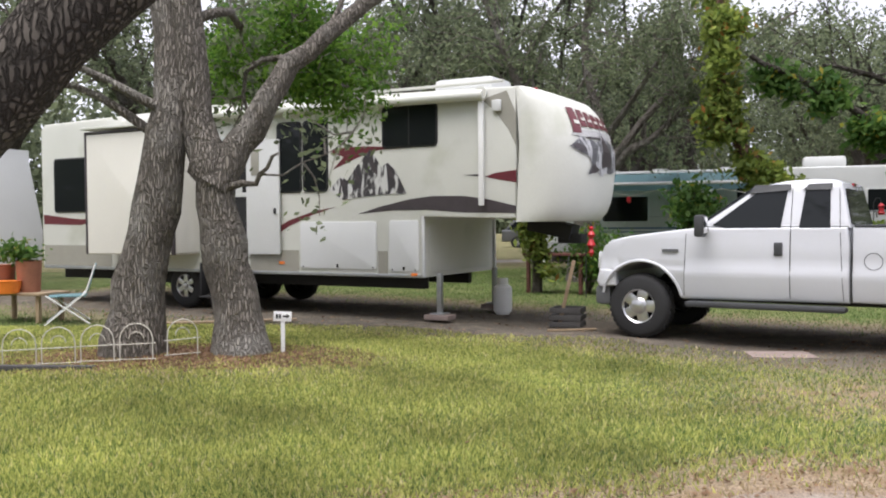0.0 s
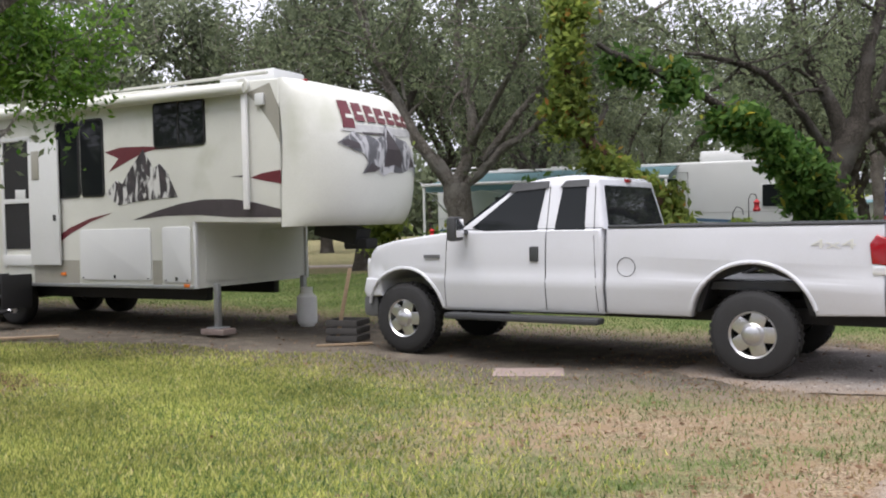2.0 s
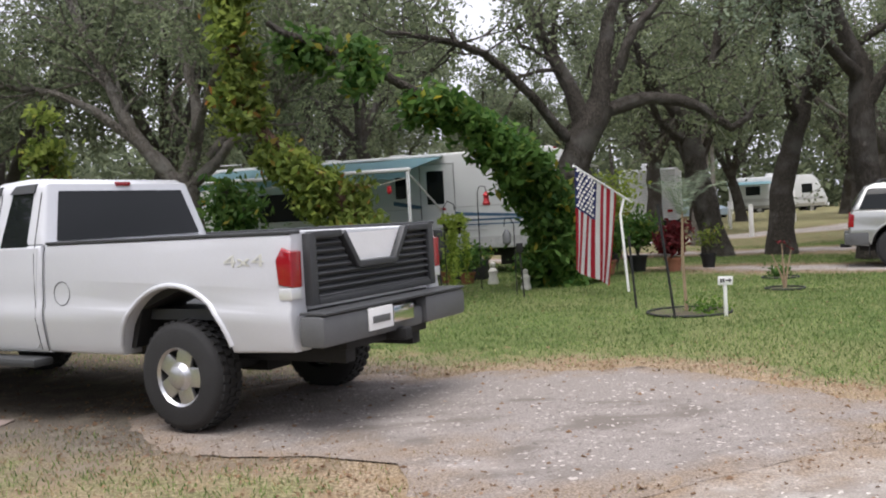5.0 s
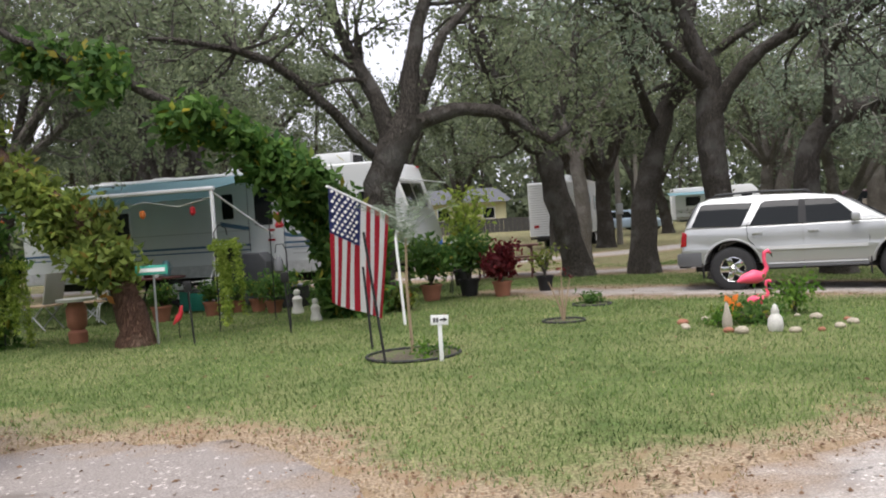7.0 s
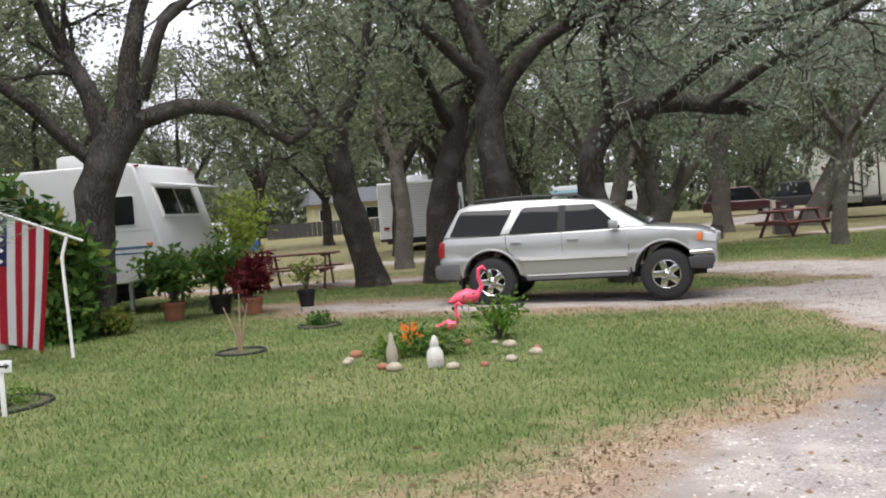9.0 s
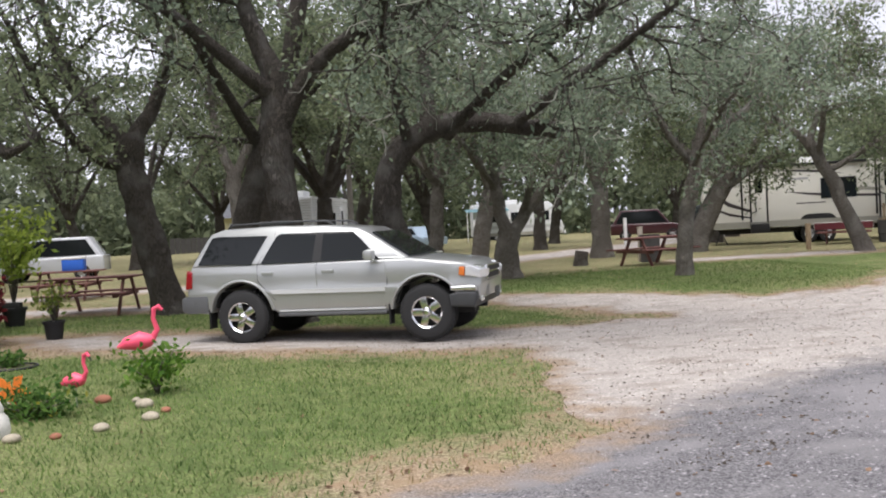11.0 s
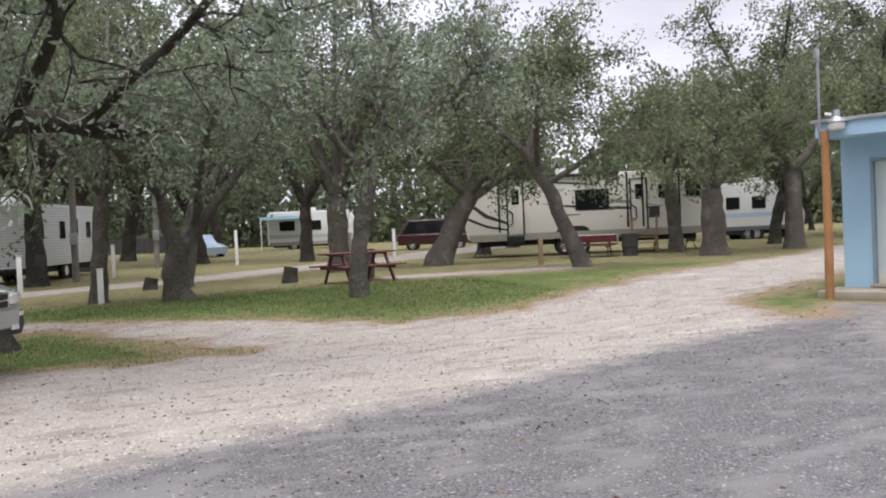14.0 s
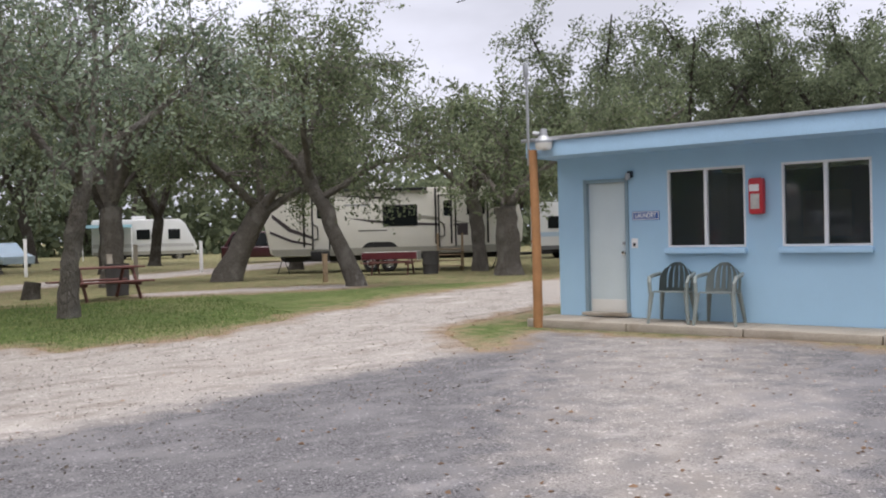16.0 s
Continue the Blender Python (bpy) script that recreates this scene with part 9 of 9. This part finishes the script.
def lane_trailer():
    """Boxy ribbed trailer whose rear end looks down the lane; origin at the rear corner of its door side."""
    g = thing("ribbed_trailer", pose(19.66, 40.5, 0, 0, 0, 70), "white ribbed travel trailer parked beyond the lane", "camper")
    L, W, H = 7.2, 2.4, 2.82
    part("body", prism([(0, 0.58), (L - 0.5, 0.58), (L, 1.0), (L, 2.3), (L - 0.3, H), (0.06, H), (0, H - 0.06)], 0, W, (), None, 0.03), SIDING, g)
    for i in range(21):
        z = 0.68 + 0.1 * i
        part("rib", boxes(((L / 2 - 0.1, -0.006, z), (L - 0.5, 0.016, 0.018)), ((-0.006, W / 2, z), (0.016, W - 0.1, 0.018))), SILVER_VINYL, g, smooth=0)
    for x0, x1 in ((1.0, 1.6), (3.1, 3.65), (5.9, 6.4)):
        camper_window(g, x0, 1.55, x1, 2.2)
    d = new("entry_door")
    d.parent = g
    part("door_leaf", prism(rounded(4.5, 0.72, 5.15, 2.5, 0.06), -0.024, 0.0, (), None, 0.008), SIDING, d)
    part("door_window", prism(rounded(4.66, 1.7, 4.98, 2.3, 0.04), -0.034, 0.0), TINTED, d)
    part("roof_edge", boxes(((L / 2 - 0.15, 0.0, H - 0.03), (L - 0.3, 0.05, 0.06)), bevel=0.01), SIGN_WHITE, g)
    part("roof_air_conditioner", boxes(((2.4, W / 2, H + 0.16), (1.0, 0.75, 0.32)), bevel=0.08), SIDING, g)
    for y in (0.3, W - 0.3):
        part("tail_light", boxes(((-0.02, y, 0.98), (0.03, 0.22, 0.12)), bevel=0.01), RED_LENS, g)
    part("rear_bumper", boxes(((-0.12, W / 2, 0.5), (0.1, W - 0.1, 0.1)), bevel=0.01), BLACK, g)
    part("under_frame", boxes(((L / 2, W / 2, 0.46), (L * 0.94, W * 0.8, 0.24))), BLACK, g, smooth=0)
    for x in (3.7, 4.5):
        for k, y in ((-1, 0.14), (1, W - 0.14)):
            wheel(g, x, y, 0.34, 0.34, 0.22, 0.19, k, 5, 0.05, SIDING, 0.1)
    return g


lane_trailer()


def motorhome():
    """Cream motorhome with a teal side awning and a raked windscreen."""
    g = thing("parked_motorhome", pose(34.3, 71.6, -0.1, 0, 0, -10), "white motorhome with a teal awning and grey stripes", "motorhome")
    L, W, H = 6.9, 2.4, 2.95
    part("body", prism([(0, 0.55), (L - 0.1, 0.5), (L + 0.02, 0.95), (L - 0.1, 1.35), (L - 0.75, 2.65), (L - 1.1, H), (0.12, H), (0, H - 0.15)], 0, W, (), None, 0.06), FIBRE_CLEAN, g)
    part("band", prism([(0.05, 1.02), (L - 0.2, 1.02), (L - 0.2, 1.22), (0.05, 1.30)], -0.008, W + 0.008), SILVER_VINYL, g)
    part("skirt", prism([(0.05, 0.5), (L - 0.2, 0.5), (L - 0.2, 0.74), (0.05, 0.74)], -0.006, W + 0.006), TAUPE, g)
    for x0, x1 in ((0.8, 1.9), (2.9, 3.8), (5.0, 5.8)):
        camper_window(g, x0, 1.55, x1, 2.25)
    part("windscreen", boxes(((L - 0.40, W / 2, 1.98), (0.05, W - 0.24, 1.15), (0, -27, 0)), bevel=0.02), TINTED, g)
    part("grille", boxes(((L + 0.03, W / 2, 0.98), (0.05, 1.5, 0.32)), bevel=0.02), PLASTIC, g)
    part("bumper", boxes(((L + 0.08, W / 2, 0.58), (0.12, W - 0.1, 0.24)), bevel=0.04), SIGN_WHITE, g)
    for y in (0.3, W - 0.3):
        part("headlight", boxes(((L + 0.04, y, 1.0), (0.04, 0.3, 0.2)), bevel=0.02), CLEAR, g)
    aw = new("awning")
    aw.parent = g
    part("fabric", prism([(-0.6, 2.60), (2.6, 2.60), (2.6, 2.62), (-0.6, 2.62)], -1.6, 0.0, (), lambda x, y, z: (x, y, z + 0.14 * y)), TEAL_FABRIC, aw, "teal awning cloth")
    for x in (-0.55, 2.55):
        part("post", boxes(((x, -1.58, 1.2), (0.06, 0.05, 2.36)), bevel=0.006), SIGN_WHITE, aw)
    part("roof_air_conditioner", boxes(((L * 0.45, W / 2, H + 0.13), (0.9, 0.7, 0.26)), bevel=0.07), FIBRE_CLEAN, g)
    part("under_frame", boxes(((L / 2, W / 2, 0.45), (L * 0.9, W * 0.7, 0.2))), BLACK, g, smooth=0)
    for x in (1.8, 5.7):
        for k, y in ((-1, 0.16), (1, W - 0.16)):
            wheel(g, x, y, 0.38, 0.38, 0.24, 0.2, k, 5, 0.06, ALLOY, 0.1)
    return g


motorhome()


def far_car(m, paint, label, tall=1.5):
    g = thing("parked_car", m, label, "car", "far cars")
    part("body", prism([(-2.2, 0.35), (2.2, 0.35), (2.25, 0.75), (1.4, 0.95), (-2.2, 0.98)], -0.88, 0.88, (), None, 0.08), paint, g)
    part("cabin", prism([(1.3, 0.93), (0.6, tall), (-1.6, tall), (-2.1, 0.95)], -0.75, 0.75, (), lambda x, y, z: (x, y * (1 - 0.2 * max(0, z - 0.95)), z), 0.06), paint, g)
    part("side_glass", prism([(1.1, 1.0), (0.55, tall - 0.1), (-1.5, tall - 0.1), (-1.9, 1.0)], -0.765, 0.765, (), lambda x, y, z: (x, y * (1 - 0.2 * max(0, z - 0.95)), z)), TINTED, g)
    for x in (-1.35, 1.4):
        for s in (-1, 1):
            wheel(g, x, s * 0.78, 0.33, 0.33, 0.21, 0.19, s, 5, 0.05, ALLOY, 0.09)


far_car(pose(9.3, 46.0, 0, 0, 0, 178), WHITE_PAINT, "white sport utility car in the far row", 1.75)
far_car(pose(28.0, 62.0, -0.05, 0, 0, -70), CAR_BLUE, "pale blue car parked across the lane")
far_car(pose(41.0, 56.0, -0.05, 0, 0, -25), MAROON, "maroon van parked in the far row", 1.8)
far_car(pose(46.5, 57.5, -0.05, 0, 0, -40), BLACK, "black van parked in the far row", 1.9)
far_car(pose(5.5, 48.5, 0, 0, 0, -20), GREY_TRIM, "dark grey car parked in the far row")


def posts():
    for x, y, h, mt, lab in ((21.64, 27.72, 0.75, SIGN_WHITE, "white painted hookup post"), (27.9, 47.4, 1.55, SIGN_WHITE, "white hookup pedestal post"), (30.5, 38.5, 1.25, CONCRETE, "grey hookup pedestal post"), (34.5, 45.0, 1.3, SIGN_WHITE, "white hookup pedestal post"), (28.2, 30.2, 1.0, CONCRETE, "grey hookup post by the picnic table"), (34.3, 31.0, 0.8, WOOD, "short wooden post by the trailer"), (22.5, 42.0, 1.2, SIGN_WHITE, "white hookup pedestal post"), (19.8, 33.0, 1.1, SIGN_WHITE, "white hookup post by the lane")):
        g = thing("hookup_post", on(x, y), lab, "post", "hookup posts")
        part("post", boxes(((0, 0, h / 2), (0.13, 0.10, h)), bevel=0.012), mt, g)
        part("cap", boxes(((0, 0, h + 0.01), (0.15, 0.12, 0.03)), bevel=0.008), mt, g)
    for x, y, h in ((21.2, 41.2, 5.2), (24.7, 50.0, 5.0)):
        g = thing("power_pole", on(x, y), "tall weathered wooden power pole", "pole", "power poles")
        part("shaft", tube(bmesh.new(), [(0, 0, -0.2), (0.02, 0, h * 0.5), (0.05, 0, h)], [0.13, 0.115, 0.09], 10), GREY_WOOD, g)
        part("meter_box", boxes(((0, -0.17, 1.5), (0.28, 0.16, 0.45)), bevel=0.015), STEEL, g)
    for x, y, h, r_ in ((26.4, 30.4, 0.42, 0.2), (23.0, 32.2, 0.32, 0.18)):
        g = thing("tree_stump", on(x, y), "dark sawn tree stump on the grass", "stump", "stumps")
        part("stump", tube(bmesh.new(), [(0, 0, -0.05), (0.02, 0, h * 0.5), (0.06, 0, h)], [r_ * 1.2, r_, r_ * 0.95], 12), BARK_DARK, g)
    for x, y, lab in ((28.3, 29.8, "dark metal barrel by the picnic table"), (39.3, 33.6, "dark green rubbish bin by the trailer")):
        g = thing("rubbish_bin", on(x, y), lab, "bin", "bins")
        part("drum", lathe(bmesh.new(), [(0.001, 0), (0.26, 0), (0.27, 0.3), (0.29, 0.32), (0.28, 0.6), (0.30, 0.78), (0.27, 0.78), (0.25, 0.1), (0.001, 0.1)], 20), FENCE_DARK, g)
    g = thing("board_fence", pose(0, 0, 0), "dark weathered board fence at the back", "fence", "", "structure")
    r = random.Random(2)
    for i in range(46):
        x = 12.5 + i * 0.36
        y = 72 + 0.12 * (x - 20)
        part("board", boxes(((x, y, 0.5 + lie(x, y)), (0.34, 0.03, 1.1 + r.uniform(-0.05, 0.05)), (0, 0, 6))), FENCE_DARK, g, smooth=0)
    g = thing("far_house", on(18.9, 82, 4), "pale yellow house with a grey roof beyond the lane", "house")
    part("wall", boxes(((0, 0, 1.3), (6.2, 7, 2.6))), YELLOW_WALL, g, smooth=0)
    part("roof", prism([(-3.6, 2.4), (3.6, 2.4), (3.0, 3.7), (-3.0, 3.7)], -4.2, 4.2, (), lambda x, y, z: (x, y * (1 if z < 3 else 0.1), z)), SHINGLE, g)
    for x in (-2.2, 1.6):
        w = new("window")
        w.parent = g
        part("frame", boxes(((x, -3.52, 1.5), (1.1, 0.06, 1.0)), bevel=0.01), SIGN_WHITE, w)
        part("pane", boxes(((x, -3.56, 1.5), (0.95, 0.03, 0.85))), TINTED, w)
    g = thing("overhead_wire", pose(0, 0, 0), "thin overhead wire above the laundry house", "wire")
    part("wire", tube(bmesh.new(), [(33.5, 22.0, 6.0), (38.0, 17.0, 7.6), (44.0, 10.0, 9.6)], 0.012, 5), BLACK, g)


posts()
